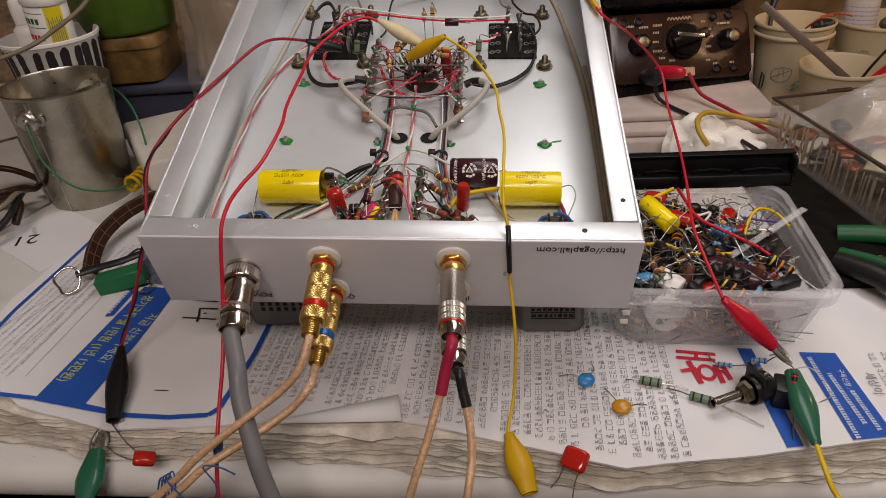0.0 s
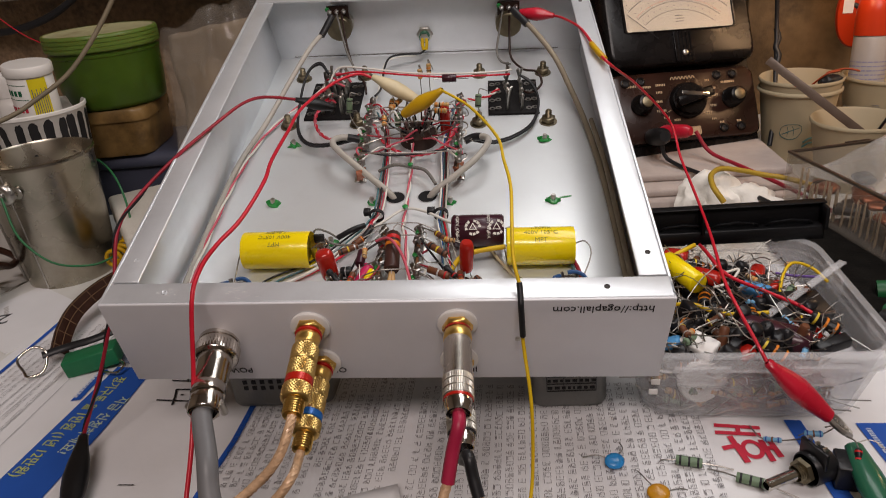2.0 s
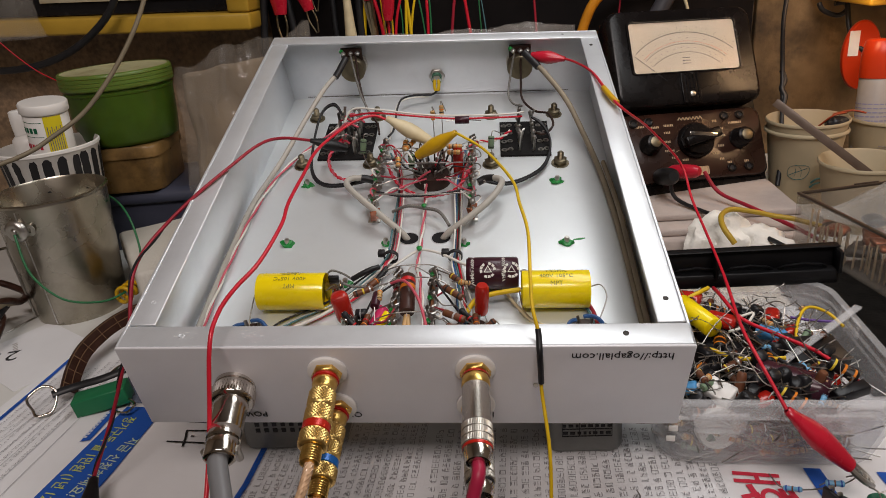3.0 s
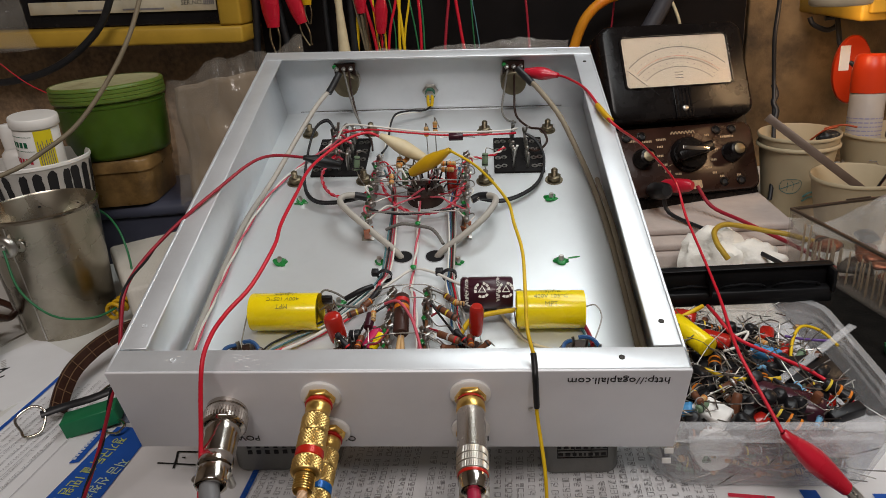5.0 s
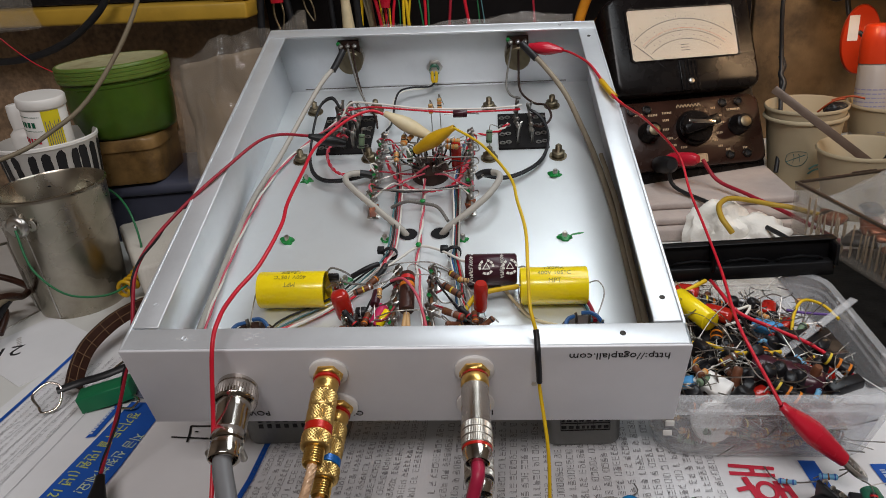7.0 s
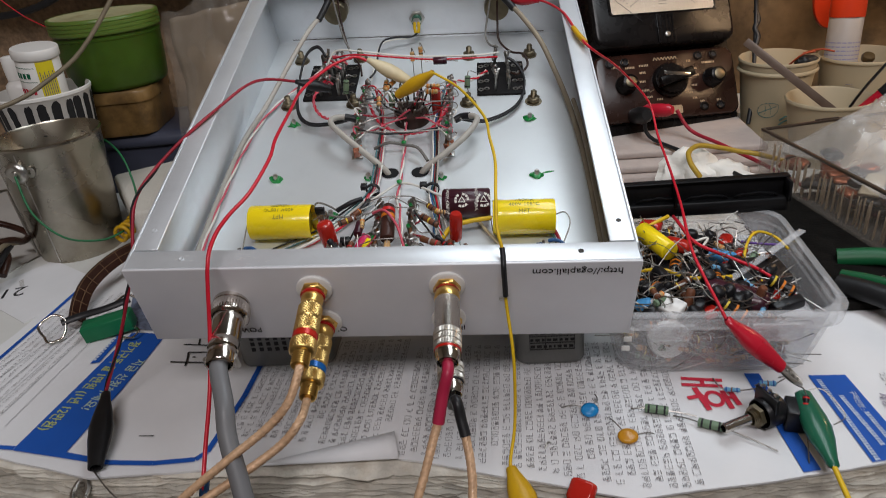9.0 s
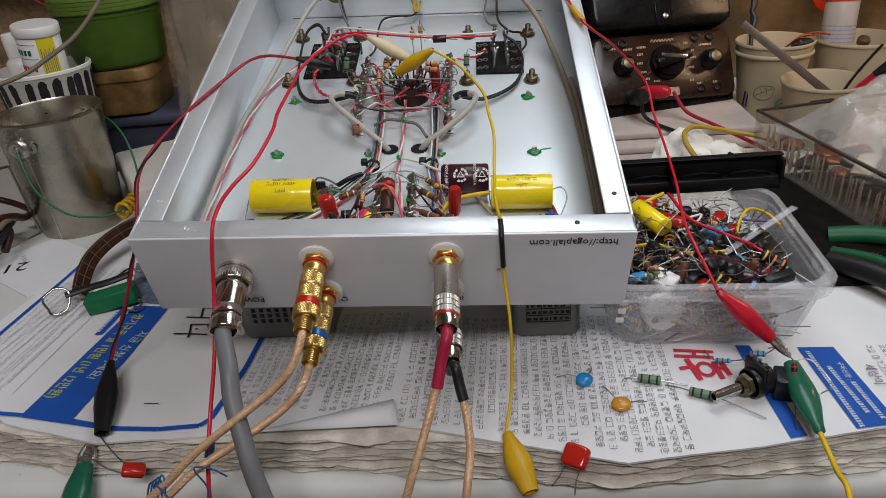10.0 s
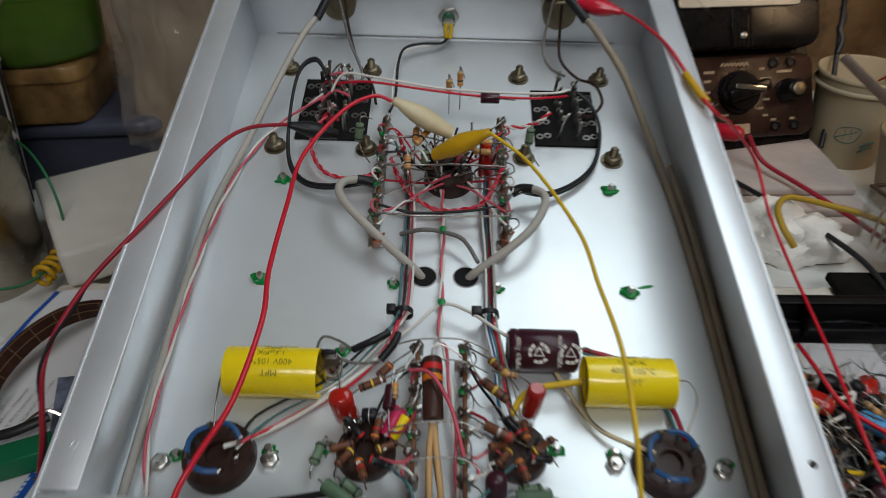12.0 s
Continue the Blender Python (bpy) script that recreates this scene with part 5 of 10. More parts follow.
for k in range(16):
    p = Vector((rnd.uniform(0.02, 0.15), -rnd.uniform(0.015, 0.19), rnd.uniform(0.012, 0.045)))
    a = rnd.uniform(0, math.pi)
    d = Vector((math.cos(a), math.sin(a), rnd.uniform(-0.3, 0.3))) * rnd.uniform(0.010, 0.020)
    single("wound_part", rod(B(), p - d, p + d, rnd.uniform(0.006, 0.010), 14, 0.0015), COPPER if k % 3 else PURPLE_SLEEVE, "copper brown wound part in the clear box", "component", M_BOX, "wound parts in the clear box")
for k in range(26):
    p = Vector((rnd.uniform(0.014, 0.05), -0.012 - 0.0072 * k, rnd.uniform(0.012, 0.05)))
    a = rnd.uniform(0, math.pi)
    d = Vector((math.cos(a), math.sin(a), rnd.uniform(-0.3, 0.3))) * rnd.uniform(0.006, 0.012)
    single("wound_part", rod(B(), p - d, p + d, rnd.uniform(0.005, 0.009), 14, 0.0015), (COPPER, BROWN_BAKE, COPPER, BLACK_BODY_BOX)[k % 4], "brown wound part in the clear box", "component", M_BOX, "wound parts in the clear box")
single("ceramic_bobbin", rod(B(), (0.016, -0.118, 0.048), (0.036, -0.100, 0.062), 0.0072, 18, 0.001), mat("dirty_cream_ceramic", (0.55, 0.46, 0.32), 0.5, 0, 0.2, 60), "dirty cream ceramic bobbin in the clear box", "bobbin", M_BOX)


def film_heap(name, m, lx, ly, h, label, seed, n=34):
    bm = B()
    o = Vector((seed, seed * 2.3, 0))
    g = []
    for i in range(n + 1):
        col = []
        for k in range(n + 1):
            u, v = i / n, k / n
            e = min(1.0, 6 * min(u, 1 - u, v, 1 - v) + 0.25)
            z = h * e * (0.62 + 0.5 * noise.noise(Vector((u * 3, v * 3, 0)) + o) + 0.25 * abs(noise.noise(Vector((u * 8, v * 8, 4)) + o)) + 0.10 * abs(noise.noise(Vector((u * 19, v * 19, 8)) + o)))
            col.append(bm.verts.new((u * lx + 0.006 * noise.noise(Vector((u * 4, v * 4, 9)) + o), -v * ly + 0.006 * noise.noise(Vector((u * 4, v * 4, 5)) + o), z)))
        g.append(col)
    for i in range(n):
        for k in range(n):
            bm.faces.new((g[i][k], g[i + 1][k], g[i + 1][k + 1], g[i][k + 1]))
    return single(name, bm, BAG, label, "plastic bag", m)


film_heap("plastic_bag", M_BAG @ pose(0.014, -0.008, 0.022), 0.18, 0.17, 0.055, "clear crumpled plastic bag bulging out of the parts box", 4.0)

# black tray on edge behind the container
t = thing("black_tray", "long black moulded plastic tray resting on the container rim", "tray", pose(0.1815, 0.1480, 0.0445) @ rotz(-2.0) @ pose(0, 0, 0, 0, -1.2, 0) @ Matrix.Diagonal((1.03, 1, 0.40, 1)))
lx = 0.0670
part("tray_back", box(B(), (-lx, 0.012, 0.0), (lx, 0.015, 0.058), 0.0008), TRAY, t)
part("tray_lip", box(B(), (-lx - 0.001, 0.0085, 0.0555), (lx + 0.001, 0.0155, 0.0580), 0.0008), TRAY, t)
part("tray_step", box(B(), (-lx, 0.004, 0.0), (lx, 0.0118, 0.024), 0.002), TRAY, t)
for x in (-lx, -0.005, lx - 0.002):
    part("tray_rib", box(B(), (x, 0.001, 0.020), (x + 0.002, 0.012, 0.0553), 0.0005), TRAY, t)
for k in range(4):
    x = -0.046 + 0.031 * k
    bm = B()
    tube(bm, [(x - 0.013, 0.008, 0.0255), (x - 0.010, 0.0065, 0.0315), (x - 0.004, 0.006, 0.0335), (x, 0.006, 0.0350), (x + 0.004, 0.006, 0.0335), (x + 0.010, 0.0065, 0.0315), (x + 0.013, 0.008, 0.0255)], 0.0012, 6)
    part("tray_scallop", bm, TRAY, t)

# pliers at the edge of the bench
DARK_GREEN = mat("green_grip", (0.008, 0.10, 0.035), 0.4, 0, 0.2, 40)
t = thing("pliers", "pliers with green and black grips lying on the newspaper", "pliers")
part("grip", tube(B(), [(0.288, 0.150, 0.008), (0.315, 0.140, 0.012), (0.345, 0.120, 0.012), (0.38, 0.085, 0.010)], 0.0065, 10, flat=0.7), DARK_GREEN, t, "green plastic grip")
part("grip", tube(B(), [(0.272, 0.112, 0.010), (0.288, 0.088, 0.014), (0.305, 0.055, 0.014), (0.318, 0.01, 0.010)], 0.0075, 10, flat=0.7), BLACK_RUBBER, t, "black rubber grip")
part("grip_inlay", tube(B(), [(0.276, 0.118, 0.014), (0.292, 0.096, 0.019), (0.309, 0.062, 0.020), (0.322, 0.02, 0.016)], 0.0032, 8, flat=0.6), DARK_GREEN, t)
bm = B()
for k in range(14):
    a = k / 14
    c = Vector((0.296 + 0.02 * a, 0.108 - 0.030 * a, 0.012))
    d = Vector((0.02, -0.03, 0)).normalized()
    lathe(bm, [(0.0042, -0.0008), (0.0050, 0), (0.0042, 0.0008)], 12, axis(c, c + d))
part("spring", bm, STEEL, t)
single("black_rough_mat", box(B(), (0.252, 0.095, -0.003), (0.50, 0.268, 0.003), 0.001, rotz(0)), mat("dark_felt", (0.010, 0.009, 0.008), 0.95, 0, 0.5, 90, 0.9, 400, spec=0.08), "dark rough felt scrap under the parts box", "felt", pose(0, 0, 0.003))

# ---- the container of loose parts ----
def container():
    m = pose(0.1775, 0.0922, 0.0005) @ rotz(-3.0)
    t = thing("food_container", "frosted plastic food container without its lid, full of loose electronic parts", "container", m)
    h = 0.0465
    lx, ly = 0.129, 0.133

    def ring(s, z, inset, r=0.016):
        return [(x, y, z) for x, y in round_rect(lx - 2 * inset, ly - 2 * inset, r)]

    bm = B()
    outer = [(0.0, 0.0155), (0.0015, 0.0125), (0.004, 0.0110), (h - 0.012, 0.0045), (h - 0.0115, 0.0030), (h - 0.009, 0.0028)]
    inner = [(h - 0.006, 0.0052), (0.0045, 0.0125), (0.0025, 0.0165)]
    loft(bm, [ring(1, z, i) for z, i in outer + inner])
    part("box_body", bm, FROST, t)
    bm = B()
    prof = [(h - 0.0092, 0.0026), (h - 0.0092, 0.0004), (h - 0.0015, -0.0004), (h, 0.0012), (h - 0.0006, 0.0045), (h - 0.0058, 0.0050)]
    loft(bm, [ring(1, z, i, 0.0175) for z, i in prof], cap0=False, cap1=False)
    part("rim", bm, FROST, t)
    for x in (-0.029, 0.026):
        part("latch_tab", loft(B(), [[(x + a * s, -ly / 2 - 0.0004 - y, h - 0.0095 + b) for a, b in ((-0.013, 0.004), (0.013, 0.004), (0.0115, -0.0045), (0.0095, -0.0058), (-0.0095, -0.0058), (-0.0115, -0.0045))] for y, s in ((-0.0004, 1.0), (0.0014, 1.0), (0.0018, 0.94))]), FROST, t)
    for y in (-0.03, 0.03):
        part("latch_tab", box(B(), (lx / 2 + 0.0002, y - 0.012, h - 0.0155), (lx / 2 + 0.0020, y + 0.012, h - 0.0060), 0.0006), FROST, t)
    bm = B()
    for k, (x, z) in enumerate(((-0.0500, 0.022), (-0.0490, 0.028), (-0.0480, 0.0335))):
        box(bm, (x - 0.0022, -ly / 2 + 0.0052, z - 0.0016), (x + 0.0022, -ly / 2 + 0.0060, z + 0.0016), 0.0003)
    part("moulded_mark", bm, WHITE_PLASTIC, t)
    return m


M_CONT = container()
CARBON = mat("brown_carbon_resistor", (0.16, 0.06, 0.03), 0.4, 0, 0.2, 90)
TAN_BODY = mat("tan_resistor", (0.58, 0.36, 0.16), 0.4, 0, 0.15, 90)
GREEN_BODY = mat("grey_green_resistor", (0.16, 0.24, 0.15), 0.5, 0, 0.15, 90)
SKY_BODY = mat("sky_blue_resistor", (0.16, 0.40, 0.62), 0.35, 0, 0.15, 90)
BLACK_BODY = mat("black_component", (0.012, 0.012, 0.014), 0.35, 0, 0.3, 60)
BAND = {"k": INK_BLACK, "y": mat("band_yellow", (0.75, 0.55, 0.05), 0.4), "o": mat("band_orange", (0.75, 0.22, 0.02), 0.4), "r": mat("band_red", (0.55, 0.02, 0.02), 0.4),
        "w": mat("band_silver", (0.62, 0.62, 0.62), 0.35, 0.5), "n": mat("band_brown", (0.16, 0.06, 0.02), 0.4), "g": mat("band_gold", (0.55, 0.36, 0.10), 0.3, 0.7), "b": mat("band_blue", (0.02, 0.08, 0.35), 0.4)}


def resistor(p, q, r, body, bands, lead_a, lead_b, label, m=None, name="resistor", group="", straight=False):
    """A resistor between p and q with its leads going to lead_a and lead_b (lists of points)."""
    t = thing(name, label, "resistor", m, group)
    p, q = Vector(p), Vector(q)
    n = (q - p).length
    if straight:
        prof = [(0, 0), (r * 0.9, 0), (r, r * 0.15), (r, n - r * 0.15), (r * 0.9, n), (0, n)]
    else:
        prof = [(0, 0), (r * 0.7, 0.0), (r, n * 0.08), (r, n * 0.22), (r * 0.86, n * 0.28), (r * 0.86, n * 0.72), (r, n * 0.78), (r, n * 0.92), (r * 0.7, n), (0, n)]
    part("resistor_body", lathe(B(), prof, 14, axis(p, q), cap=False), body, t)
    for i, b in enumerate(bands):
        z = n * (0.16 + 0.68 * i / max(1, len(bands) - 1)) if len(bands) > 1 else n / 2
        part("colour_band", lathe(B(), [(r * 0.9, z - n * 0.04), (r * 1.035, z - n * 0.04), (r * 1.035, z + n * 0.04), (r * 0.9, z + n * 0.04)], 14, axis(p, q), cap=False), BAND[b], t)
    for a, end in ((lead_a, p), (lead_b, q)):
        if a:
            part("lead", tube(B(), [end] + [Vector(v) for v in a], 0.00036, 6, 4), SOLDER, t)
    return t


def dipped_cap(m, w, h, d, material, label, leads=0.008, name="film_capacitor", legs=True):
    """A rounded dipped capacitor standing along z."""
    t = thing(name, label, "capacitor", m)
    secs = []
    for z, s in ((0, 0.72), (h * 0.05, 0.9), (h * 0.15, 1.0), (h * 0.85, 1.0), (h * 0.95, 0.9), (h, 0.7)):
        secs.append([(x * s, y * s, z) for x, y in round_rect(w, d, min(w, d) * 0.48, 4)])
    part("capacitor_body", loft(B(), secs), material, t)
    if legs:
        for s in (-1, 1):
            part("lead", tube(B(), [(s * w * 0.3, 0, 0.001), (s * w * 0.32, 0, -leads * 0.5), (s * w * 0.45, 0.001, -leads)], 0.00036, 6, 4), SOLDER, t)
    return t


rnd = random.Random(42)


def jumble_pose(zlo, zhi, mx=0.050, my=0.050, flat=0.35):
    return M_CONT @ pose(-0.001, 0.001, 0) @ pose(rnd.uniform(-mx, mx * 0.84), rnd.uniform(-my, my), rnd.uniform(zlo, zhi), rnd.uniform(-90, 90) * flat, rnd.uniform(-90, 90) * flat, rnd.uniform(0, 360))


# small parts in the heap: one of each kind, then copies
protos = []
for body, bands, r, n in ((CARBON, "yw", 0.0021, 0.010), (TAN_BODY, "onk", 0.0017, 0.0075), (GREEN_BODY, "kk", 0.0022, 0.011), (SKY_BODY, "nk", 0.0015, 0.007), (BLACK_BODY, "ooy", 0.0034, 0.015)):
    protos.append(resistor((-n / 2, 0, 0), (n / 2, 0, 0), r, body, bands, [(-n, 0.001, 0.001), (-n - 0.010, 0.004, 0.003)], [(n, 0.001, -0.001), (n + 0.012, -0.003, 0.004)], "loose resistor with bent leads in the plastic container", jumble_pose(0.02, 0.04), group="loose parts in the container"))
for i, ob in enumerate(protos):
    for k in range((24, 16, 8, 6, 14)[i]):
        copy_thing(ob, jumble_pose(0.022, 0.043))
for material, w, h, d, n in ((RED_DIP, 0.009, 0.011, 0.005, 3), (BLACK_BODY, 0.010, 0.016, 0.006, 15), (INK_BLUE, 0.008, 0.010, 0.005, 2), (CARBON, 0.005, 0.013, 0.005, 5), (BLACK_BODY, 0.008, 0.012, 0.007, 40)):
    ob = dipped_cap(jumble_pose(0.014, 0.032), w, h, d, material, "loose capacitor lying in the plastic container", name="loose_capacitor")
    tagged(ob, group="loose parts in the container")
    for k in range(n):
        copy_thing(ob, jumble_pose(0.020, 0.036, 0.046, 0.046))
# those that show on top
C = M_CONT @ pose(-0.005, -0.003, 0)
for p, q, w, d in (((-0.0220, 0.0560, 0.0410), (-0.0090, 0.0500, 0.0420), 0.013, 0.009), ((-0.0105, 0.0300, 0.0420), (0.0040, 0.0210, 0.0420), 0.011, 0.008), ((0.0290, 0.0380, 0.0330), (0.0330, 0.0490, 0.0350), 0.009, 0.007), ((0.0280, -0.0208, 0.0340), (0.0440, -0.0264, 0.0330), 0.010, 0.008), ((-0.0020, -0.0440, 0.0330), (0.0060, -0.0400, 0.0350), 0.008, 0.006)):
    dipped_cap(C @ axis(Vector(p), Vector(q)), w, (Vector(q) - Vector(p)).length, d, RED_DIP, "glossy red film capacitor on the heap of parts")
long_cap = thing("film_capacitor", "long yellow film capacitor on the heap of parts", "capacitor")
part("capacitor_body", rod(B(), (0.1510, 0.1310, 0.046), (0.1630, 0.1035, 0.044), 0.0062, 24, 0.0006), YELLOW_FILM, long_cap)
part("lead", tube(B(), [(0.1630, 0.1035, 0.044), (0.1675, 0.0960, 0.0445), (0.1720, 0.0905, 0.038)], 0.0004, 6), SOLDER, long_cap)
dipped_cap(C @ axis(Vector((0.003, -0.022, 0.0370)), Vector((0.036, -0.036, 0.0340))), 0.017, 0.035, 0.015, PURPLE_SLEEVE, "purple brown electrolytic capacitor lying in the container")
SKY_FILM = mat("sky_blue_film", (0.08, 0.32, 0.62), 0.3)
dipped_cap(C @ axis(Vector((0.0160, 0.0200, 0.0380)), Vector((0.0285, 0.0090, 0.0390))), 0.010, 0.016, 0.008, SKY_FILM, "sky blue box capacitor in the heap")
dipped_cap(C @ axis(Vector((-0.0360, -0.0320, 0.0330)), Vector((-0.0270, -0.0350, 0.0370))), 0.008, 0.009, 0.006, SKY_FILM, "small sky blue capacitor by the container wall")
single("black_relay", box(B(), (-0.016, -0.010, -0.008), (0.016, 0.010, 0.008), 0.0012), BLACK_BODY, "black plastic relay on the heap of parts", "relay", C @ pose(0.038, -0.002, 0.033, 14, 6, 17))
single("black_terminal", box(B(), (-0.009, -0.003, -0.003), (0.009, 0.003, 0.003), 0.0008), BLACK_BODY, "slim black terminal piece leaning on the container wall", "terminal", C @ pose(0.044, -0.038, 0.036, 10, -8, 18))
single("white_terminal", box(B(), (-0.009, -0.0055, -0.004), (0.009, 0.0055, 0.004), 0.001), WHITE_PLASTIC, "white plastic terminal piece in the container", "terminal", C @ pose(-0.019, -0.036, 0.035, 22, 8, -42))
t = thing("wire_tie", "translucent white plastic tie sticking out over the rim", "cable tie")
part("tie_strip", box(B(), (0, -0.0022, -0.0006), (0.070, 0.0022, 0.0006), 0.0003), FROST, t, m=C @ pose(0.017, -0.018, 0.040, 0, -8, 39))
resistor((-0.032, -0.012, 0.035), (-0.022, -0.026, 0.040), 0.0042, BLACK_BODY, "oo", [(-0.036, -0.006, 0.036)], [(-0.018, -0.032, 0.042)], "large black resistor with orange bands on the heap", C)
for pts, mt, r, lab in (
        ([(-0.028, 0.046, 0.040), (-0.014, 0.050, 0.046), (-0.004, 0.056, 0.048)], YELLOW_PVC, 0.0014, "short yellow wire on the heap of parts"),
        ([(0.000, 0.060, 0.046), (0.000, 0.040, 0.050), (0.006, 0.018, 0.047), (0.022, 0.002, 0.045), (0.038, -0.014, 0.043), (0.050, -0.034, 0.038)], RED_PVC, 0.0011, "red wire winding over the heap of parts"),
        ([(0.008, 0.020, 0.043), (0.012, -0.004, 0.042), (0.022, -0.024, 0.040), (0.038, -0.034, 0.036), (0.048, -0.036, 0.036)], BLACK_PVC, 0.0012, "black wire winding over the heap of parts"),
        ([(0.028, -0.012, 0.034), (0.034, 0.012, 0.044), (0.044, 0.028, 0.048), (0.056, 0.030, 0.044), (0.062, 0.020, 0.040)], YELLOW_PVC, 0.0009, "thin yellow wire loop over the heap of parts"),
        ([(0.036, 0.028, 0.042), (0.046, 0.026, 0.041), (0.058, 0.022, 0.042)], mat("violet_insulation", (0.13, 0.06, 0.28), 0.4), 0.0008, "thin violet wire end on the heap"),
        ([(-0.032, -0.004, 0.040), (-0.018, -0.008, 0.043), (-0.006, -0.014, 0.041), (0.008, -0.014, 0.040), (0.020, -0.016, 0.042)], YELLOW_PVC, 0.0011, "twisted yellow wire across the heap"),
        ([(-0.004, 0.030, 0.042), (0.006, 0.024, 0.045), (0.016, 0.030, 0.044), (0.008, 0.018, 0.042), (-0.002, 0.012, 0.042)], WHITE_PVC, 0.0008, "loop of white wire on the heap")):
    single("loose_wire", tube(B(), pts, r, 8), mt, lab, "wire", C, "loose wires in the container")
bm = B()
for k in range(380):
    p = Vector((rnd.uniform(-0.052, 0.044), rnd.uniform(-0.052, 0.056), rnd.uniform(0.026, 0.046)))
    a = rnd.uniform(0, 2 * math.pi)
    l = rnd.uniform(0.006, 0.016)
    d = Vector((math.cos(a), math.sin(a), rnd.uniform(-0.5, 0.5)))
    e = Vector((math.cos(a + rnd.uniform(-1.2, 1.2)), math.sin(a + rnd.uniform(-1.2, 1.2)), rnd.uniform(-0.4, 0.5)))
    pts = [p, p + d * l, p + d * l + e * l * 0.7]
    for v in pts:
        v.x, v.y = max(-0.055, min(0.052, v.x)), max(-0.055, min(0.055, v.y))
    tube(bm, pts, rnd.choice((0.00022, 0.0003, 0.0004)), 5, 3)
single("component_leads", bm, mat("dull_tinned_lead", (0.36, 0.33, 0.30), 0.38, 1.0, 0.4, 300), "tangle of bare component leads on the heap of parts", "leads", C, kind="stuff")
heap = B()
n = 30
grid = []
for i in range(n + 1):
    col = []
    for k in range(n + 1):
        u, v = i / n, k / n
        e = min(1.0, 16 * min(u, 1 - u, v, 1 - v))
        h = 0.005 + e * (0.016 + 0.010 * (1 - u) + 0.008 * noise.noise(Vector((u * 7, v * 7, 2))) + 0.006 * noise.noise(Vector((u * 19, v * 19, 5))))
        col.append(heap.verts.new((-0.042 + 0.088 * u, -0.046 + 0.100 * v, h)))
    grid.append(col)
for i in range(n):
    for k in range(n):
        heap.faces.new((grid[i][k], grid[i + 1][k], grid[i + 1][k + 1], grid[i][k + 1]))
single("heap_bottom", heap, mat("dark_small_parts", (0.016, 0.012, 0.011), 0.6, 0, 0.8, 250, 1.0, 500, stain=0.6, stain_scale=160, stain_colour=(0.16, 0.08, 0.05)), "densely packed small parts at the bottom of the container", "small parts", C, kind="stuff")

t = thing("trimmer_disc", "white plastic trimmer disc lying against the container wall", "trimmer", C @ pose(-0.020, -0.046, 0.020, 80, 0, 8))
part("disc", lathe(B(), [(0.0, -0.003), (0.0105, -0.003), (0.0115, -0.0015), (0.0115, 0.0015), (0.0105, 0.003), (0.004, 0.003), (0.004, 0.0015), (0, 0.0015)], 28, cap=False), WHITE_PLASTIC, t)
for k in range(4):
    copy_thing(protos[1], C @ pose(0.006 + 0.011 * (k % 2), -0.047, 0.006 + 0.007 * (k // 2), 0, 8 - 12 * (k % 2), 4 + 10 * k))
for k in range(45):
    copy_thing(protos[k % 4], M_CONT @ pose(-0.001, 0.001, 0) @ pose(rnd.uniform(-0.048, 0.030), rnd.uniform(-0.048, 0.045), rnd.uniform(0.006, 0.018), rnd.uniform(-25, 25), rnd.uniform(-25, 25), rnd.uniform(0, 360)))
for k in range(26):
    copy_thing(protos[(0, 1, 1, 2)[k % 4]], C @ pose(-0.040 + 0.0032 * k + rnd.uniform(-0.004, 0.004), rnd.uniform(-0.049, -0.046), rnd.uniform(0.006, 0.026), rnd.uniform(-20, 20), rnd.uniform(-35, 35), rnd.uniform(-40, 40)))
dark_part = dipped_cap(M_CONT @ pose(-0.036, -0.040, 0.010, -80, 0, 10), 0.016, 0.022, 0.010, BLACK_BODY, "loose black part low in the plastic container", name="loose_part")
for k in range(16):
    copy_thing(dark_part, M_CONT @ pose(-0.001, 0.001, 0) @ pose(rnd.uniform(-0.030, 0.014), rnd.uniform(-0.028, 0.026), rnd.uniform(0.010, 0.028), rnd.uniform(60, 110), 0, rnd.uniform(0, 360)))

# ---- newspapers under the chassis ----
def sheet(bm, outline, z0, z1, jitter, seed, step=0.005):
    """A flat pack of paper with a slightly uneven edge."""
    pts = []
    rn = random.Random(seed)
    n = len(outline)
    for i in range(n):
        a, b = Vector((*outline[i], 0)), Vector((*outline[(i + 1) % n], 0))
        k = max(1, int((b - a).length / step))
        for j in range(k):
            p = a.lerp(b, j / k)
            fine = 0.4 * noise.noise(Vector((p.x * 170, p.y * 170, seed + 4)))
            pts.append((p.x + jitter * noise.noise(Vector((p.x * 40, p.y * 40, seed))), p.y + jitter * (fine + noise.noise(Vector((p.x * 32, p.y * 32, seed + 9))))))
    return prism(bm, pts, z0, z1)


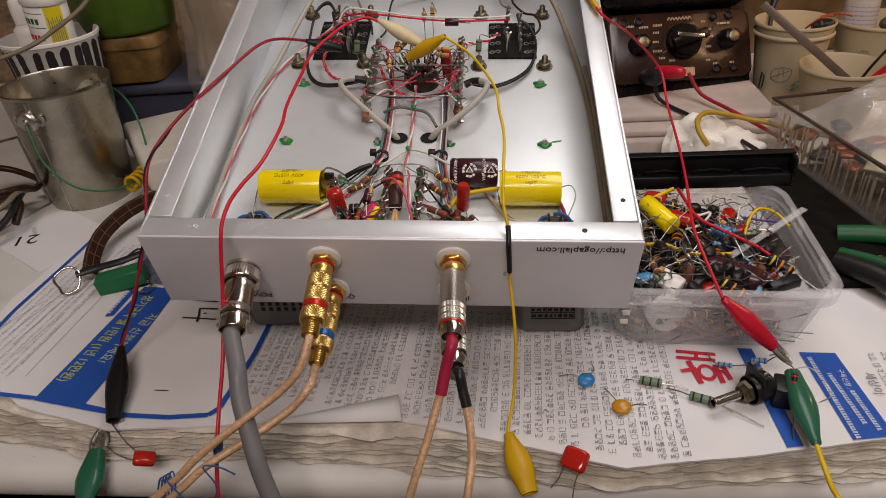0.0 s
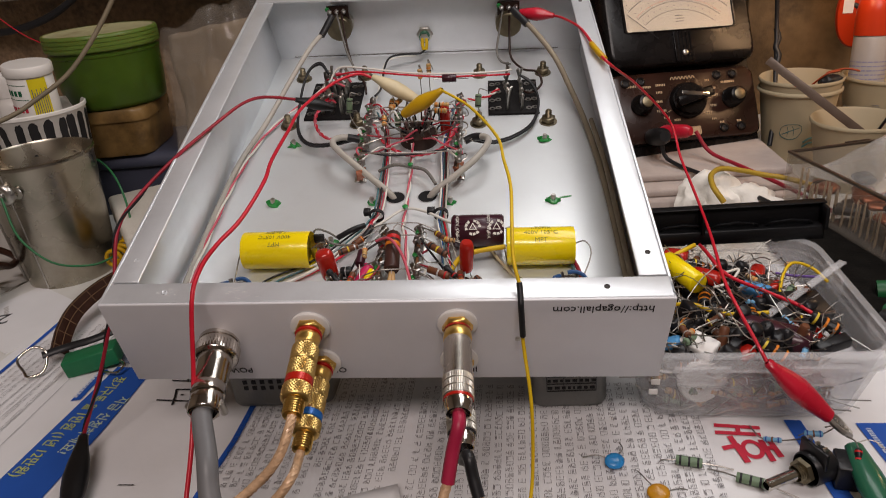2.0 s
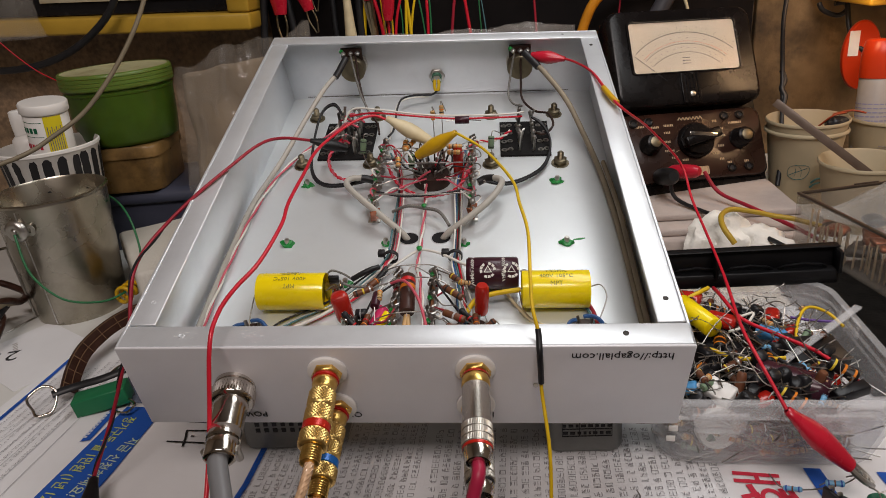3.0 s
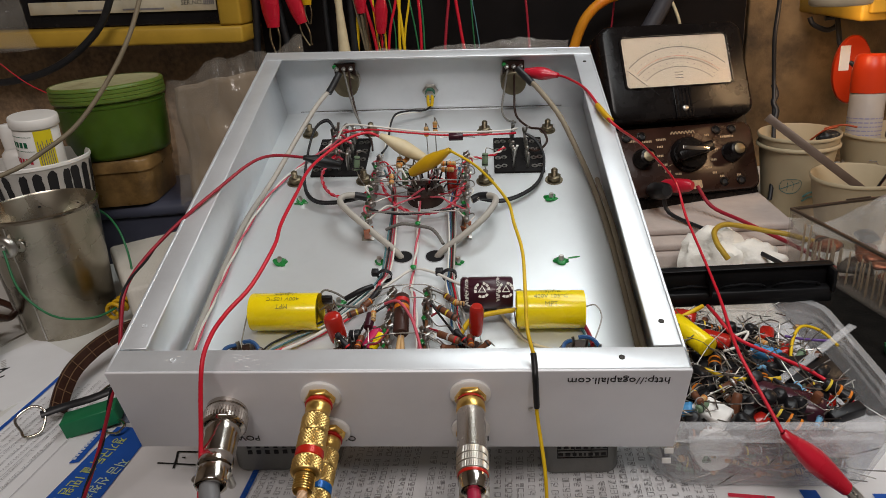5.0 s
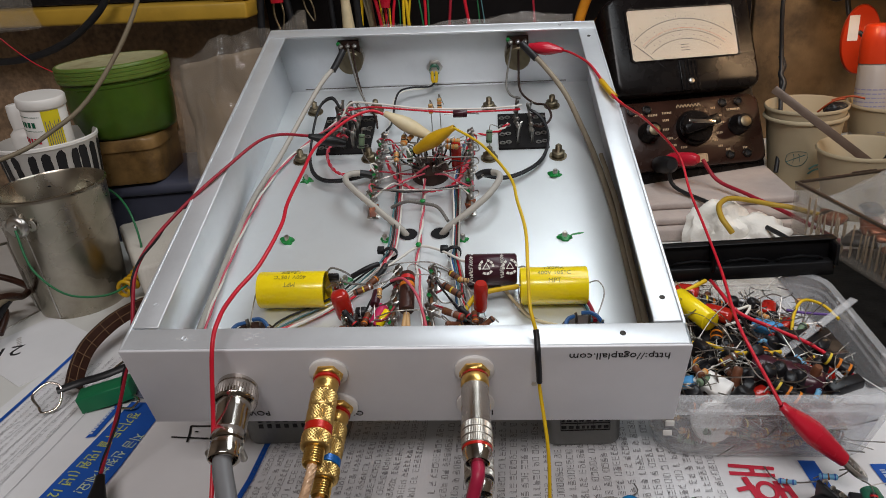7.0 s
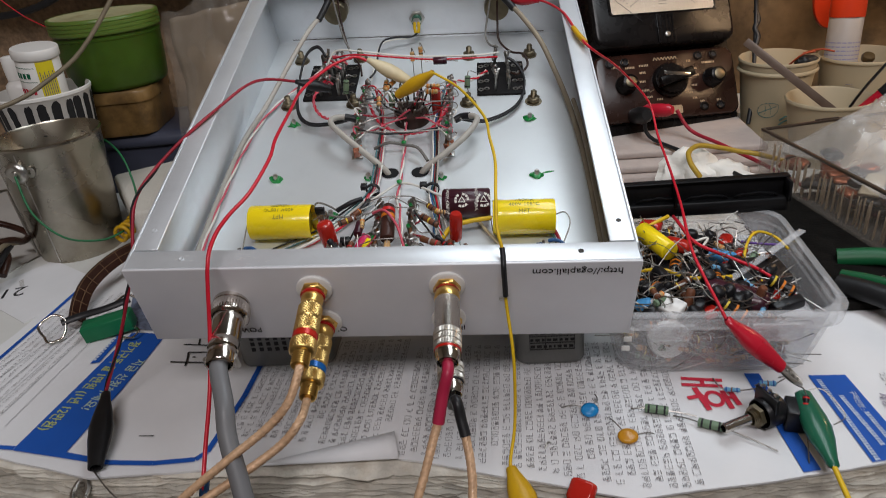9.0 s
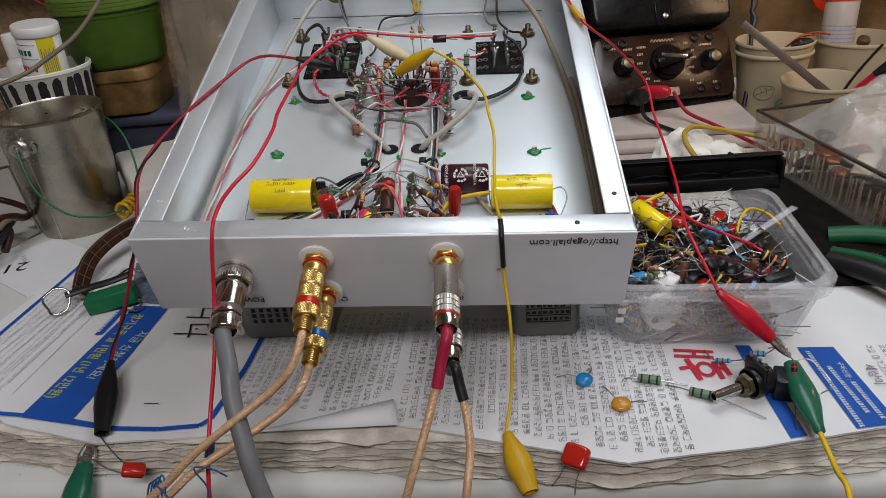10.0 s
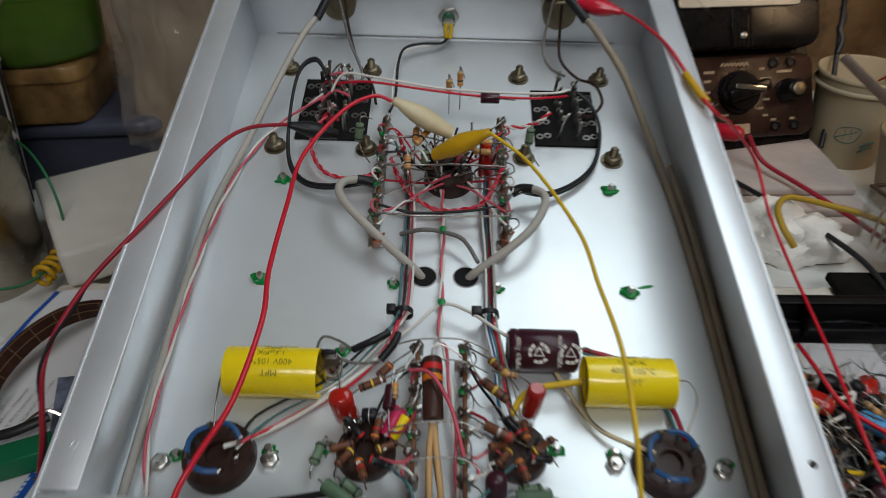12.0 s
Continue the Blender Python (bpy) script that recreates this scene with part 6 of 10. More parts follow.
rnd = random.Random(7)
z = TZ + 0.0002
levels = 8
for i in range(levels):
    h = (0.0138 / levels)
    f = 0.0095 * i / (levels - 1) + rnd.uniform(-0.0015, 0.0020)
    dx = rnd.uniform(-0.006, 0.006)
    out = [(-0.290 + dx, 0.02), (-0.255 + dx, -0.018 + f), (-0.165, -0.036 + f), (-0.06, -0.036 + f + rnd.uniform(-0.003, 0.003)), (0.02, -0.040 + f), (0.112 + dx, -0.0515 + f * 0.6), (0.235, -0.040 + f), (0.42, -0.020 + f), (0.45, 0.10), (0.44, 0.25), (0.10, 0.27), (-0.16, 0.27), (-0.272 + dx, 0.262), (-0.286 + dx, 0.165)]
    pack = thing("newspaper", "folded newspaper with yellowed ragged edges in a stack on the bench", "newspaper", group="stacked newspapers")
    for k in range(3):
        zz = z + k * h / 3
        e = rnd.uniform(-0.0015, 0.0025)
        gap = rnd.choice((0.00016, 0.00024, 0.00034))
        part("paper_sheet", sheet(B(), [(x, y + e) for x, y in out], zz, zz + h / 3 - gap, 0.0050, i * 5 + k), PAPER_EDGE, pack, smooth=False)
    z += h
ZP = -0.0004
page_l = thing("newspaper_page", "printed newspaper page with a blue panel and border, lying on top", "newspaper")
part("page", sheet(B(), [(-0.292, 0.030), (-0.2247, -0.0128), (-0.162, -0.030), (-0.110, -0.027), (-0.059, -0.0225), (0.0012, -0.0202), (0.0005, 0.10), (-0.02, 0.25), (-0.268, 0.255), (-0.2845, 0.1666), (-0.2956, 0.0957)], -0.0019, ZP - 0.0002, 0.001, 31), PAPER, page_l, smooth=False)
page_r = thing("newspaper_page", "printed newspaper page with text columns, a red headline and blue panels", "newspaper")
part("page", sheet(B(), [(0.0, -0.0210), (0.060, -0.037), (0.1152, -0.0518), (0.180, -0.042), (0.2408, -0.0319), (0.36, -0.010), (0.40, 0.20), (0.0015, 0.22)], -0.0016, ZP, 0.0008, 35), PAPER, page_r, smooth=False)
# the turned-up flap between the pages
bm = B()
rows = []
for i in range(15):
    u = i / 14
    a = Vector((-0.076, -0.0262, 0.0008)).lerp(Vector((0.0019, -0.0244, 0.0020)), u)
    b = Vector((-0.074, -0.0255, 0.0010)).lerp(Vector((-0.0018, -0.0081, 0.0056)), u)
    rows.append([bm.verts.new(v) for v in (a, a.lerp(b, 0.5) + Vector((0, 0, 0.0012 * u)), b)])
for p, q in zip(rows, rows[1:]):
    for i in range(2):
        bm.faces.new((p[i], q[i], q[i + 1], p[i + 1]))
fl = part("folded_flap", bm, PAPER, page_l, "turned-up white paper flap")
fl.modifiers.new("thickness", "SOLIDIFY").thickness = 0.0003


def stroke(bm, a, b, w, z=0.0):
    a, b = Vector((*a, z)), Vector((*b, z))
    s = (b - a).normalized().cross(Vector((0, 0, 1))) * w / 2
    bm.faces.new([bm.verts.new(v) for v in (a - s, a + s, b + s, b - s)])


def patch(bm, pts, z=0.0):
    bm.faces.new([bm.verts.new((*p, z)) for p in pts])


Z1, Z2 = 0.0002, 0.0006
bm = B()
patch(bm, [(-0.2015, 0.1060), (-0.1750, 0.1030), (-0.1780, 0.0440), (-0.1840, -0.0110), (-0.1680, -0.0150), (-0.1680, -0.0190), (-0.2170, -0.0085), (-0.2170, -0.0050)], Z1)
part("blue_panel", bm, INK_BLUE, page_l, "blue printed panel")
bm = B()
for a, b in zip(((-0.0950, 0.090), (-0.0970, 0.032), (-0.1030, -0.0140), (-0.1075, -0.0192), (-0.1300, -0.0212), (-0.1550, -0.0198)), ((-0.0970, 0.032), (-0.1030, -0.0140), (-0.1075, -0.0192), (-0.1300, -0.0212), (-0.1550, -0.0198), (-0.1682, -0.0170))):
    bm = B()
    stroke(bm, a, b, 0.0034, Z1)
    part("blue_border", bm, INK_BLUE, page_l)
for a, b in (((-0.2172, -0.0067), (-0.2420, -0.0035)), ((-0.2840, 0.050), (-0.2845, 0.080)), ((-0.2845, 0.080), (-0.2790, 0.145)), ((-0.2790, 0.145), (-0.2740, 0.225)), ((-0.2740, 0.225), (-0.2700, 0.252))):
    bm = B()
    stroke(bm, a, b, 0.0030, Z1)
    part("blue_border", bm, INK_BLUE, page_l)
bm = B()
patch(bm, [(-0.2112, 0.1030), (-0.2062, 0.1030), (-0.2082, 0.0722), (-0.2140, 0.0710)], Z1)
tag_print = part("blue_tag", bm, INK_BLUE, page_l)
bm = B()
for k in range(9):
    stroke(bm, (-0.2108 - 0.00022 * k, 0.1000 - 0.0030 * k), (-0.2110 - 0.00022 * k, 0.0980 - 0.0030 * k), 0.0026, Z2)
tagged(part("tag_bar", bm, mat("pale_tag_print", (0.55, 0.62, 0.75), 0.7), tag_print), kind="stuff")
# ruled lines of the order form
bm = B()
for k in range(6):
    x = -0.2230 - 0.0092 * k
    stroke(bm, (x, 0.150 - 0.012 * k), (x - 0.012, 0.012 + 0.010 * k), 0.0004, Z1)
tagged(part("form_line", bm, mat("pale_grey_ruling", (0.42, 0.43, 0.45), 0.8), page_l), kind="stuff")


bm = B()
patch(bm, [(-0.2300, 0.1700), (-0.1900, 0.1760), (-0.1790, 0.1060), (-0.2080, 0.1120)], Z1)
part("printed_photo", bm, mat("dark_printed_photo", (0.20, 0.24, 0.34), 0.6, 0, 0.7, 120, stain=0.95, stain_scale=70, stain_colour=(0.03, 0.008, 0.015)), page_l, "small dark printed photograph")


def turned(x, y, a, z=Z2):
    return pose(x, y, z, 0, 0, a)


writing("headline", "지금 신청하세요!", 0.0088, turned(-0.1862, 0.0485, -105), mat("pale_green_ink", (0.52, 0.64, 0.42), 0.7), page_l, length=0.050)
writing("headline", "정기구독 월 1만원 (1년 12만원)", 0.0092, turned(-0.2008, 0.0505, -100.5), INK_YELLOW, page_l, length=0.088)
rn = random.Random(91)


def text_lines(x0, x1, pitch, ytop, ybot, cell, lean, parent, seed, slope=0.0):
    """Small print: lines of short strokes that run towards the bench's edge."""
    rn = random.Random(seed)
    bm = B()
    x = x0
    while x < x1:
        y = ytop(x) - rn.uniform(0, 0.001)
        yb = ybot(x) + (rn.uniform(0, 0.02) if rn.random() < 0.12 else 0)
        while y > yb:
            cx, w, h, lw = x + lean * (y - ytop(x)), cell * 0.92, cell * 0.84, cell * 0.068

            def line(u0, v0, u1, v1):
                """A stroke of one block: u runs along the line of print, v towards its top."""
                stroke(bm, (cx + (v0 - 0.5) * w, y - u0 * h), (cx + (v1 - 0.5) * w, y - u1 * h), lw, Z1)

            tall = rn.random() < 0.6
            base = 0.45 if rn.random() < 0.55 else 0.0
            right, top = (0.58 if tall else 0.92), 0.98
            low = base + (0.06 if tall else 0.26)
            kind = rn.randint(0, 3)
            line(0.08, top, right, top)
            if kind in (0, 2):
                line(right, top, right, low)
            if kind in (1, 2):
                line(0.08, top, 0.08, low)
                line(0.08, low, right, low)
            if kind == 3:
                line(0.08, (top + low) / 2, right, (top + low) / 2)
                line(0.08, low, right, low)
            if tall:
                line(0.82, 1.0, 0.82, base)
                if rn.random() < 0.6:
                    line(0.82, base * 0.5 + 0.5, rn.choice((0.98, 0.66)), base * 0.5 + 0.5)
            else:
                line(0.0, base + 0.10, 1.0, base + 0.10)
                line(0.5, base + 0.10, 0.5, base + rn.choice((0.24, 0.0)))
            if base:
                line(0.2, 0.34, 0.85, 0.34)
                line(rn.choice((0.2, 0.85)), 0.34, rn.choice((0.2, 0.85)), 0.02)
                if rn.random() < 0.6:
                    line(0.2, 0.02, 0.85, 0.02)
            y -= cell * (1.45 if rn.random() < 0.24 else 0.97)
        x += pitch
    tagged(part("small_print", bm, PRINT_INK, parent, "rows of small grey print", smooth=False), kind="stuff")


text_lines(0.005, 0.150, 0.0060, lambda x: 0.075 - 0.02 * x, lambda x: -0.016 - 0.22 * x if x < 0.115 else -0.044, 0.0040, 0.03, page_r, 2)
text_lines(-0.094, -0.004, 0.0056, lambda x: 0.085, lambda x: 0.000 - 0.16 * (x + 0.09), 0.0037, 0.04, page_l, 3)
text_lines(-0.279, -0.226, 0.0060, lambda x: 0.140 + 0.6 * (x + 0.279), lambda x: 0.030 - 0.4 * (x + 0.279), 0.0022, 0.10, page_l, 4)
text_lines(0.262, 0.300, 0.0075, lambda x: 0.034, lambda x: -0.012, 0.0040, 0.05, page_r, 6)
bm = B()
for k, (p, q) in enumerate((((-0.1570, 0.0890), (-0.1400, 0.0868)), ((-0.1495, 0.1000), (-0.1410, 0.0990)), ((-0.1490, 0.1000), (-0.1462, 0.0880)), ((-0.1500, 0.0792), (-0.1370, 0.0785)), ((-0.1500, 0.0795), (-0.1478, 0.0720)), ((-0.1478, 0.0720), (-0.1462, 0.0640)), ((-0.1582, 0.0692), (-0.1340, 0.0668)), ((-0.1450, 0.0735), (-0.1428, 0.0733)))):
    stroke(bm, p, q, 0.0013, Z1 + 0.00005 * k)
stroke(bm, (-0.1475, 0.0002), (-0.1388, 0.0), 0.0007, Z1)
tagged(part("ink_mark", bm, INK_BLACK, page_l, "large black printed strokes"), kind="stuff")
bm = B()
for k, (p, q, w) in enumerate((((0.1557, 0.0343), (0.1773, 0.0312), 0.0026), ((0.1548, 0.0288), (0.1761, 0.0262), 0.0026), ((0.1665, 0.0330), (0.1660, 0.0275), 0.0022), ((0.1552, 0.0170), (0.1640, 0.0190), 0.0028), ((0.1608, 0.0256), (0.1640, 0.0068), 0.0030),
                ((0.1746, 0.0222), (0.1757, 0.0072), 0.0028), ((0.1782, 0.0240), (0.1803, 0.0098), 0.0028), ((0.1755, 0.0165), (0.1795, 0.0160), 0.0024))):
    stroke(bm, p, q, w, Z1 + 0.00005 * k)
n = 24
for i in range(n):
    a, b = 2 * math.pi * i / n, 2 * math.pi * (i + 1) / n
    patch(bm, [(0.1690 + 0.0052 * k * math.cos(v), 0.0160 + 0.0068 * k * math.sin(v)) for k, v in ((0.62, a), (1, a), (1, b), (0.62, b))], Z1)
part("red_headline", bm, INK_RED, page_r, "large red headline characters")
bm = B()
patch(bm, [(0.1908, 0.0368), (0.1988, 0.0362), (0.2025, -0.0370), (0.1942, -0.0382)], Z1)
part("blue_band", bm, INK_BLUE, page_r)
bm = B()
patch(bm, [(0.2240, 0.0330), (0.2434, 0.0324), (0.2480, -0.0300), (0.2272, -0.0328)], Z1)
part("blue_panel", bm, INK_BLUE, page_r, "blue printed panel with pale text bars")
bm = B()
rn = random.Random(14)
for (x0, y0), (x1, y1) in (((0.2278, 0.0285), (0.2300, -0.0315)), ((0.2335, 0.0150), (0.2370, -0.0225)), ((0.2402, 0.0015), (0.2422, -0.0255))):
    y = y0
    while y > y1:
        l = rn.uniform(0.0007, 0.0014)
        x = x0 + (x1 - x0) * (y - y0) / (y1 - y0)
        stroke(bm, (x, y), (x, y - l), 0.0024, Z2)
        if rn.random() < 0.6:
            stroke(bm, (x - 0.0008, y - l), (x - 0.0008, y - l - 0.0005), 0.0007, Z2)
        y -= l + 0.00065
tagged(part("text_bar", bm, mat("pale_blue_print", (0.50, 0.58, 0.72), 0.7), page_r, "pale blue text bars"), kind="stuff")
writing("headline", "세상이", 0.0062, turned(0.2532, 0.0070, -96), mat("violet_grey_ink", (0.30, 0.26, 0.34), 0.8), page_r, length=0.0165)
writing("headline", "구독신청 :", 0.0036, turned(0.2398, 0.0105, -93), mat("pale_print", (0.62, 0.68, 0.78), 0.7), page_r, length=0.0150)

# ---- transformer cans that carry the chassis ----
CAN = mat("grey_hammered_can", (0.23, 0.23, 0.22), 0.42, 0.45, 0.2, 60, 0.25, 500, stain=0.3, stain_scale=30)


def can(x0, x1, y0, y1, zt, label, plate):
    t = thing("transformer_can", label, "transformer", pose((x0 + x1) / 2, (y0 + y1) / 2, 0.0004), "transformer cans")
    w, d = x1 - x0, y1 - y0
    part("can_body", loft(B(), [[(x * s, y * s, z) for x, y in round_rect(w, d, 0.007)] for z, s in ((0, 0.97), (0.0015, 0.995), (0.003, 1.0), (zt, 1.0))]), CAN, t)
    if plate:
        bm = B()
        rn = random.Random(6)
        for k in range(5):
            zz = 0.0105 + 0.0046 * k
            box(bm, (-0.012, -d / 2 - 0.0004, zz), (0.014, -d / 2 - 0.0001, zz + 0.00035))
            x = -0.0115
            while x < 0.012:
                l = rn.uniform(0.001, 0.003)
                box(bm, (x, -d / 2 - 0.0004, zz + 0.0014), (x + l, -d / 2 - 0.0001, zz + 0.0030))
                x += l + 0.0012
        for x in (-0.012, -0.003, 0.0055, 0.014):
            box(bm, (x, -d / 2 - 0.0004, 0.0105), (x + 0.0003, -d / 2 - 0.0001, 0.029))
        tagged(part("print_bar", bm, INK_BLACK, t), kind="stuff")
    else:
        bm = B()
        for k in range(9):
            for j in range(4):
                box(bm, (-0.020 + 0.005 * k, -d / 2 - 0.0004, 0.012 + 0.004 * j), (-0.0175 + 0.005 * k, -d / 2 - 0.0001, 0.0145 + 0.004 * j))
        tagged(part("print_bar", bm, INK_BLACK, t), kind="stuff")
    return t


can(0.0640, 0.1050, 0.0520, 0.110, 0.046, "grey steel transformer can with a printed table under the chassis", True)
can(-0.1080, -0.0480, 0.0600, 0.115, 0.046, "dark grey transformer can with dense print under the chassis", False)
for s in (-1, 1):
    t = thing("transformer_can", "tall dark transformer can under the rear of the chassis", "transformer", pose(s * 0.066, 0.262, 0), "transformer cans")
    part("can_body", loft(B(), [[(x, y, zz) for x, y in round_rect(0.060, 0.060, 0.006)] for zz in (0.0, 0.108)]), CAN, t)

# ---- plugs on the front panel ----
RED_RING = mat("red_ring", (0.55, 0.02, 0.01), 0.3, 0.2)
BLUE_RING = mat("blue_ring", (0.01, 0.16, 0.55), 0.3, 0.2)


def knurl(bm, r, z0, z1, n, m, h=0.0004, twist_deg=0.0):
    """Raised straight or slanted ridges round a barrel."""
    for k in range(n):
        a = 2 * math.pi * k / n
        b = a + radians(twist_deg)
        w = math.pi / n * 0.55
        v = [bm.verts.new(m @ Vector((rr * math.cos(aa), rr * math.sin(aa), zz))) for aa, rr, zz in ((a - w, r, z0), (a, r + h, z0), (a + w, r, z0), (b - w, r, z1), (b, r + h, z1), (b + w, r, z1))]
        bm.faces.new((v[0], v[1], v[4], v[3]))
        bm.faces.new((v[1], v[2], v[5], v[4]))


def plug_axis(x, z, drop=0.0, side=0.0):
    p = CH @ Vector((x, 0, z))
    q = CH @ Vector((x + side, -1, z - drop))
    return axis(p, q)


def jack_seat(m):
    t = thing("phono_socket", "gold plated phono socket with a white washer on the front panel", "socket", m, "phono sockets")
    part("washer", lathe(B(), [(0.0088, 0.0), (0.0088, 0.0014), (0.0080, 0.0020), (0.005, 0.0020), (0.005, 0.0)], 32, cap=False), WHITE_PLASTIC, t)
    part("nut", lathe(B(), [(0.0068, 0.0020), (0.0068, 0.0042), (0.0060, 0.0048), (0.0045, 0.0048)], 6, cap=True), GOLD, t)
    part("socket_barrel", lathe(B(), [(0.0043, 0.0040), (0.0043, 0.0085), (0, 0.0085)], 20, cap=False), GOLD, t)


def diamonds(bm, r, z0, z1, n, rows, h):
    """A diamond knurl: staggered small pyramids round a barrel."""
    dz, w = (z1 - z0) / rows / 2, math.pi / n
    for j in range(2 * rows - 1):
        zc = z0 + dz * (j + 1)
        for k in range(n):
            a = 2 * math.pi * k / n + (j % 2) * w
            v = [bm.verts.new((rr * math.cos(aa), rr * math.sin(aa), zz)) for aa, rr, zz in ((a - w, r, zc), (a, r, zc + dz), (a + w, r, zc), (a, r, zc - dz), (a, r + h, zc))]
            for i in range(4):
                bm.faces.new((v[i], v[(i + 1) % 4], v[4]))


def gold_plug(m, ring, label):
    t = thing("phono_plug", label, "plug", m @ Matrix.Diagonal((0.93, 0.93, 1.02, 1)), "phono plugs")
    part("red_insulator", lathe(B(), [(0.0056, 0.0048), (0.0064, 0.0052), (0.0064, 0.0062), (0.0058, 0.0066)], 28, cap=False), RED_RING, t)
    part("collar", lathe(B(), [(0.0054, 0.0060), (0.0059, 0.0066), (0.0058, 0.0092), (0.0054, 0.0098), (0.0055, 0.0120), (0.0058, 0.0125)], 32, cap=False), GOLD, t)
    for z0 in (0.0125, 0.0208):
        bm = lathe(B(), [(0.0056, z0), (0.0061, z0 + 0.0004), (0.0061, z0 + 0.0074), (0.0056, z0 + 0.0080)], 32, cap=False)
        diamonds(bm, 0.0061, z0 + 0.0004, z0 + 0.0074, 26, 5, 0.00035)
        tagged(part("knurled_barrel", bm, GOLD_MATT, t), kind="stuff")
    part("colour_ring", lathe(B(), [(0.0058, 0.0288), (0.0063, 0.0291), (0.0063, 0.0322), (0.0058, 0.0325)], 32, cap=False), ring, t)
    bm = lathe(B(), [(0.0058, 0.0325), (0.0065, 0.0330), (0.0065, 0.0388), (0.0058, 0.0394), (0.0046, 0.0397)], 32, cap=False)
    diamonds(bm, 0.0065, 0.0331, 0.0387, 28, 4, 0.00035)
    tagged(part("rear_nut", bm, GOLD_MATT, t), kind="stuff")
    bm = B()
    for k in range(6):
        z = 0.0396 + 0.0011 * k
        lathe(bm, [(0.0040, z), (0.0046, z + 0.0004), (0.0040, z + 0.0010)], 20, cap=False)
    tagged(part("threaded_tail", bm, GOLD, t), kind="stuff")
    part("tail_cap", lathe(B(), [(0.0041, 0.0396), (0.0041, 0.0465), (0.0025, 0.0470), (0, 0.0470)], 20, cap=False), GOLD, t)


SATIN_NICKEL = mat("satin_nickel", (0.66, 0.61, 0.55), 0.27, 1.0, 0.1, 80, rough_var=0.05)
KNURLED_NICKEL = mat("knurled_nickel", (0.62, 0.58, 0.52), 0.42, 1.0, 0.1, 80, rough_var=0.05)


def silver_plug(m, ring, label):
    t = thing("phono_plug", label, "plug", m, "phono plugs")
    part("front_collar", lathe(B(), [(0.0056, 0.0060), (0.0060, 0.0066), (0.0062, 0.0100), (0.0058, 0.0110)], 28, cap=False), GOLD, t, "gold plated collar")
    part("red_insulator", lathe(B(), [(0.0056, 0.0048), (0.0060, 0.0052), (0.0060, 0.0060)], 28, cap=False), RED_RING, t)
    part("barrel", lathe(B(), [(0.0058, 0.0110), (0.0060, 0.0115), (0.0060, 0.0300), (0.0062, 0.0304)], 40, cap=False), SATIN_NICKEL, t)
    for k in range(3):
        z = 0.0304 + 0.0034 * k
        bm = lathe(B(), [(0.0060, z), (0.0063, z + 0.0002), (0.0063, z + 0.0030), (0.0060, z + 0.0032), (0.0060, z + 0.0034)], 60, cap=False)
        knurl(bm, 0.00628, z + 0.0003, z + 0.0029, 60, Matrix.Identity(4), 0.00014)
        part("knurled_band", bm, KNURLED_NICKEL, t, smooth=False)
    part("colour_ring", lathe(B(), [(0.0058, 0.0404), (0.0061, 0.0406), (0.0061, 0.0418), (0.0058, 0.0420)], 28, cap=False), ring, t)
    part("tail", lathe(B(), [(0.0060, 0.0420), (0.0060, 0.0440), (0.0048, 0.0475), (0.0040, 0.0478), (0, 0.0478)], 28, cap=False), CHROME, t)


axes = {"g1": plug_axis(-0.0324, -0.0144, 0.0, 0.02), "g2": plug_axis(-0.0312, -0.0388, 0.0, -0.03), "s1": plug_axis(0.0328, -0.0134, 0.0, 0.03), "s2": plug_axis(0.0325, -0.0378, 0.0, 0.05)}
for a in axes.values():
    jack_seat(a)
gold_plug(axes["g1"], RED_RING, "gold knurled phono plug with a red ring")
gold_plug(axes["g2"], BLUE_RING, "gold knurled phono plug with a blue ring")
silver_plug(axes["s1"], RED_RING, "polished nickel phono plug with a gold collar and red ring")
silver_plug(axes["s2"], BLACK_PVC, "polished nickel phono plug with a black ring")


def power_plug():
    m = plug_axis(-0.0765, -0.0245, 0.0, 0.10)
    t = thing("power_plug", "nickel plated round power plug with a knurled ring", "plug", m)
    part("socket_flange", lathe(B(), [(0.0092, 0), (0.0092, 0.0020), (0.0084, 0.0026), (0, 0.0026)], 32, cap=False), CHROME, t)
    bm = lathe(B(), [(0.0080, 0.0026), (0.0094, 0.0032), (0.0096, 0.0040), (0.0096, 0.0098), (0.0090, 0.0106), (0.0074, 0.0110)], 36, cap=False)
    knurl(bm, 0.0096, 0.0042, 0.0096, 44, Matrix.Identity(4), 0.0004)
    tagged(part("knurled_ring", bm, CHROME, t), kind="stuff")
    part("barrel", lathe(B(), [(0.0076, 0.0110), (0.0076, 0.0150), (0.0073, 0.0154), (0.0073, 0.0250), (0.0071, 0.0253), (0.0071, 0.0258), (0.0073, 0.0261), (0.0073, 0.0300), (0.0064, 0.0306)], 36, cap=False), CHROME, t)
    part("cable_clamp", lathe(B(), [(0.0066, 0.0303), (0.0068, 0.0308), (0.0068, 0.0385), (0.0062, 0.0392), (0.0050, 0.0394)], 28, cap=False, sx=1.02, sy=0.92), CHROME, t)
    for s in (-1, 1):
        c = Vector((s * 0.0066, -0.0020, 0.0352))
        part("clamp_screw", lathe(B(), [(0.0017, -0.003), (0.0017, 0.0040), (0.0013, 0.0046), (0, 0.0046)], 14, axis(c, c + Vector((0, -1, 0)))), STEEL, t)
    return m


mp = power_plug()
BEIGE = mat("copper_clear_cable", (0.66, 0.42, 0.25), 0.42, 0.15, 0.3, 500, coat=0.15)


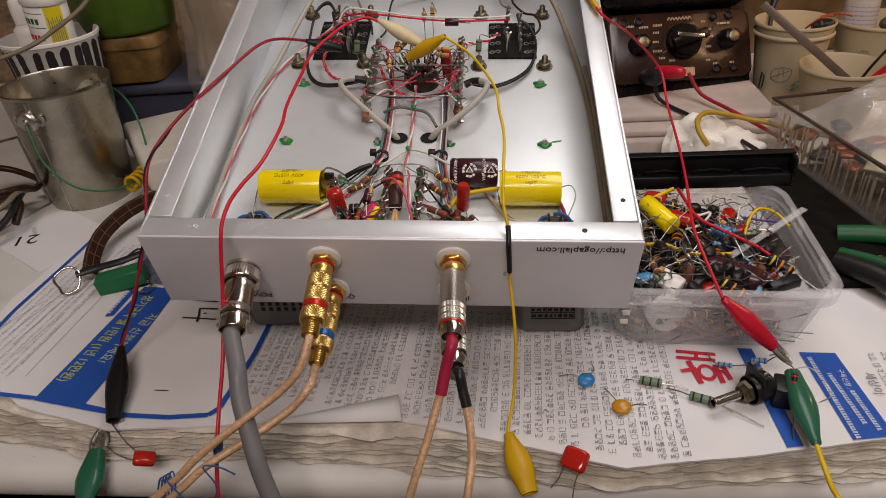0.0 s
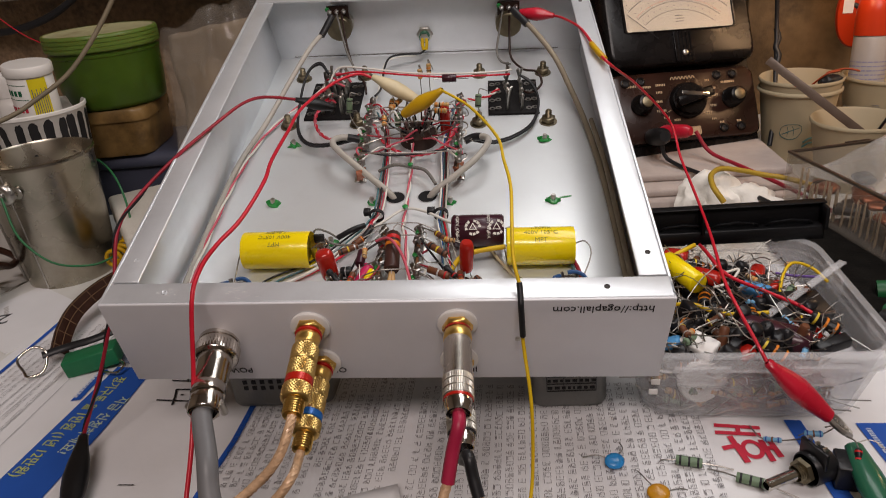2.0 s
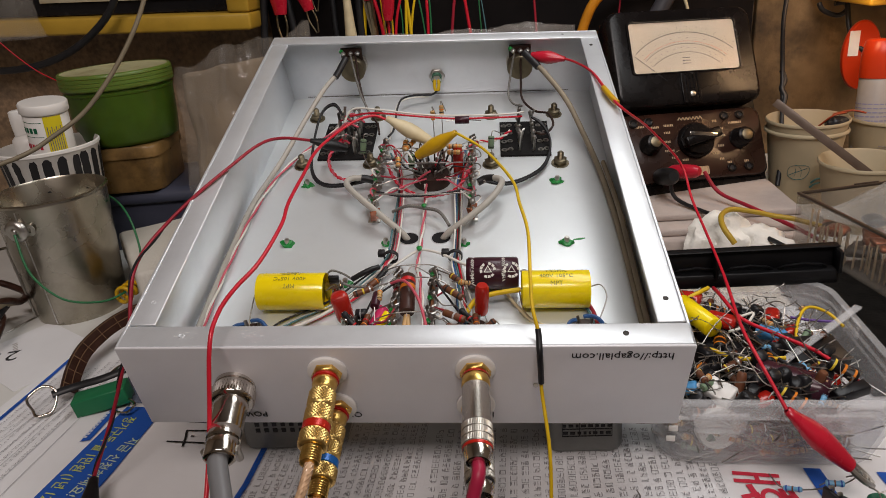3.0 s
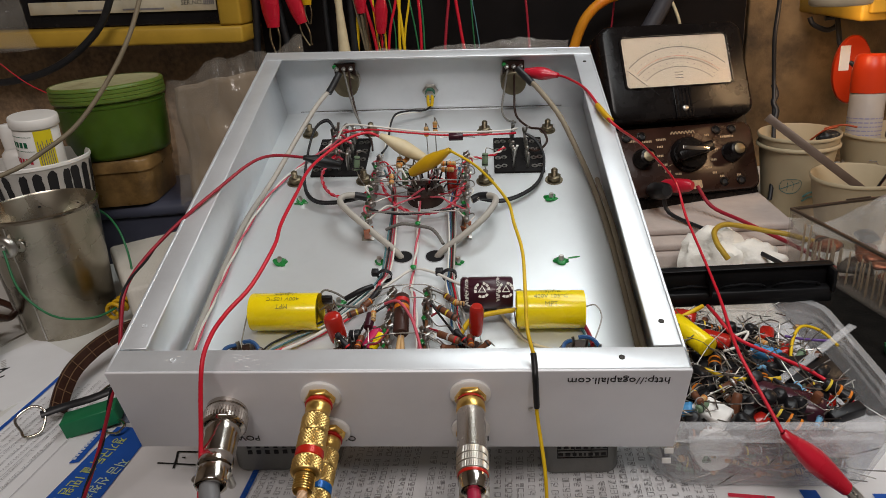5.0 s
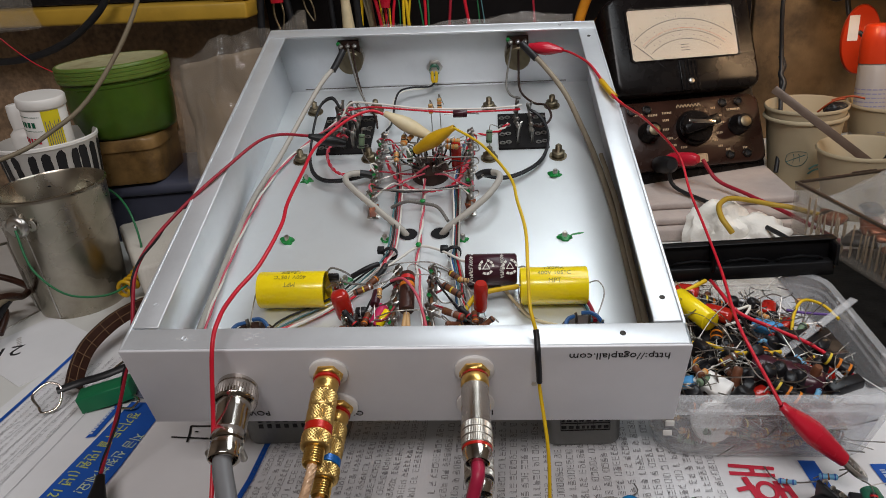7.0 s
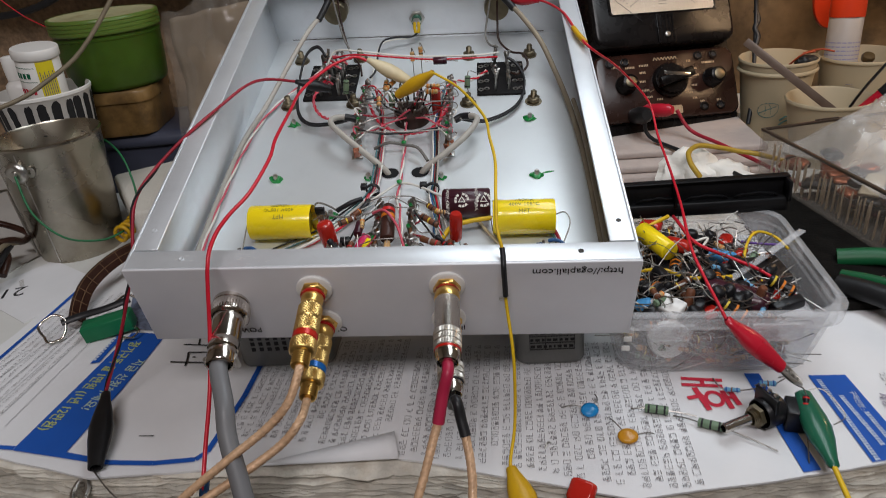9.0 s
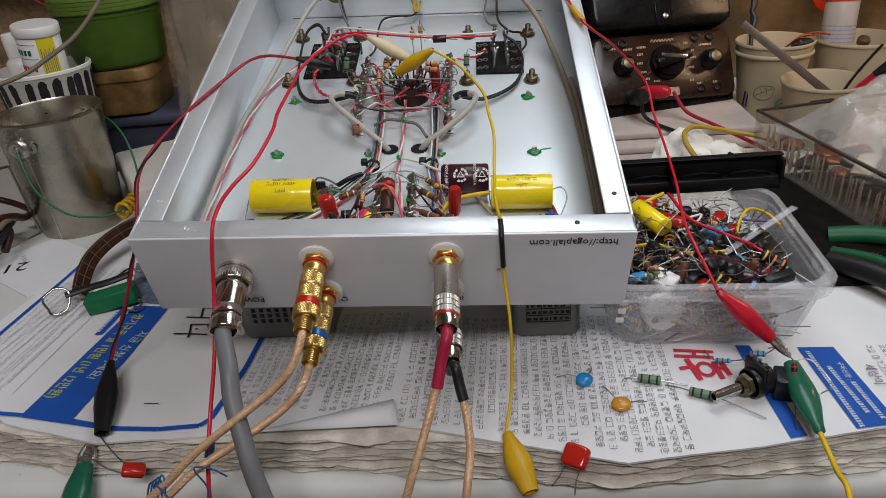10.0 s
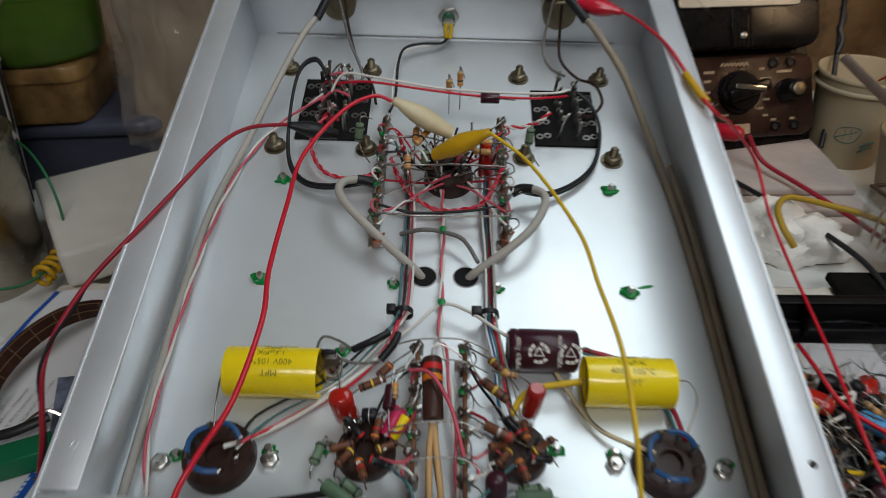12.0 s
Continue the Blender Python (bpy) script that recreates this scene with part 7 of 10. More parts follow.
def copper_cable(name, pts, label):
    """Copper strands laid round each other, glossy under their clear sheath."""
    t = thing(name, label, "cable", None, "signal cables")
    part("core", tube(B(), pts, 0.0019, 10), BEIGE, t)
    for k in range(6):
        part("strand", twist(B(), pts, 0.00060, 0.00150, 0.013, k * math.pi / 3, 5), BEIGE, t)
    return t




def end_of(m, z):
    return m @ Vector((0, 0, z))


def along(m, z0, pts):
    return [end_of(m, z0), end_of(m, z0 + 0.006)] + list(pts)


wire("power_cable", along(mp, 0.036, [(-0.0665, -0.050, 0.062), (-0.0640, -0.060, 0.052), (-0.0590, -0.070, 0.040), (-0.0535, -0.080, 0.025), (-0.046, -0.088, 0.000), (-0.040, -0.092, -0.05), (-0.037, -0.092, -0.16)]), 0.0042, GREY_PVC, "thick grey power cable hanging over the bench edge", "cable", seg=14)
copper_cable("signal_cable", along(axes["g1"], 0.045, [(-0.0360, -0.054, 0.064), (-0.046, -0.060, 0.055), (-0.063, -0.070, 0.046), (-0.080, -0.079, 0.036), (-0.0915, -0.085, 0.0265), (-0.115, -0.092, 0.008), (-0.15, -0.10, -0.02), (-0.20, -0.11, -0.09)]), "clear sheathed copper signal cable from a gold plug")
copper_cable("signal_cable", along(axes["g2"], 0.045, [(-0.0335, -0.052, 0.052), (-0.0425, -0.059, 0.044), (-0.0620, -0.071, 0.036), (-0.078, -0.080, 0.030), (-0.0890, -0.087, 0.0230), (-0.112, -0.094, 0.004), (-0.147, -0.102, -0.024), (-0.196, -0.112, -0.094)]), "clear sheathed copper signal cable from a gold plug")
wire("red_sleeve", along(axes["s1"], 0.0465, [(0.0310, -0.050, 0.062), (0.0285, -0.056, 0.0515)]), 0.0027, mat("crimson_sleeve", (0.40, 0.02, 0.06), 0.4), "crimson sleeve on the phono cable", "sleeve")
copper_cable("signal_cable", [(0.0290, -0.055, 0.053), (0.0265, -0.060, 0.0475), (0.0224, -0.070, 0.0370), (0.0146, -0.085, 0.0180), (0.007, -0.095, -0.010), (0.002, -0.10, -0.08)], "clear sheathed copper signal cable from a nickel plug")
wire("black_sleeve", along(axes["s2"], 0.0465, [(0.0362, -0.046, 0.056), (0.0380, -0.051, 0.0495), (0.0398, -0.0555, 0.0435)]), 0.0025, BLACK_PVC, "black shrink sleeve on the phono cable", "sleeve")
copper_cable("signal_cable", [(0.0396, -0.055, 0.044), (0.0415, -0.063, 0.036), (0.0420, -0.072, 0.027), (0.0400, -0.085, 0.0160), (0.036, -0.096, -0.015), (0.034, -0.10, -0.08)], "clear sheathed copper signal cable from a nickel plug")
bm = B()
for k in range(4):
    c = Vector((-0.0935 - 0.002 * k, -0.0865, 0.0240 - 0.0014 * k))
    pts = [c + Vector((0.0024 * math.cos(a), 0.0030 * math.sin(a), 0.0062 * math.sin(a + 0.4))) for a in [2 * math.pi * i / 10 for i in range(11)]]
    tube(bm, pts, 0.00045, 6, 3)
tube(bm, [(-0.094, -0.088, 0.029), (-0.086, -0.090, 0.018), (-0.078, -0.089, 0.014), (-0.072, -0.087, 0.024), (-0.076, -0.086, 0.036), (-0.070, -0.084, 0.034), (-0.064, -0.083, 0.028)], 0.0004, 6)
single("tie_wire", bm, BLUE_PVC, "thin blue wire tied round the signal cables", "wire")
# lettering on the front panel, upside down as the chassis lies
for text, x, zz, size in (("http://ogaplall.com", 0.0950, -0.0058, 0.0058), ("POWER", -0.0750, -0.0452, 0.0052), ("OUTPUT", -0.0310, -0.0455, 0.0052), ("INPUT", 0.0335, -0.0455, 0.0052)):
    writing("panel_lettering", text, size, Matrix.Translation((x, -0.0002, zz)) @ pose(0, 0, 0, 90, 0, 0) @ rotz(180), INK_BLACK, chassis)
for x, y, parent_z in ((0.097, 0.0075, 0.0), (-0.097, 0.0075, 0.0), (0.1178, 0.029, -0.0003), (-0.1178, 0.029, -0.0003), (0.1178, 0.305, -0.0003), (-0.1178, 0.305, -0.0003), (0.098, 0.3255, 0.0), (-0.098, 0.3255, 0.0)):
    bm = lathe(B(), [(0.0013, 0.0), (0.0013, 0.0003), (0.0010, 0.0004), (0.0007, 0.0002), (0.0, 0.0002)], 16, pose(x, y, parent_z), cap=False)
    if x > 0:
        part("flange_hole", bm, mat("dark_thread", (0.05, 0.045, 0.04), 0.5, 0.6), chassis, "dark threaded hole in the flange")
    else:
        part("flange_screw", bm, ALU, chassis)
part("panel_screw", lathe(B(), [(0.0012, 0.0), (0.0012, 0.0006), (0.0, 0.0008)], 12, axis((0.0592, 0, -0.0245), (0.0592, -1, -0.0245)), cap=False), STEEL, chassis)


# ---- loose parts on the newspaper ----
def disc_cap(c, r, material, label, l1, l2, tilt):
    t = thing("disc_capacitor", label, "capacitor")
    m = pose(*c) @ tilt
    part("capacitor_body", lathe(B(), [(0, -0.0014), (r * 0.7, -0.0013), (r * 0.95, -0.0007), (r, 0), (r * 0.95, 0.0007), (r * 0.7, 0.0013), (0, 0.0014)], 22, m, cap=False, sy=0.85), material, t)
    for l in (l1, l2):
        part("lead", tube(B(), l, 0.0003, 6), SOLDER, t)


disc_cap((0.1015, 0.0065, 0.0032), 0.0048, mat("blue_ceramic", (0.01, 0.24, 0.58), 0.3, coat=0.4), "blue ceramic disc capacitor lying on the newspaper", [(0.0985, 0.009, 0.003), (0.0930, 0.0112, 0.003), (0.0870, 0.0118, 0.001)], [(0.1035, 0.0095, 0.004), (0.1065, 0.0140, 0.004), (0.1058, 0.0197, 0.003)], pose(0, 0, 0, 25, 0, 10))
disc_cap((0.1180, -0.0135, 0.0026), 0.0052, mat("orange_tantalum", (0.58, 0.26, 0.012), 0.35, coat=0.3), "orange dipped capacitor lying on the newspaper", [(0.1160, -0.0098, 0.003), (0.1125, -0.0040, 0.004), (0.1109, 0.0001, 0.003)], [(0.1222, -0.0130, 0.003), (0.1280, -0.0108, 0.002), (0.1317, -0.0105, 0.001)], pose(0, 0, 0, 15, 0, 0))
resistor((0.1305, 0.0074, 0.0026), (0.1420, 0.0044, 0.0026), 0.0023, GREEN_BODY, "kkk", [(0.1265, 0.0080, 0.0020), (0.1235, 0.0090, 0.0010)], [(0.1480, 0.0034, 0.0020), (0.1559, 0.0020, 0.0005)], "grey-green banded resistor lying on the newspaper", straight=True)
resistor((0.1548, -0.0046, 0.0026), (0.1660, -0.0094, 0.0026), 0.0023, GREEN_BODY, "kkk", [(0.1500, -0.0010, 0.0020), (0.1440, 0.0025, 0.0010)], [(0.1760, -0.0165, 0.0020), (0.1874, -0.0247, 0.0006)], "grey-green banded resistor lying on the newspaper", straight=True)
t = thing("bent_lead", "small snipped bits of component lead on the newspaper", "wire")
part("lead", tube(B(), [(0.0760, -0.0185, 0.0004), (0.0775, -0.0155, 0.002), (0.0790, -0.0150, 0.0006)], 0.0004, 6), STEEL, t)


def potentiometer():
    a, b = Vector((0.1635, -0.0160, 0.0078)), Vector((0.1990, -0.0005, 0.0090))
    t = thing("potentiometer", "black potentiometer with a steel shaft lying on the newspaper", "potentiometer", axis(a, b) @ Matrix.Diagonal((0.86, 0.86, 0.94, 1)))
    n = (b - a).length
    part("shaft", lathe(B(), [(0.0022, 0), (0.0030, 0.0006), (0.0030, 0.018), (0, 0.018)], 18, cap=False), CHROME, t)
    bm = B()
    for k in range(5):
        lathe(bm, [(0.0042, 0.0170 + 0.0012 * k), (0.0047, 0.0174 + 0.0012 * k), (0.0042, 0.0182 + 0.0012 * k)], 18, cap=False)
    part("threaded_bush", bm, BRASS, t)
    part("nut", lathe(B(), [(0.0070, 0.0200), (0.0070, 0.0225), (0, 0.0225)], 6), BRASS, t)
    part("pot_body", lathe(B(), [(0.0085, 0.0232), (0.0092, 0.0240), (0.0092, 0.0350), (0.0080, 0.0362), (0, 0.0362)], 28, cap=False), BLACK_BODY, t)
    part("terminal_board", box(B(), (-0.0085, 0.004, 0.0262), (0.0085, 0.0145, 0.0282), 0.0005), BLACK_BODY, t)
    for k in (-1, 0, 1):
        part("terminal", tube(B(), [(k * 0.005, 0.010, 0.0290), (k * 0.005, 0.0150, 0.0296), (k * 0.0055, 0.0160, 0.0270)], 0.0010, 6, flat=0.5), SOLDER, t)
    return t


potentiometer()
single("black_switch_block", box(B(), (-0.005, -0.007, 0), (0.005, 0.007, 0.0125), 0.001), BLACK_BODY, "small black terminal block beside the potentiometer", "terminal block", pose(0.2015, -0.006, 0.0006) @ rotz(-14))
resistor((0.1745, 0.0188, 0.0040), (0.1815, 0.0150, 0.0060), 0.0013, SKY_BODY, "bnb", [(0.1730, 0.0225, 0.003), (0.1722, 0.0310, 0.002)], [(0.1855, 0.0130, 0.008), (0.1900, 0.0105, 0.011)], "small sky blue resistor on the newspaper")
resistor((0.1890, 0.0105, 0.0140), (0.1965, 0.0085, 0.0150), 0.0015, SKY_BODY, "bnb", [(0.1870, 0.0112, 0.012)], [(0.2000, 0.0080, 0.0185), (0.2020, 0.0110, 0.0175), (0.1985, 0.0120, 0.0160)], "sky blue resistor soldered to the potentiometer")
resistor((0.2062, -0.0040, 0.0170), (0.2035, -0.0120, 0.0120), 0.0016, BLACK_BODY, "rrk", [(0.2060, -0.0005, 0.0185), (0.2040, 0.0030, 0.0180)], [(0.2020, -0.0190, 0.0080), (0.1985, -0.0330, 0.0008)], "black resistor with red bands hanging on the potentiometer")
single("bent_lead", tube(B(), [(0.2110, 0.0075, 0.010), (0.2190, 0.0060, 0.012), (0.2270, -0.0040, 0.004), (0.2190, -0.0100, 0.003)], 0.0003, 6), SOLDER, "thin bent bare lead by the green clip", "wire")
dipped_cap(pose(0.0910, -0.0470, 0.0005, 60, 0, 152) @ pose(0, 0, -0.006), 0.013, 0.011, 0.0055, RED_DIP, "glossy red film capacitor on the edge of the newspapers", 0.012)
dipped_cap(pose(-0.1305, -0.0495, -0.0010, 65, 0, -70) @ pose(0, 0, -0.005), 0.009, 0.011, 0.005, RED_DIP, "small red film capacitor on the edge of the newspapers", 0.004, legs=False)
single("bent_lead", tube(B(), [(-0.1340, -0.0480, -0.006), (-0.1480, -0.0440, -0.0060), (-0.1600, -0.0385, -0.0040), (-0.1680, -0.0365, -0.0040)], 0.0004, 6), STEEL, "dark bare lead of the red capacitor", "wire")
single("bent_lead", tube(B(), [(-0.1330, -0.0470, -0.004), (-0.1450, -0.0400, 0.0005), (-0.1600, -0.0270, 0.0030)], 0.0004, 6), SOLDER, "bare lead gripped by the black clip", "wire")


# ---- test leads ----
def boot_clip(p, q, material, name, label, s=1.0, jaws=True, open_deg=0.0):
    """A clip in a rubber boot: wire enters at p, jaws at q."""
    p, q = Vector(p), Vector(q)
    n = (q - p).length
    t = thing(name, label, "test clip", axis(p, q), "test clips")
    part("boot", lathe(B(), [(0.0016 * s, 0), (0.0026 * s, n * 0.02), (0.0030 * s, n * 0.10), (0.0056 * s, n * 0.34), (0.0066 * s, n * 0.50), (0.0062 * s, n * 0.66), (0.0044 * s, n * 0.93), (0.0040 * s, n), (0.0028 * s, n)], 20, cap=False, sy=0.72), material, t)
    if jaws:
        for d in (-1, 1):
            bm = B()
            tube(bm, [(d * 0.0014 * s, 0, n * 0.85), (d * 0.0032 * s, 0, n + 0.004), (d * 0.0026 * s, 0, n + 0.009), (d * 0.0006 * s, 0, n + 0.0135)], 0.0013 * s, 6, flat=0.8)
            for k in range(4):
                box(bm, (min(0, d * 0.0014), -0.001, n + 0.0035 + 0.0022 * k), (max(0, d * 0.0014), 0.001, n + 0.0045 + 0.0022 * k))
            part("jaw", bm, STEEL, t)
    return t


def ch(x, y, z):
    return CH @ Vector((x, y, z))


# red lead from the rear control over the right flange to the potentiometer
boot_clip(ch(0.0990, 0.303, -0.010), ch(0.0745, 0.3135, -0.0112), RED_RUBBER, "test_clip", "red rubber test clip gripping the rear control", 1.05, False)
boot_clip((0.1715, 0.0195, 0.0487), (0.1985, 0.0105, 0.0240), RED_RUBBER, "test_clip", "red rubber test clip gripping the potentiometer", 1.1)
pts = [ch(0.0990, 0.303, -0.010), ch(0.1050, 0.288, -0.006), ch(0.1130, 0.255, 0.001), ch(0.1195, 0.2137, 0.0035), ch(0.1265, 0.2000, 0.001), Vector((0.1500, 0.230, 0.130)), Vector((0.1770, 0.250, 0.098)), Vector((0.1790, 0.222, 0.080)), Vector((0.1785, 0.180, 0.070)), Vector((0.1720, 0.120, 0.0685)), Vector((0.1640, 0.066, 0.068)), Vector((0.1645, 0.0400, 0.0635)), Vector((0.1680, 0.0270, 0.0560)), Vector((0.1715, 0.0195, 0.0487))]
wire("red_test_lead", pts, 0.0009, RED_PVC, "red test lead hanging over the chassis side to the container", "test lead")
wire("yellow_sleeve", [ch(0.1165, 0.228, 0.0030), ch(0.1195, 0.2137, 0.0037), ch(0.1225, 0.2060, 0.0030)], 0.0019, YELLOW_RUBBER, "short yellow sleeve on the red lead", "sleeve")
# green clip on the potentiometer
boot_clip((0.2040, -0.0440, 0.0085), (0.2075, 0.0020, 0.0130), GREEN_RUBBER, "test_clip", "dark green rubber test clip on the potentiometer", 1.0, False)
wire("yellow_test_lead", [(0.2040, -0.0440, 0.0085), (0.2040, -0.055, 0.006), (0.2030, -0.066, 0.006), (0.2020, -0.078, 0.007), (0.2000, -0.092, -0.01), (0.199, -0.098, -0.08)], 0.0013, YELLOW_PVC, "yellow test lead hanging from the green clip over the edge", "test lead")
# yellow lead across the chassis
wire("yellow_test_lead", [ch(0.0190, 0.1914, -0.0070), ch(0.0369, 0.1720, -0.0080), ch(0.0525, 0.1263, 0.0000), ch(0.0554, 0.0920, 0.0080), ch(0.0578, 0.0604, 0.0150), ch(0.0573, 0.0308, 0.0170), ch(0.0574, 0.0140, 0.0110), ch(0.0600, 0.0045, 0.0028), ch(0.0602, -0.0022, -0.002), ch(0.0612, -0.0060, -0.020), Vector((0.0625, -0.012, 0.052)), Vector((0.0615, -0.0200, 0.0200)), Vector((0.0585, -0.0299, 0.0060)), Vector((0.0582, -0.0329, 0.0030))], 0.00085, YELLOW_PVC, "yellow test lead lying across the chassis and its front edge", "test lead")
wire("black_sleeve", [ch(0.0596, 0.0062, 0.0045), ch(0.0600, 0.0030, 0.0018), ch(0.0601, -0.0020, -0.0012), ch(0.0606, -0.0040, -0.009), ch(0.0610, -0.0056, -0.0165)], 0.0013, BLACK_PVC, "black sleeve splicing the yellow lead", "sleeve")
boot_clip((0.0582, -0.0329, 0.0030), (0.0682, -0.0613, -0.0085), YELLOW_RUBBER, "test_clip", "yellow rubber test clip lying at the bench edge", 1.05, False)
# bright red lead across the chassis
wire("red_test_lead", [ch(-0.0290, 0.2150, -0.0090), ch(-0.0380, 0.2150, -0.0060), ch(-0.0516, 0.2019, -0.0050), ch(-0.0652, 0.1672, -0.0020), ch(-0.0662, 0.1324, 0.0030), ch(-0.0655, 0.0935, 0.0100), ch(-0.0627, 0.0690, 0.0145), ch(-0.0657, 0.0380, 0.0165), ch(-0.0723, 0.0199, 0.0165), ch(-0.0772, 0.0082, 0.0130), ch(-0.0784, -0.0052, 0.0070), Vector((-0.0800, -0.020, 0.078)), Vector((-0.0785, -0.038, 0.058)), Vector((-0.0772, -0.060, 0.040)), Vector((-0.0765, -0.075, 0.024)), Vector((-0.075, -0.086, 0.004)), Vector((-0.074, -0.092, -0.05))], 0.0010, RED_PVC, "bright red test lead lying across the chassis and its front edge", "test lead")
wire("black_tape", [(-0.0768, -0.0655, 0.0330), (-0.0766, -0.0710, 0.0275)], 0.0022, BLUE_PVC, "dark blue tape round the red lead", "tape")
# twisted red and black lead over the left side
left = [ch(-0.0810, 0.2065, -0.0187), ch(-0.0942, 0.1901, -0.0070), ch(-0.1021, 0.1694, 0.0010), ch(-0.1127, 0.1401, 0.0030), ch(-0.1238, 0.1154, 0.0020), Vector((-0.1383, 0.0921, 0.1278)), Vector((-0.1440, 0.0732, 0.1200)), Vector((-0.1458, 0.0620, 0.1124)), Vector((-0.1464, 0.0540, 0.1004)), Vector((-0.1467, 0.0475, 0.0894)), Vector((-0.1517, 0.0420, 0.0715)), Vector((-0.1603, 0.0340, 0.0465)), Vector((-0.1740, 0.0230, 0.0140))]
wire("red_test_lead", left, 0.0010, DARKRED_PVC, "dark red test lead hanging over the side of the chassis", "test lead")
single("black_test_lead", twist(B(), left[5:], 0.0007, 0.0011, 0.05), BLACK_PVC, "black strand running along the dark red lead", "test lead")
boot_clip((-0.1740, 0.0230, 0.0140), (-0.1570, -0.0280, 0.0045), BLACK_RUBBER, "test_clip", "black rubber test clip lying on the newspaper", 0.98, False)
boot_clip(ch(-0.0810, 0.2065, -0.0187), ch(-0.0580, 0.2120, -0.0290), BLACK_RUBBER, "test_clip", "black rubber test clip on the terminal board", 0.85, False)
boot_clip((-0.1590, -0.0720, -0.016), (-0.1640, -0.0400, -0.0065), GREEN_RUBBER, "test_clip", "dark green rubber test clip at the bench edge", 1.1)
wire("green_test_lead", [(-0.1590, -0.0720, -0.016), (-0.158, -0.085, -0.03), (-0.157, -0.09, -0.08)], 0.0013, GREEN_PVC, "green test lead hanging over the bench edge", "test lead")
# the ivory and yellow clips in the middle
boot_clip(ch(-0.0285, 0.2150, -0.0080), ch(0.0010, 0.2090, -0.0235), IVORY_RUBBER, "test_clip", "ivory rubber test clip above the tag strips", 1.05, False)
boot_clip(ch(0.0195, 0.1922, -0.0070), ch(-0.0070, 0.1950, -0.0255), YELLOW_RUBBER, "test_clip", "stained yellow rubber test clip above the tag strips", 1.05, False)

# dark scratches and chips near the front edge of the bench
rn = random.Random(8)
bm = B()
for k in range(70):
    c = Vector((rn.uniform(-0.30, 0.24), rn.uniform(-0.0385, -0.024), TZ + 0.00015))
    a, l, w = rn.uniform(0, math.pi), rn.choice((0.0004, 0.0006, 0.0009, 0.0018)), rn.uniform(0.00010, 0.00035)
    d, e = Vector((math.cos(a), math.sin(a), 0)), Vector((-math.sin(a), math.cos(a), 0))
    bm.faces.new([bm.verts.new(c + d * l * u + e * w * v * rn.uniform(0.6, 1.2)) for u, v in ((-1, -0.4), (0, -1), (1, -0.5), (0.9, 0.5), (-0.2, 1), (-1, 0.4))])
single("scratch_mark", bm, mat("dark_scratch", (0.07, 0.06, 0.05), 0.9), "small dark scratches along the bench edge", "scratches", kind="stuff", smooth=False)

# pale scuffs on the front flange
rn = random.Random(8)
bm = B()
for cx, cy, n, l in ((-0.066, 0.0085, 16, 0.003), (-0.058, 0.005, 5, 0.002), (-0.097, 0.0078, 12, 0.0018)):
    for k in range(n):
        x, y, a = cx + rn.uniform(-0.006, 0.006), cy + rn.uniform(-0.002, 0.002), rn.uniform(-0.5, 0.5)
        stroke(bm, (x, y), (x + l * rn.uniform(0.4, 1) * math.cos(a), y + l * 0.5 * math.sin(a)), rn.uniform(0.00008, 0.00025), 0.00015)
tagged(part("scuff", bm, mat("pale_scuff", (0.85, 0.85, 0.84), 0.7), chassis, "pale scratches on the silver flange"), kind="stuff")

# ---- inside the chassis ----
PHENOLIC = mat("black_phenolic_board", (0.010, 0.009, 0.009), 0.6, 0, 0.4, 80, 0.1, 400, spec=0.12)
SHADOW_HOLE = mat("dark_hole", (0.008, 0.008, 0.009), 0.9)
FELT_TAG = mat("brown_tag_board", (0.20, 0.085, 0.035), 0.55, 0, 0.4, 120, 0.2, 500)
CLOTH = mat("braided_grey_sleeve", (0.22, 0.21, 0.19), 0.7, 0, 0.5, 900, 0.4, 1500)


def bolt(x, y, s=1.0):
    t = thing("mounting_bolt", "brassy bolt stud with a hex nut on the chassis floor", "bolt", CH @ pose(x, y, FZ) @ rotz(x * 900 % 60), "mounting bolts")
    part("washer", lathe(B(), [(0.0062 * s, 0), (0.0062 * s, 0.0007), (0.0030 * s, 0.0008)], 24, cap=False), BRASS, t)
    part("nut", lathe(B(), [(0.0046 * s, 0.0008), (0.0050 * s, 0.0012), (0.0050 * s, 0.0036), (0.0044 * s, 0.0042), (0, 0.0042)], 6, cap=False), BRASS, t)
    bm = B()
    z = 0.0042
    while z < 0.0088:
        lathe(bm, [(0.0019 * s, z), (0.0023 * s, z + 0.0003), (0.0019 * s, z + 0.0007)], 14, cap=False)
        z += 0.0007
    lathe(bm, [(0.0019 * s, z), (0.0014 * s, z + 0.0006), (0, z + 0.0006)], 14, cap=False)
    part("stud", bm, BRASS, t)


for x, y in ((-0.0973, 0.2945), (-0.0479, 0.2945), (0.0422, 0.2922), (0.0913, 0.2922), (-0.0953, 0.2250), (-0.0450, 0.2250), (0.0416, 0.2213), (0.0902, 0.2213)):
    bolt(x, y)


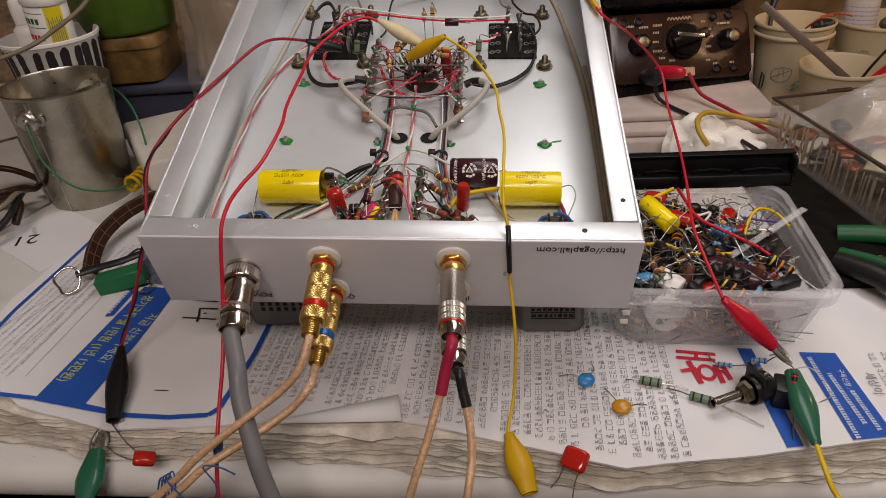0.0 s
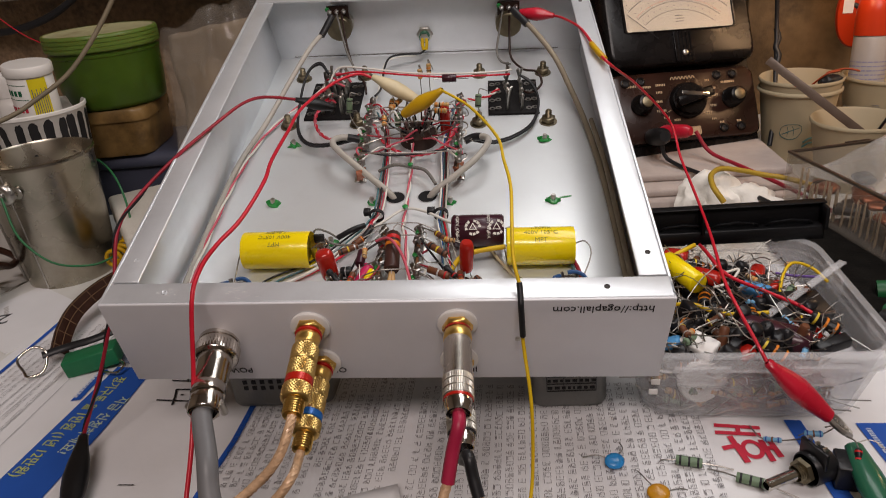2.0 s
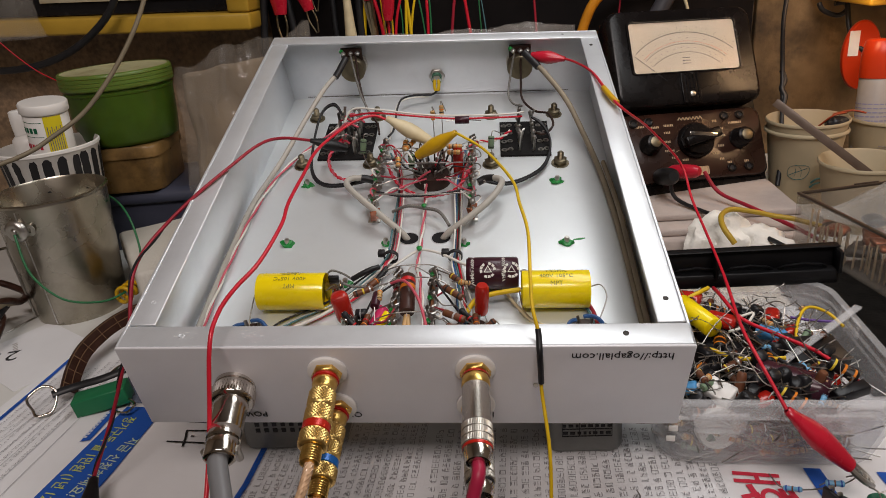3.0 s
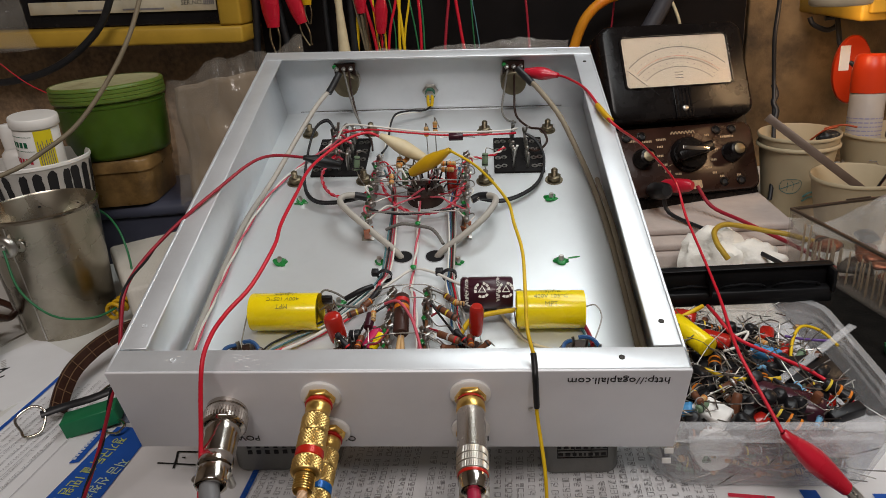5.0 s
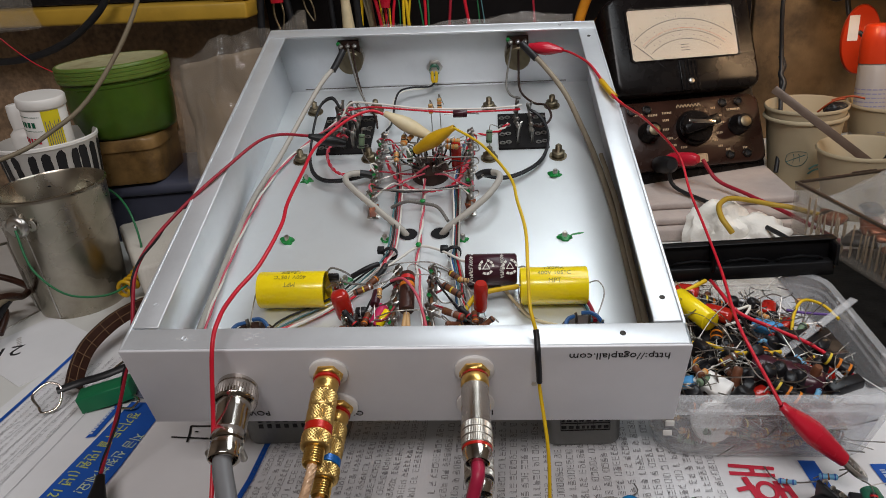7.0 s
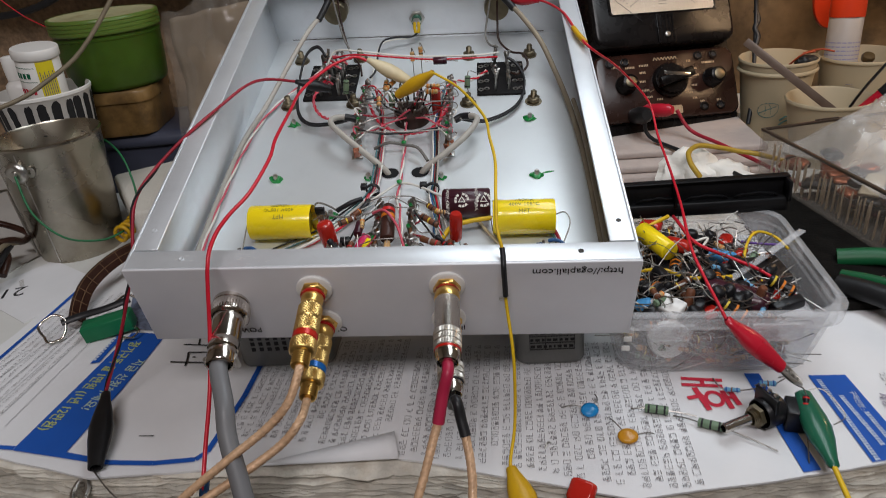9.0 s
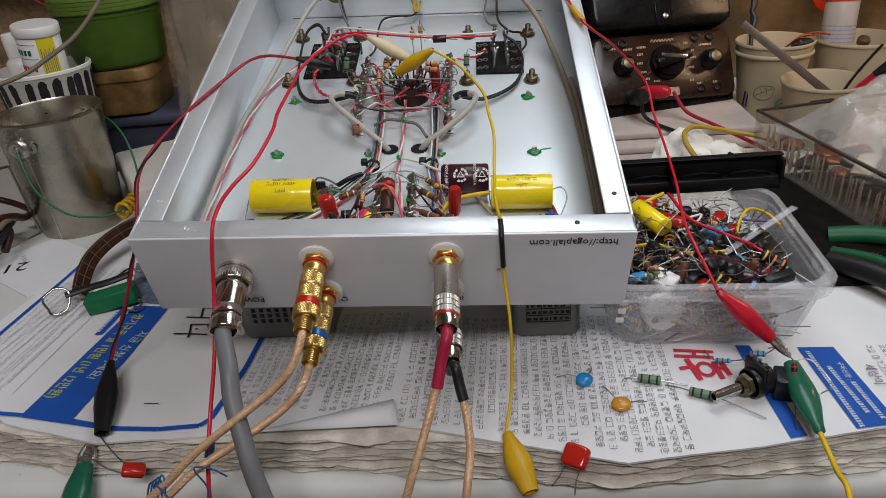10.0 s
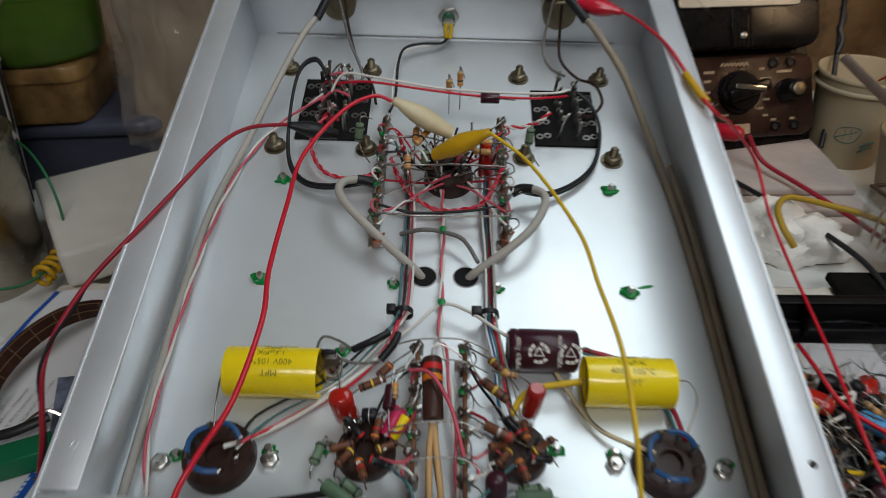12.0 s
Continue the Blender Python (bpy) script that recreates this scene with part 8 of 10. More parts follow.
def green_screw(x, y, seed, big=1.0):
    t = thing("locked_screw", "small screw end sealed with green lacquer on the chassis floor", "screw", CH @ pose(x, y, FZ), "lacquered screws")
    part("screw_end", lathe(B(), [(0.0016, 0), (0.0016, 0.0042), (0.0011, 0.0048), (0, 0.0048)], 12, cap=False), STEEL, t)
    bm = B()
    bmesh.ops.create_icosphere(bm, subdivisions=3, radius=1.0)
    o = Vector((seed * 2.7, seed, 0))
    for v in bm.verts:
        k = 1 + 0.7 * noise.noise(v.co * 1.3 + o)
        v.co = Vector((v.co.x * 0.0042 * k * big, v.co.y * 0.0030 * k * big, max(0.0001, v.co.z * 0.0026 * k)))
    part("lacquer", bm, GREEN_PAINT, t, "glossy green lacquer blob")


for i, (x, y) in enumerate(((-0.0868, 0.134), (0.0865, 0.1319), (0.0862, 0.1984), (-0.0867, 0.1998), (-0.0244, 0.1328), (0.0241, 0.1315), (-0.1030, 0.0470), (-0.0680, 0.0500), (0.0680, 0.0520), (0.1110, 0.0490), (-0.0440, 0.0960), (0.0450, 0.0530), (-0.0450, 0.0520))):
    green_screw(x, y, i + 1, 1.0 if i < 4 else 0.75)
for x, y in ((-0.1089, 0.0459), (-0.0670, 0.0480), (0.0680, 0.0500), (0.1095, 0.0480)):
    t = thing("socket_screw", "small steel nut and screw beside a socket", "screw", CH @ pose(x, y - 0.002, FZ), "socket screws")
    part("nut", lathe(B(), [(0.0038, 0), (0.0038, 0.0024), (0.0030, 0.0030), (0.0015, 0.0030), (0.0015, 0.0046), (0, 0.0046)], 6, cap=False), STEEL, t)
single("lacquer_smear", lathe(B(), [(0, 0.0001), (0.001, 0.0002), (0.0016, 0)], 14, sx=2.6, sy=0.6), GREEN_PAINT, "thin smear of green lacquer on the chassis floor", "lacquer smear", CH @ pose(0.0945, 0.1355, FZ) @ rotz(12))


def terminal_board(x0, x1, y0, y1, label, tags):
    t = thing("terminal_board", label, "terminal board", CH)
    part("board", box(B(), (x0, y0, FZ), (x1, y1, FZ + 0.0018), 0.0004), PHENOLIC, t)
    for sx in (0.14, 0.86):
        for k in range(4):
            x, y = x0 + (x1 - x0) * sx, y0 + (y1 - y0) * (0.14 + 0.24 * k)
            bm = B()
            for d in (-1, 1):
                lathe(bm, [(0.0012, FZ + 0.0019), (0.0022, FZ + 0.0019), (0.0022, FZ + 0.0024), (0.0012, FZ + 0.0024)], 14, pose(x + d * 0.0022, y + d * 0.0005, 0), cap=False)
            part("eyelet_lug", bm, SOLDER, t)
    for x in tags:
        for k in range(5):
            y = y0 + (y1 - y0) * (0.12 + 0.19 * k)
            h = rnd.uniform(0.012, 0.021)
            part("tag", tube(B(), [(x, y, FZ + 0.001), (x + rnd.uniform(-0.001, 0.001), y, FZ + h * 0.6), (x + rnd.uniform(-0.003, 0.003), y + rnd.uniform(-0.002, 0.003), FZ + h)], 0.0014, 6, flat=0.5), SOLDER, t)
            c = (x + rnd.uniform(-0.001, 0.001), y, FZ + h * 0.8)
            part("solder_joint", lathe(B(), [(0, -0.0018), (0.0012, -0.0012), (0.0016, 0), (0.0010, 0.0014), (0, 0.0018)], 10, pose(*c), cap=False), SOLDER, t)


rnd = random.Random(23)
terminal_board(0.0486, 0.0850, 0.2312, 0.2795, "black phenolic terminal board with eyelet lugs and tall tags", (0.0625, 0.0725))
terminal_board(-0.0858, -0.0460, 0.2312, 0.2840, "black phenolic terminal board crowded with tags and wires", (-0.072, -0.065, -0.058))


def hole(x, y):
    t = thing("cable_hole", "round cable hole through the chassis floor", "hole", CH, "cable holes")
    part("opening", lathe(B(), [(0, FZ + 0.00025), (0.0058, FZ + 0.00025)], 28, pose(x, y, 0), cap=False), SHADOW_HOLE, t)
    part("hole_edge", lathe(B(), [(0.0056, FZ), (0.0060, FZ + 0.0006), (0.0064, FZ)], 28, pose(x, y, 0), cap=False), ALU, t)


hole(-0.0104, 0.1380)
hole(0.0096, 0.1384)


def tag_strip(x, y0, y1, n, label, h=0.016, lean=0.0):
    """A standing strip of brown board with solder tags."""
    t = thing("tag_strip", label, "tag strip", CH, "tag strips")
    part("strip_board", box(B(), (x - 0.0008, y0, FZ + 0.004), (x + 0.0008, y1, FZ + 0.0115), 0.0003), FELT_TAG, t)
    for y in (y0 + 0.006, y1 - 0.006):
        part("strip_foot", box(B(), (x - 0.004, y - 0.003, FZ), (x + 0.004, y + 0.003, FZ + 0.0008), 0.0003), STEEL, t)
        part("strip_leg", box(B(), (x + 0.0009, y - 0.002, FZ + 0.0005), (x + 0.0017, y + 0.002, FZ + 0.0075), 0.0002), STEEL, t)
    out = []
    for k in range(n):
        y = y0 + (y1 - y0) * (k + 0.5) / n
        hh = h + rnd.uniform(-0.002, 0.003)
        d = rnd.uniform(-0.002, 0.002)
        part("tag", tube(B(), [(x + 0.0012, y, FZ + 0.005), (x + 0.0012, y, FZ + hh * 0.75), (x + 0.0012 + d, y, FZ + hh)], 0.0016, 6, flat=0.35), SOLDER, t)
        part("tag", tube(B(), [(x - 0.0012, y + 0.001, FZ + 0.005), (x - 0.0016, y + 0.001, FZ + hh * 0.6), (x - 0.0022 - d, y + 0.0015, FZ + hh * 0.9)], 0.0012, 6, flat=0.4), SOLDER, t)
        e = rnd.uniform(0.0012, 0.0020)
        part("solder_joint", lathe(B(), [(0, -e), (e * 0.8, -e * 0.5), (e, 0), (e * 0.6, e * 0.8), (0, e * 1.2)], 8, pose(x - 0.0018, y + 0.001, FZ + hh * rnd.uniform(0.45, 0.8)), cap=False), SOLDER, t)
        part("solder_joint", lathe(B(), [(0, -0.002), (0.0014, -0.0012), (0.0019, 0), (0.0012, 0.0014), (0, 0.002)], 10, pose(x + 0.001, y, FZ + hh * 0.85), cap=False), SOLDER, t)
        if rnd.random() < 0.5:
            part("green_dot", lathe(B(), [(0, -0.002), (0.0016, -0.001), (0.0018, 0.0006), (0, 0.002)], 8, pose(x - 0.001, y, FZ + hh * 0.7), cap=False), GREEN_PAINT, t)
        out.append(Vector((x + 0.0012, y, FZ + hh * 0.9)))
    return out


tags_l = tag_strip(-0.0345, 0.152, 0.240, 9, "brown tag strip crowded with solder joints by the rear socket")
tags_r = tag_strip(0.0285, 0.152, 0.240, 9, "brown tag strip crowded with solder joints by the rear socket")
tags_fl = tag_strip(-0.0114, 0.020, 0.0965, 8, "brown tag strip standing between the front sockets")
tags_fr = tag_strip(0.0085, 0.020, 0.0960, 8, "brown tag strip standing between the front sockets")


def tube_socket(x, y, r, label, pins=8, blue=False, h=0.006):
    t = thing("tube_socket", label, "tube socket", CH @ pose(x, y, FZ), "tube sockets")
    part("socket_base", lathe(B(), [(r * 1.02, 0), (r, h * 0.5), (r * 0.94, h), (r * 0.34, h), (r * 0.30, h * 0.6), (0, h * 0.6)], 32, cap=False), BROWN_BAKE, t)
    for k in range(pins):
        a = 2 * math.pi * (k + 0.5) / pins
        c, s = math.cos(a), math.sin(a)
        part("socket_pin", tube(B(), [(r * 0.62 * c, r * 0.62 * s, h * 0.8), (r * 0.64 * c, r * 0.64 * s, h + 0.003), (r * 0.74 * c, r * 0.74 * s, h + 0.0058)], 0.0011, 6, flat=0.5), SOLDER, t)
    if blue:
        for a0 in (20, 120, 215):
            pts = [(r * 0.7 * math.cos(radians(a0 + d)), r * 0.7 * math.sin(radians(a0 + d)), h + 0.004 + 0.002 * math.sin(radians(d * 2))) for d in (0, 25, 50, 75)]
            part("jumper", tube(B(), pts, 0.0011, 6), BLUE_PVC, t, "blue insulated jumper")
    return t


tube_socket(-0.0866, 0.0465, 0.0140, "brown bakelite tube socket with blue jumpers, seen from below", blue=True)
tube_socket(0.0885, 0.0478, 0.0140, "brown bakelite tube socket with blue jumpers, seen from below", blue=True)
tube_socket(0.0005, 0.2022, 0.0128, "dark brown tube socket between the rear tag strips", h=0.008)
tube_socket(-0.0300, 0.0500, 0.0115, "small brown tube socket hidden under soldered parts", 9)
tube_socket(0.0298, 0.0510, 0.0115, "small brown tube socket hidden under soldered parts", 9)


# film and electrolytic capacitors
def film_cap(x0, x1, y, z, r, label, l1, l2, flip):
    t = thing("film_capacitor", label, "capacitor", CH, "large capacitors")
    m = axis((x0, y, z), (x1, y, z))
    n = x1 - x0
    part("capacitor_body", lathe(B(), [(r * 0.955, 0.0030), (r * 0.965, 0), (r * 0.985, -0.0002), (r, 0.0005), (r, n - 0.0005), (r * 0.985, n + 0.0002), (r * 0.965, n), (r * 0.955, n - 0.0030)], 40, m, cap=False), YELLOW_FILM, t)
    for zz in (0.0028, n - 0.0028):
        part("end_resin", lathe(B(), [(0, zz), (r * 0.97, zz)], 36, m, cap=False), YELLOW_RESIN, t)
    for k, (text, a) in enumerate((("400V 105°C", -62), ("MPT", -42), ("1.5µF/K", -20), ("400V 105°C", 4), ("MPT", 30))):
        ra = radians(90 + a)
        nrm = Vector((0, math.cos(ra), math.sin(ra)))
        base = Vector(((x0 + x1) / 2, y, z)) + nrm * (r + 0.00012)
        ex = Vector((-1, 0, 0)) if flip else Vector((1, 0, 0))
        ey = nrm.cross(ex)
        mm = Matrix.Translation(base) @ Matrix((ex, ey, nrm)).transposed().to_4x4()
        writing("print", text, 0.0036, mm, mat("faded_olive_print", (0.30, 0.26, 0.02), 0.5), t)
    for l in (l1, l2):
        part("lead", tube(B(), l, 0.0004, 6), SOLDER, t)


film_cap(-0.0878, -0.0510, 0.0790, -0.0400, 0.0103, "yellow film capacitor lying on the chassis floor", [(-0.0878, 0.079, -0.0395), (-0.0905, 0.077, -0.040), (-0.0910, 0.065, -0.044), (-0.0890, 0.052, -0.044)], [(-0.0510, 0.079, -0.0395), (-0.0455, 0.080, -0.036), (-0.0420, 0.074, -0.034), (-0.0405, 0.066, -0.035)], True)
film_cap(0.0570, 0.0925, 0.0785, -0.0398, 0.0103, "yellow film capacitor with faded print lying on the chassis floor", [(0.0570, 0.0785, -0.039), (0.0555, 0.077, -0.040), (0.0600, 0.064, -0.046), (0.0780, 0.050, -0.045)], [(0.0925, 0.0785, -0.039), (0.0985, 0.0775, -0.036), (0.1010, 0.0700, -0.038), (0.0960, 0.0580, -0.043)], False)


def purple_cap():
    t = thing("electrolytic_capacitor", "purple-brown electrolytic capacitor with white print across the chassis floor", "capacitor", CH, "large capacitors")
    m = axis((0.0265, 0.0930, -0.0405), (0.0555, 0.0930, -0.0405))
    r, n = 0.0090, 0.0290
    part("capacitor_body", lathe(B(), [(r * 0.86, 0), (r, 0.0012), (r, 0.0032), (r * 0.95, 0.0040), (r, 0.0048), (r, n - 0.001), (r * 0.9, n), (0, n)], 36, m, cap=False), PURPLE_SLEEVE, t)
    part("end_disc", lathe(B(), [(0, 0.0004), (r * 0.86, 0.0004)], 28, m, cap=False), BLACK_BODY, t)
    rn = random.Random(3)
    for x, a, text in ((0.0300, 55, "400V 47µF"), (0.0300, 20, "NHA"), (0.0470, 62, "400V 47µF"), (0.0470, 30, "NHA")):
        ra = radians(a)
        nrm = Vector((0, -math.cos(ra), math.sin(ra)))
        ex = Vector((0, -math.sin(ra), -math.cos(ra)))
        ey = Vector((1, 0, 0))
        mm = Matrix.Translation(Vector((x, 0.0930, -0.0405)) + nrm * (r + 0.00015)) @ Matrix((ex, nrm.cross(ex), nrm)).transposed().to_4x4()
        writing("print", text, 0.0027, mm, WHITE_PVC, t)
    for x in (0.0385, 0.0515):
        bm = B()
        ra = radians(52)
        nrm = Vector((0, -math.cos(ra), math.sin(ra)))
        e2 = Vector((0, math.sin(ra), math.cos(ra)))
        base = Vector((x, 0.0930, -0.0405)) + nrm * (r + 0.00015)
        for k in range(12):
            a0, a1 = 2 * math.pi * k / 12, 2 * math.pi * (k + 0.8) / 12
            if k % 4 == 3:
                continue
            bm.faces.new([bm.verts.new(base + Vector((1, 0, 0)) * rr * math.cos(a) + e2 * rr * math.sin(a)) for rr, a in ((0.0031, a0), (0.0045, a0), (0.0045, a1), (0.0031, a1))])
        for k in range(3):
            a0, a1 = radians(90 + 120 * k), radians(210 + 120 * k)
            bm.faces.new([bm.verts.new(base + nrm * 0.0001 + Vector((1, 0, 0)) * rr * math.cos(a) + e2 * rr * math.sin(a)) for rr, a in ((0.0018, a0), (0.0027, a0), (0.0027, a1), (0.0018, a1))])
        part("white_mark", bm, WHITE_PVC, t)
    part("lead", tube(B(), [(0.0565, 0.093, -0.0395), (0.060, 0.0945, -0.040), (0.066, 0.093, -0.046)], 0.0004, 6), SOLDER, t)


purple_cap()


def cap_at(x, y, z, w, h, d, rx, ry, rz, material, label):
    return dipped_cap(CH @ pose(x, y, z, rx, ry, rz), w, h, d, material, label, 0.006)


cap_at(-0.0378, 0.0625, -0.0460, 0.0098, 0.0185, 0.0082, -4, -6, 15, RED_DIP, "glossy red film capacitor standing by the front socket")
cap_at(0.0348, 0.0665, -0.0460, 0.0076, 0.0195, 0.0070, -4, 2, -5, RED_DIP, "glossy red film capacitor standing by the front socket")
cap_at(0.0190, 0.2030, -0.0475, 0.0068, 0.0220, 0.0060, -4, 0, 0, RED_DIP, "red film capacitor beside the rear tag strip")
RES = resistor


def r_at(p, q, r, body, bands, label, la=None, lb=None, straight=False):
    return RES(p, q, r, body, bands, la, lb, label, CH, straight=straight)


t = r_at((-0.0052, 0.0840, -0.0345), (-0.0040, 0.0580, -0.0365), 0.0041, mat("dark_brown_ceramic", (0.060, 0.024, 0.018), 0.4, 0, 0.3, 80), "", "large dark brown power resistor with red and orange bands", [(-0.0050, 0.0880, -0.0325), (-0.0015, 0.0895, -0.0320), (0.0070, 0.0850, -0.0340)], [(-0.0042, 0.050, -0.040), (-0.002, 0.036, -0.044)], True)
for z, b in ((0.0045, "r"), (0.0092, "o")):
    part("colour_band", lathe(B(), [(0.0040, z - 0.0013), (0.00424, z - 0.0013), (0.00424, z + 0.0013), (0.0040, z + 0.0013)], 20, axis((-0.0052, 0.0840, -0.0345), (-0.0040, 0.0580, -0.0365)), cap=False), BAND[b], t)
r_at((-0.0335, 0.0697, -0.0345), (-0.0235, 0.0741, -0.0335), 0.0017, CARBON, "kyw", "brown carbon resistor with yellow and white bands", [(-0.0370, 0.0680, -0.037)], [(-0.0150, 0.0790, -0.034)], True)
r_at((-0.0262, 0.0751, -0.0340), (-0.0216, 0.0804, -0.0335), 0.0018, CARBON, "ko", "brown carbon resistor with an orange band", [(-0.0310, 0.0710, -0.037)], [(-0.0130, 0.0880, -0.034)], True)
r_at((0.0183, 0.0839, -0.0335), (0.0251, 0.0773, -0.0340), 0.0017, CARBON, "yky", "dark carbon resistor with yellow bands", [(0.0090, 0.0900, -0.034)], [(0.0300, 0.0720, -0.037)], True)
r_at((0.0152, 0.0740, -0.0335), (0.0249, 0.0662, -0.0340), 0.0019, CARBON, "kyk", "brown carbon resistor with a yellow band", [(0.0090, 0.0790, -0.034)], [(0.0290, 0.0610, -0.038)], True)
r_at((0.0157, 0.0555, -0.0340), (0.0266, 0.0500, -0.0340), 0.0019, CARBON, "nwr", "brown resistor with white and red bands", [(0.0100, 0.0590, -0.034)], [(0.0320, 0.0490, -0.038)], True)
r_at((0.0236, 0.0775, -0.0330), (0.0291, 0.0763, -0.0330), 0.0014, TAN_BODY, "onk", "small tan resistor with coloured bands", [(0.0190, 0.0790, -0.034)], [(0.0340, 0.0740, -0.035), (0.0360, 0.0680, -0.04)])
r_at((-0.0195, 0.0723, -0.0340), (-0.0193, 0.0659, -0.0350), 0.0015, TAN_BODY, "ogk", "small tan resistor between the front tag strips", [(-0.0180, 0.078, -0.034)], [(-0.0200, 0.0590, -0.040)])
r_at((-0.0215, 0.0620, -0.0360), (-0.0210, 0.0720, -0.0360), 0.0025, PURPLE_SLEEVE, "", "small dark electrolytic capacitor between the front parts", [(-0.021, 0.055, -0.040)], [(-0.0205, 0.082, -0.036)], True)
for p, q, lab in (((-0.0166, 0.2024, -0.0255), (-0.0103, 0.2127, -0.0245), "orange banded resistor above the rear socket"), ((-0.0172, 0.2060, -0.0275), (-0.0168, 0.2150, -0.0260), "orange banded resistor above the rear socket"), ((-0.0202, 0.1890, -0.0300), (-0.0206, 0.1960, -0.0275), "orange banded resistor above the rear socket"), ((0.0122, 0.2055, -0.0255), (0.0222, 0.2050, -0.0255), "orange banded resistor above the rear socket"), ((0.0124, 0.1990, -0.0260), (0.0210, 0.1985, -0.0260), "orange banded resistor above the rear socket"),
                  ((-0.0004, 0.2530, -0.0315), (-0.0006, 0.2545, -0.0245), "orange banded resistor standing behind the rear socket"), ((0.0058, 0.2575, -0.0310), (0.0056, 0.2605, -0.0235), "orange banded resistor standing behind the rear socket")):
    p, q = Vector(p), Vector(q)
    d = (q - p).normalized()
    r_at(p, q, 0.0017, TAN_BODY, "okog", lab, [p - d * 0.004, p - d * 0.007 + Vector((0, 0, -0.008))], [q + d * 0.003, q + d * 0.004 + Vector((0.003, 0.001, -0.010))])
for p, q in (((-0.0470, 0.2120, -0.0330), (-0.0460, 0.2150, -0.0240)), ((-0.0118, 0.1945, -0.0345), (-0.0120, 0.1985, -0.0265)), ((0.0415, 0.2120, -0.0320), (0.0420, 0.2150, -0.0240))):
    p, q = Vector(p), Vector(q)
    r_at(p, q, 0.0021, GREEN_BODY, "kk", "grey-green resistor standing on its leads", [p + Vector((0.002, -0.004, -0.004)), p + Vector((0.006, -0.008, -0.008))], [q + Vector((0.001, 0.002, 0.003)), q + Vector((0.006, 0.004, 0.0))], True)
r_at((0.0165, 0.2385, -0.0240), (0.0265, 0.2385, -0.0240), 0.0028, PURPLE_SLEEVE, "", "small purple electrolytic capacitor across the red wires", [(0.0100, 0.2385, -0.0245)], [(0.0350, 0.2380, -0.0245)], True)
GREEN_OLD = mat("dull_green_tubular", (0.12, 0.20, 0.12), 0.45, 0, 0.2, 100)
r_at((-0.0430, 0.0330, -0.0390), (-0.0320, 0.0250, -0.0390), 0.0028, GREEN_OLD, "", "dull green tubular capacitor by the front socket", [(-0.046, 0.036, -0.042)], [(-0.029, 0.023, -0.042)], True)
r_at((0.0270, 0.0300, -0.0390), (0.0400, 0.0305, -0.0390), 0.0024, GREEN_OLD, "", "dull green tubular capacitor by the front socket", [(0.023, 0.031, -0.042)], [(0.043, 0.031, -0.042)], True)
r_at((-0.0168, 0.0643, -0.0390), (-0.0223, 0.0544, -0.0435), 0.0030, mat("magenta_sleeve", (0.60, 0.03, 0.12), 0.35), "", "magenta sleeved part between the front sockets", [(-0.0150, 0.0680, -0.040)], [(-0.0240, 0.0510, -0.046)], True)
r_at((-0.0144, 0.0610, -0.0395), (-0.0197, 0.0537, -0.0435), 0.0024, YELLOW_FILM, "", "small yellow film part between the front sockets", [(-0.0130, 0.0640, -0.040)], [(-0.0210, 0.0510, -0.046)], True)
cap_at(0.0200, 0.0300, -0.0440, 0.0080, 0.0140, 0.0070, -20, 0, 10, PURPLE_SLEEVE, "small dark capacitor by the front socket")
cap_at(-0.0362, 0.0560, -0.0455, 0.0062, 0.0080, 0.0062, -8, 0, 0, CHROME, "small bright metal can capacitor by the front socket")
r_at((-0.0318, 0.0615, -0.0410), (-0.0262, 0.0615, -0.0405), 0.0029, BLACK_BODY, "w", "small black electrolytic with a silver stripe by the front socket", [(-0.0340, 0.0605, -0.043)], [(-0.0230, 0.0630, -0.040)], True)


# ---- wiring ----
def cw(name, pts, r, material, label, category="wire", group="", seg=8):
    return single(name, tube(B(), pts, r, seg), material, label, category, CH, group)


def pair(pts, m1, m2, label, r=0.0007, pitch=0.010, group="twisted pairs"):
    for i, mt in enumerate((m1, m2)):
        single("twisted_wire", twist(B(), pts, r, r * 0.95, pitch, i * math.pi), mt, label, "wire", CH, group)


cw("grey_shielded_cable", [(-0.0330, 0.188, -0.0420), (-0.0440, 0.190, -0.0395), (-0.0520, 0.186, -0.0370), (-0.0535, 0.177, -0.0350), (-0.0460, 0.164, -0.0340), (-0.0280, 0.148, -0.0400), (-0.0150, 0.1395, -0.0470), (-0.0104, 0.1380, -0.0540)], 0.0021, LIGHTGREY_PVC, "light grey shielded cable looping into a hole in the floor", "cable", "shielded cables", 12)
cw("grey_shielded_cable", [(0.0320, 0.186, -0.0420), (0.0400, 0.187, -0.0395), (0.0470, 0.182, -0.0370), (0.0475, 0.172, -0.0350), (0.0400, 0.157, -0.0360), (0.0270, 0.146, -0.0410), (0.0150, 0.1395, -0.0470), (0.0096, 0.1384, -0.0540)], 0.0021, LIGHTGREY_PVC, "light grey shielded cable looping into a hole in the floor", "cable", "shielded cables", 12)
cw("black_sleeve", [(-0.0335, 0.188, -0.0420), (-0.0400, 0.1895, -0.0402), (-0.0460, 0.1892, -0.0388)], 0.0026, BLACK_PVC, "black shrink sleeve on the grey cable", "sleeve")
cw("black_sleeve", [(0.0325, 0.186, -0.0420), (0.0375, 0.1875, -0.0402), (0.0430, 0.1855, -0.0385)], 0.0026, BLACK_PVC, "black shrink sleeve on the grey cable", "sleeve")
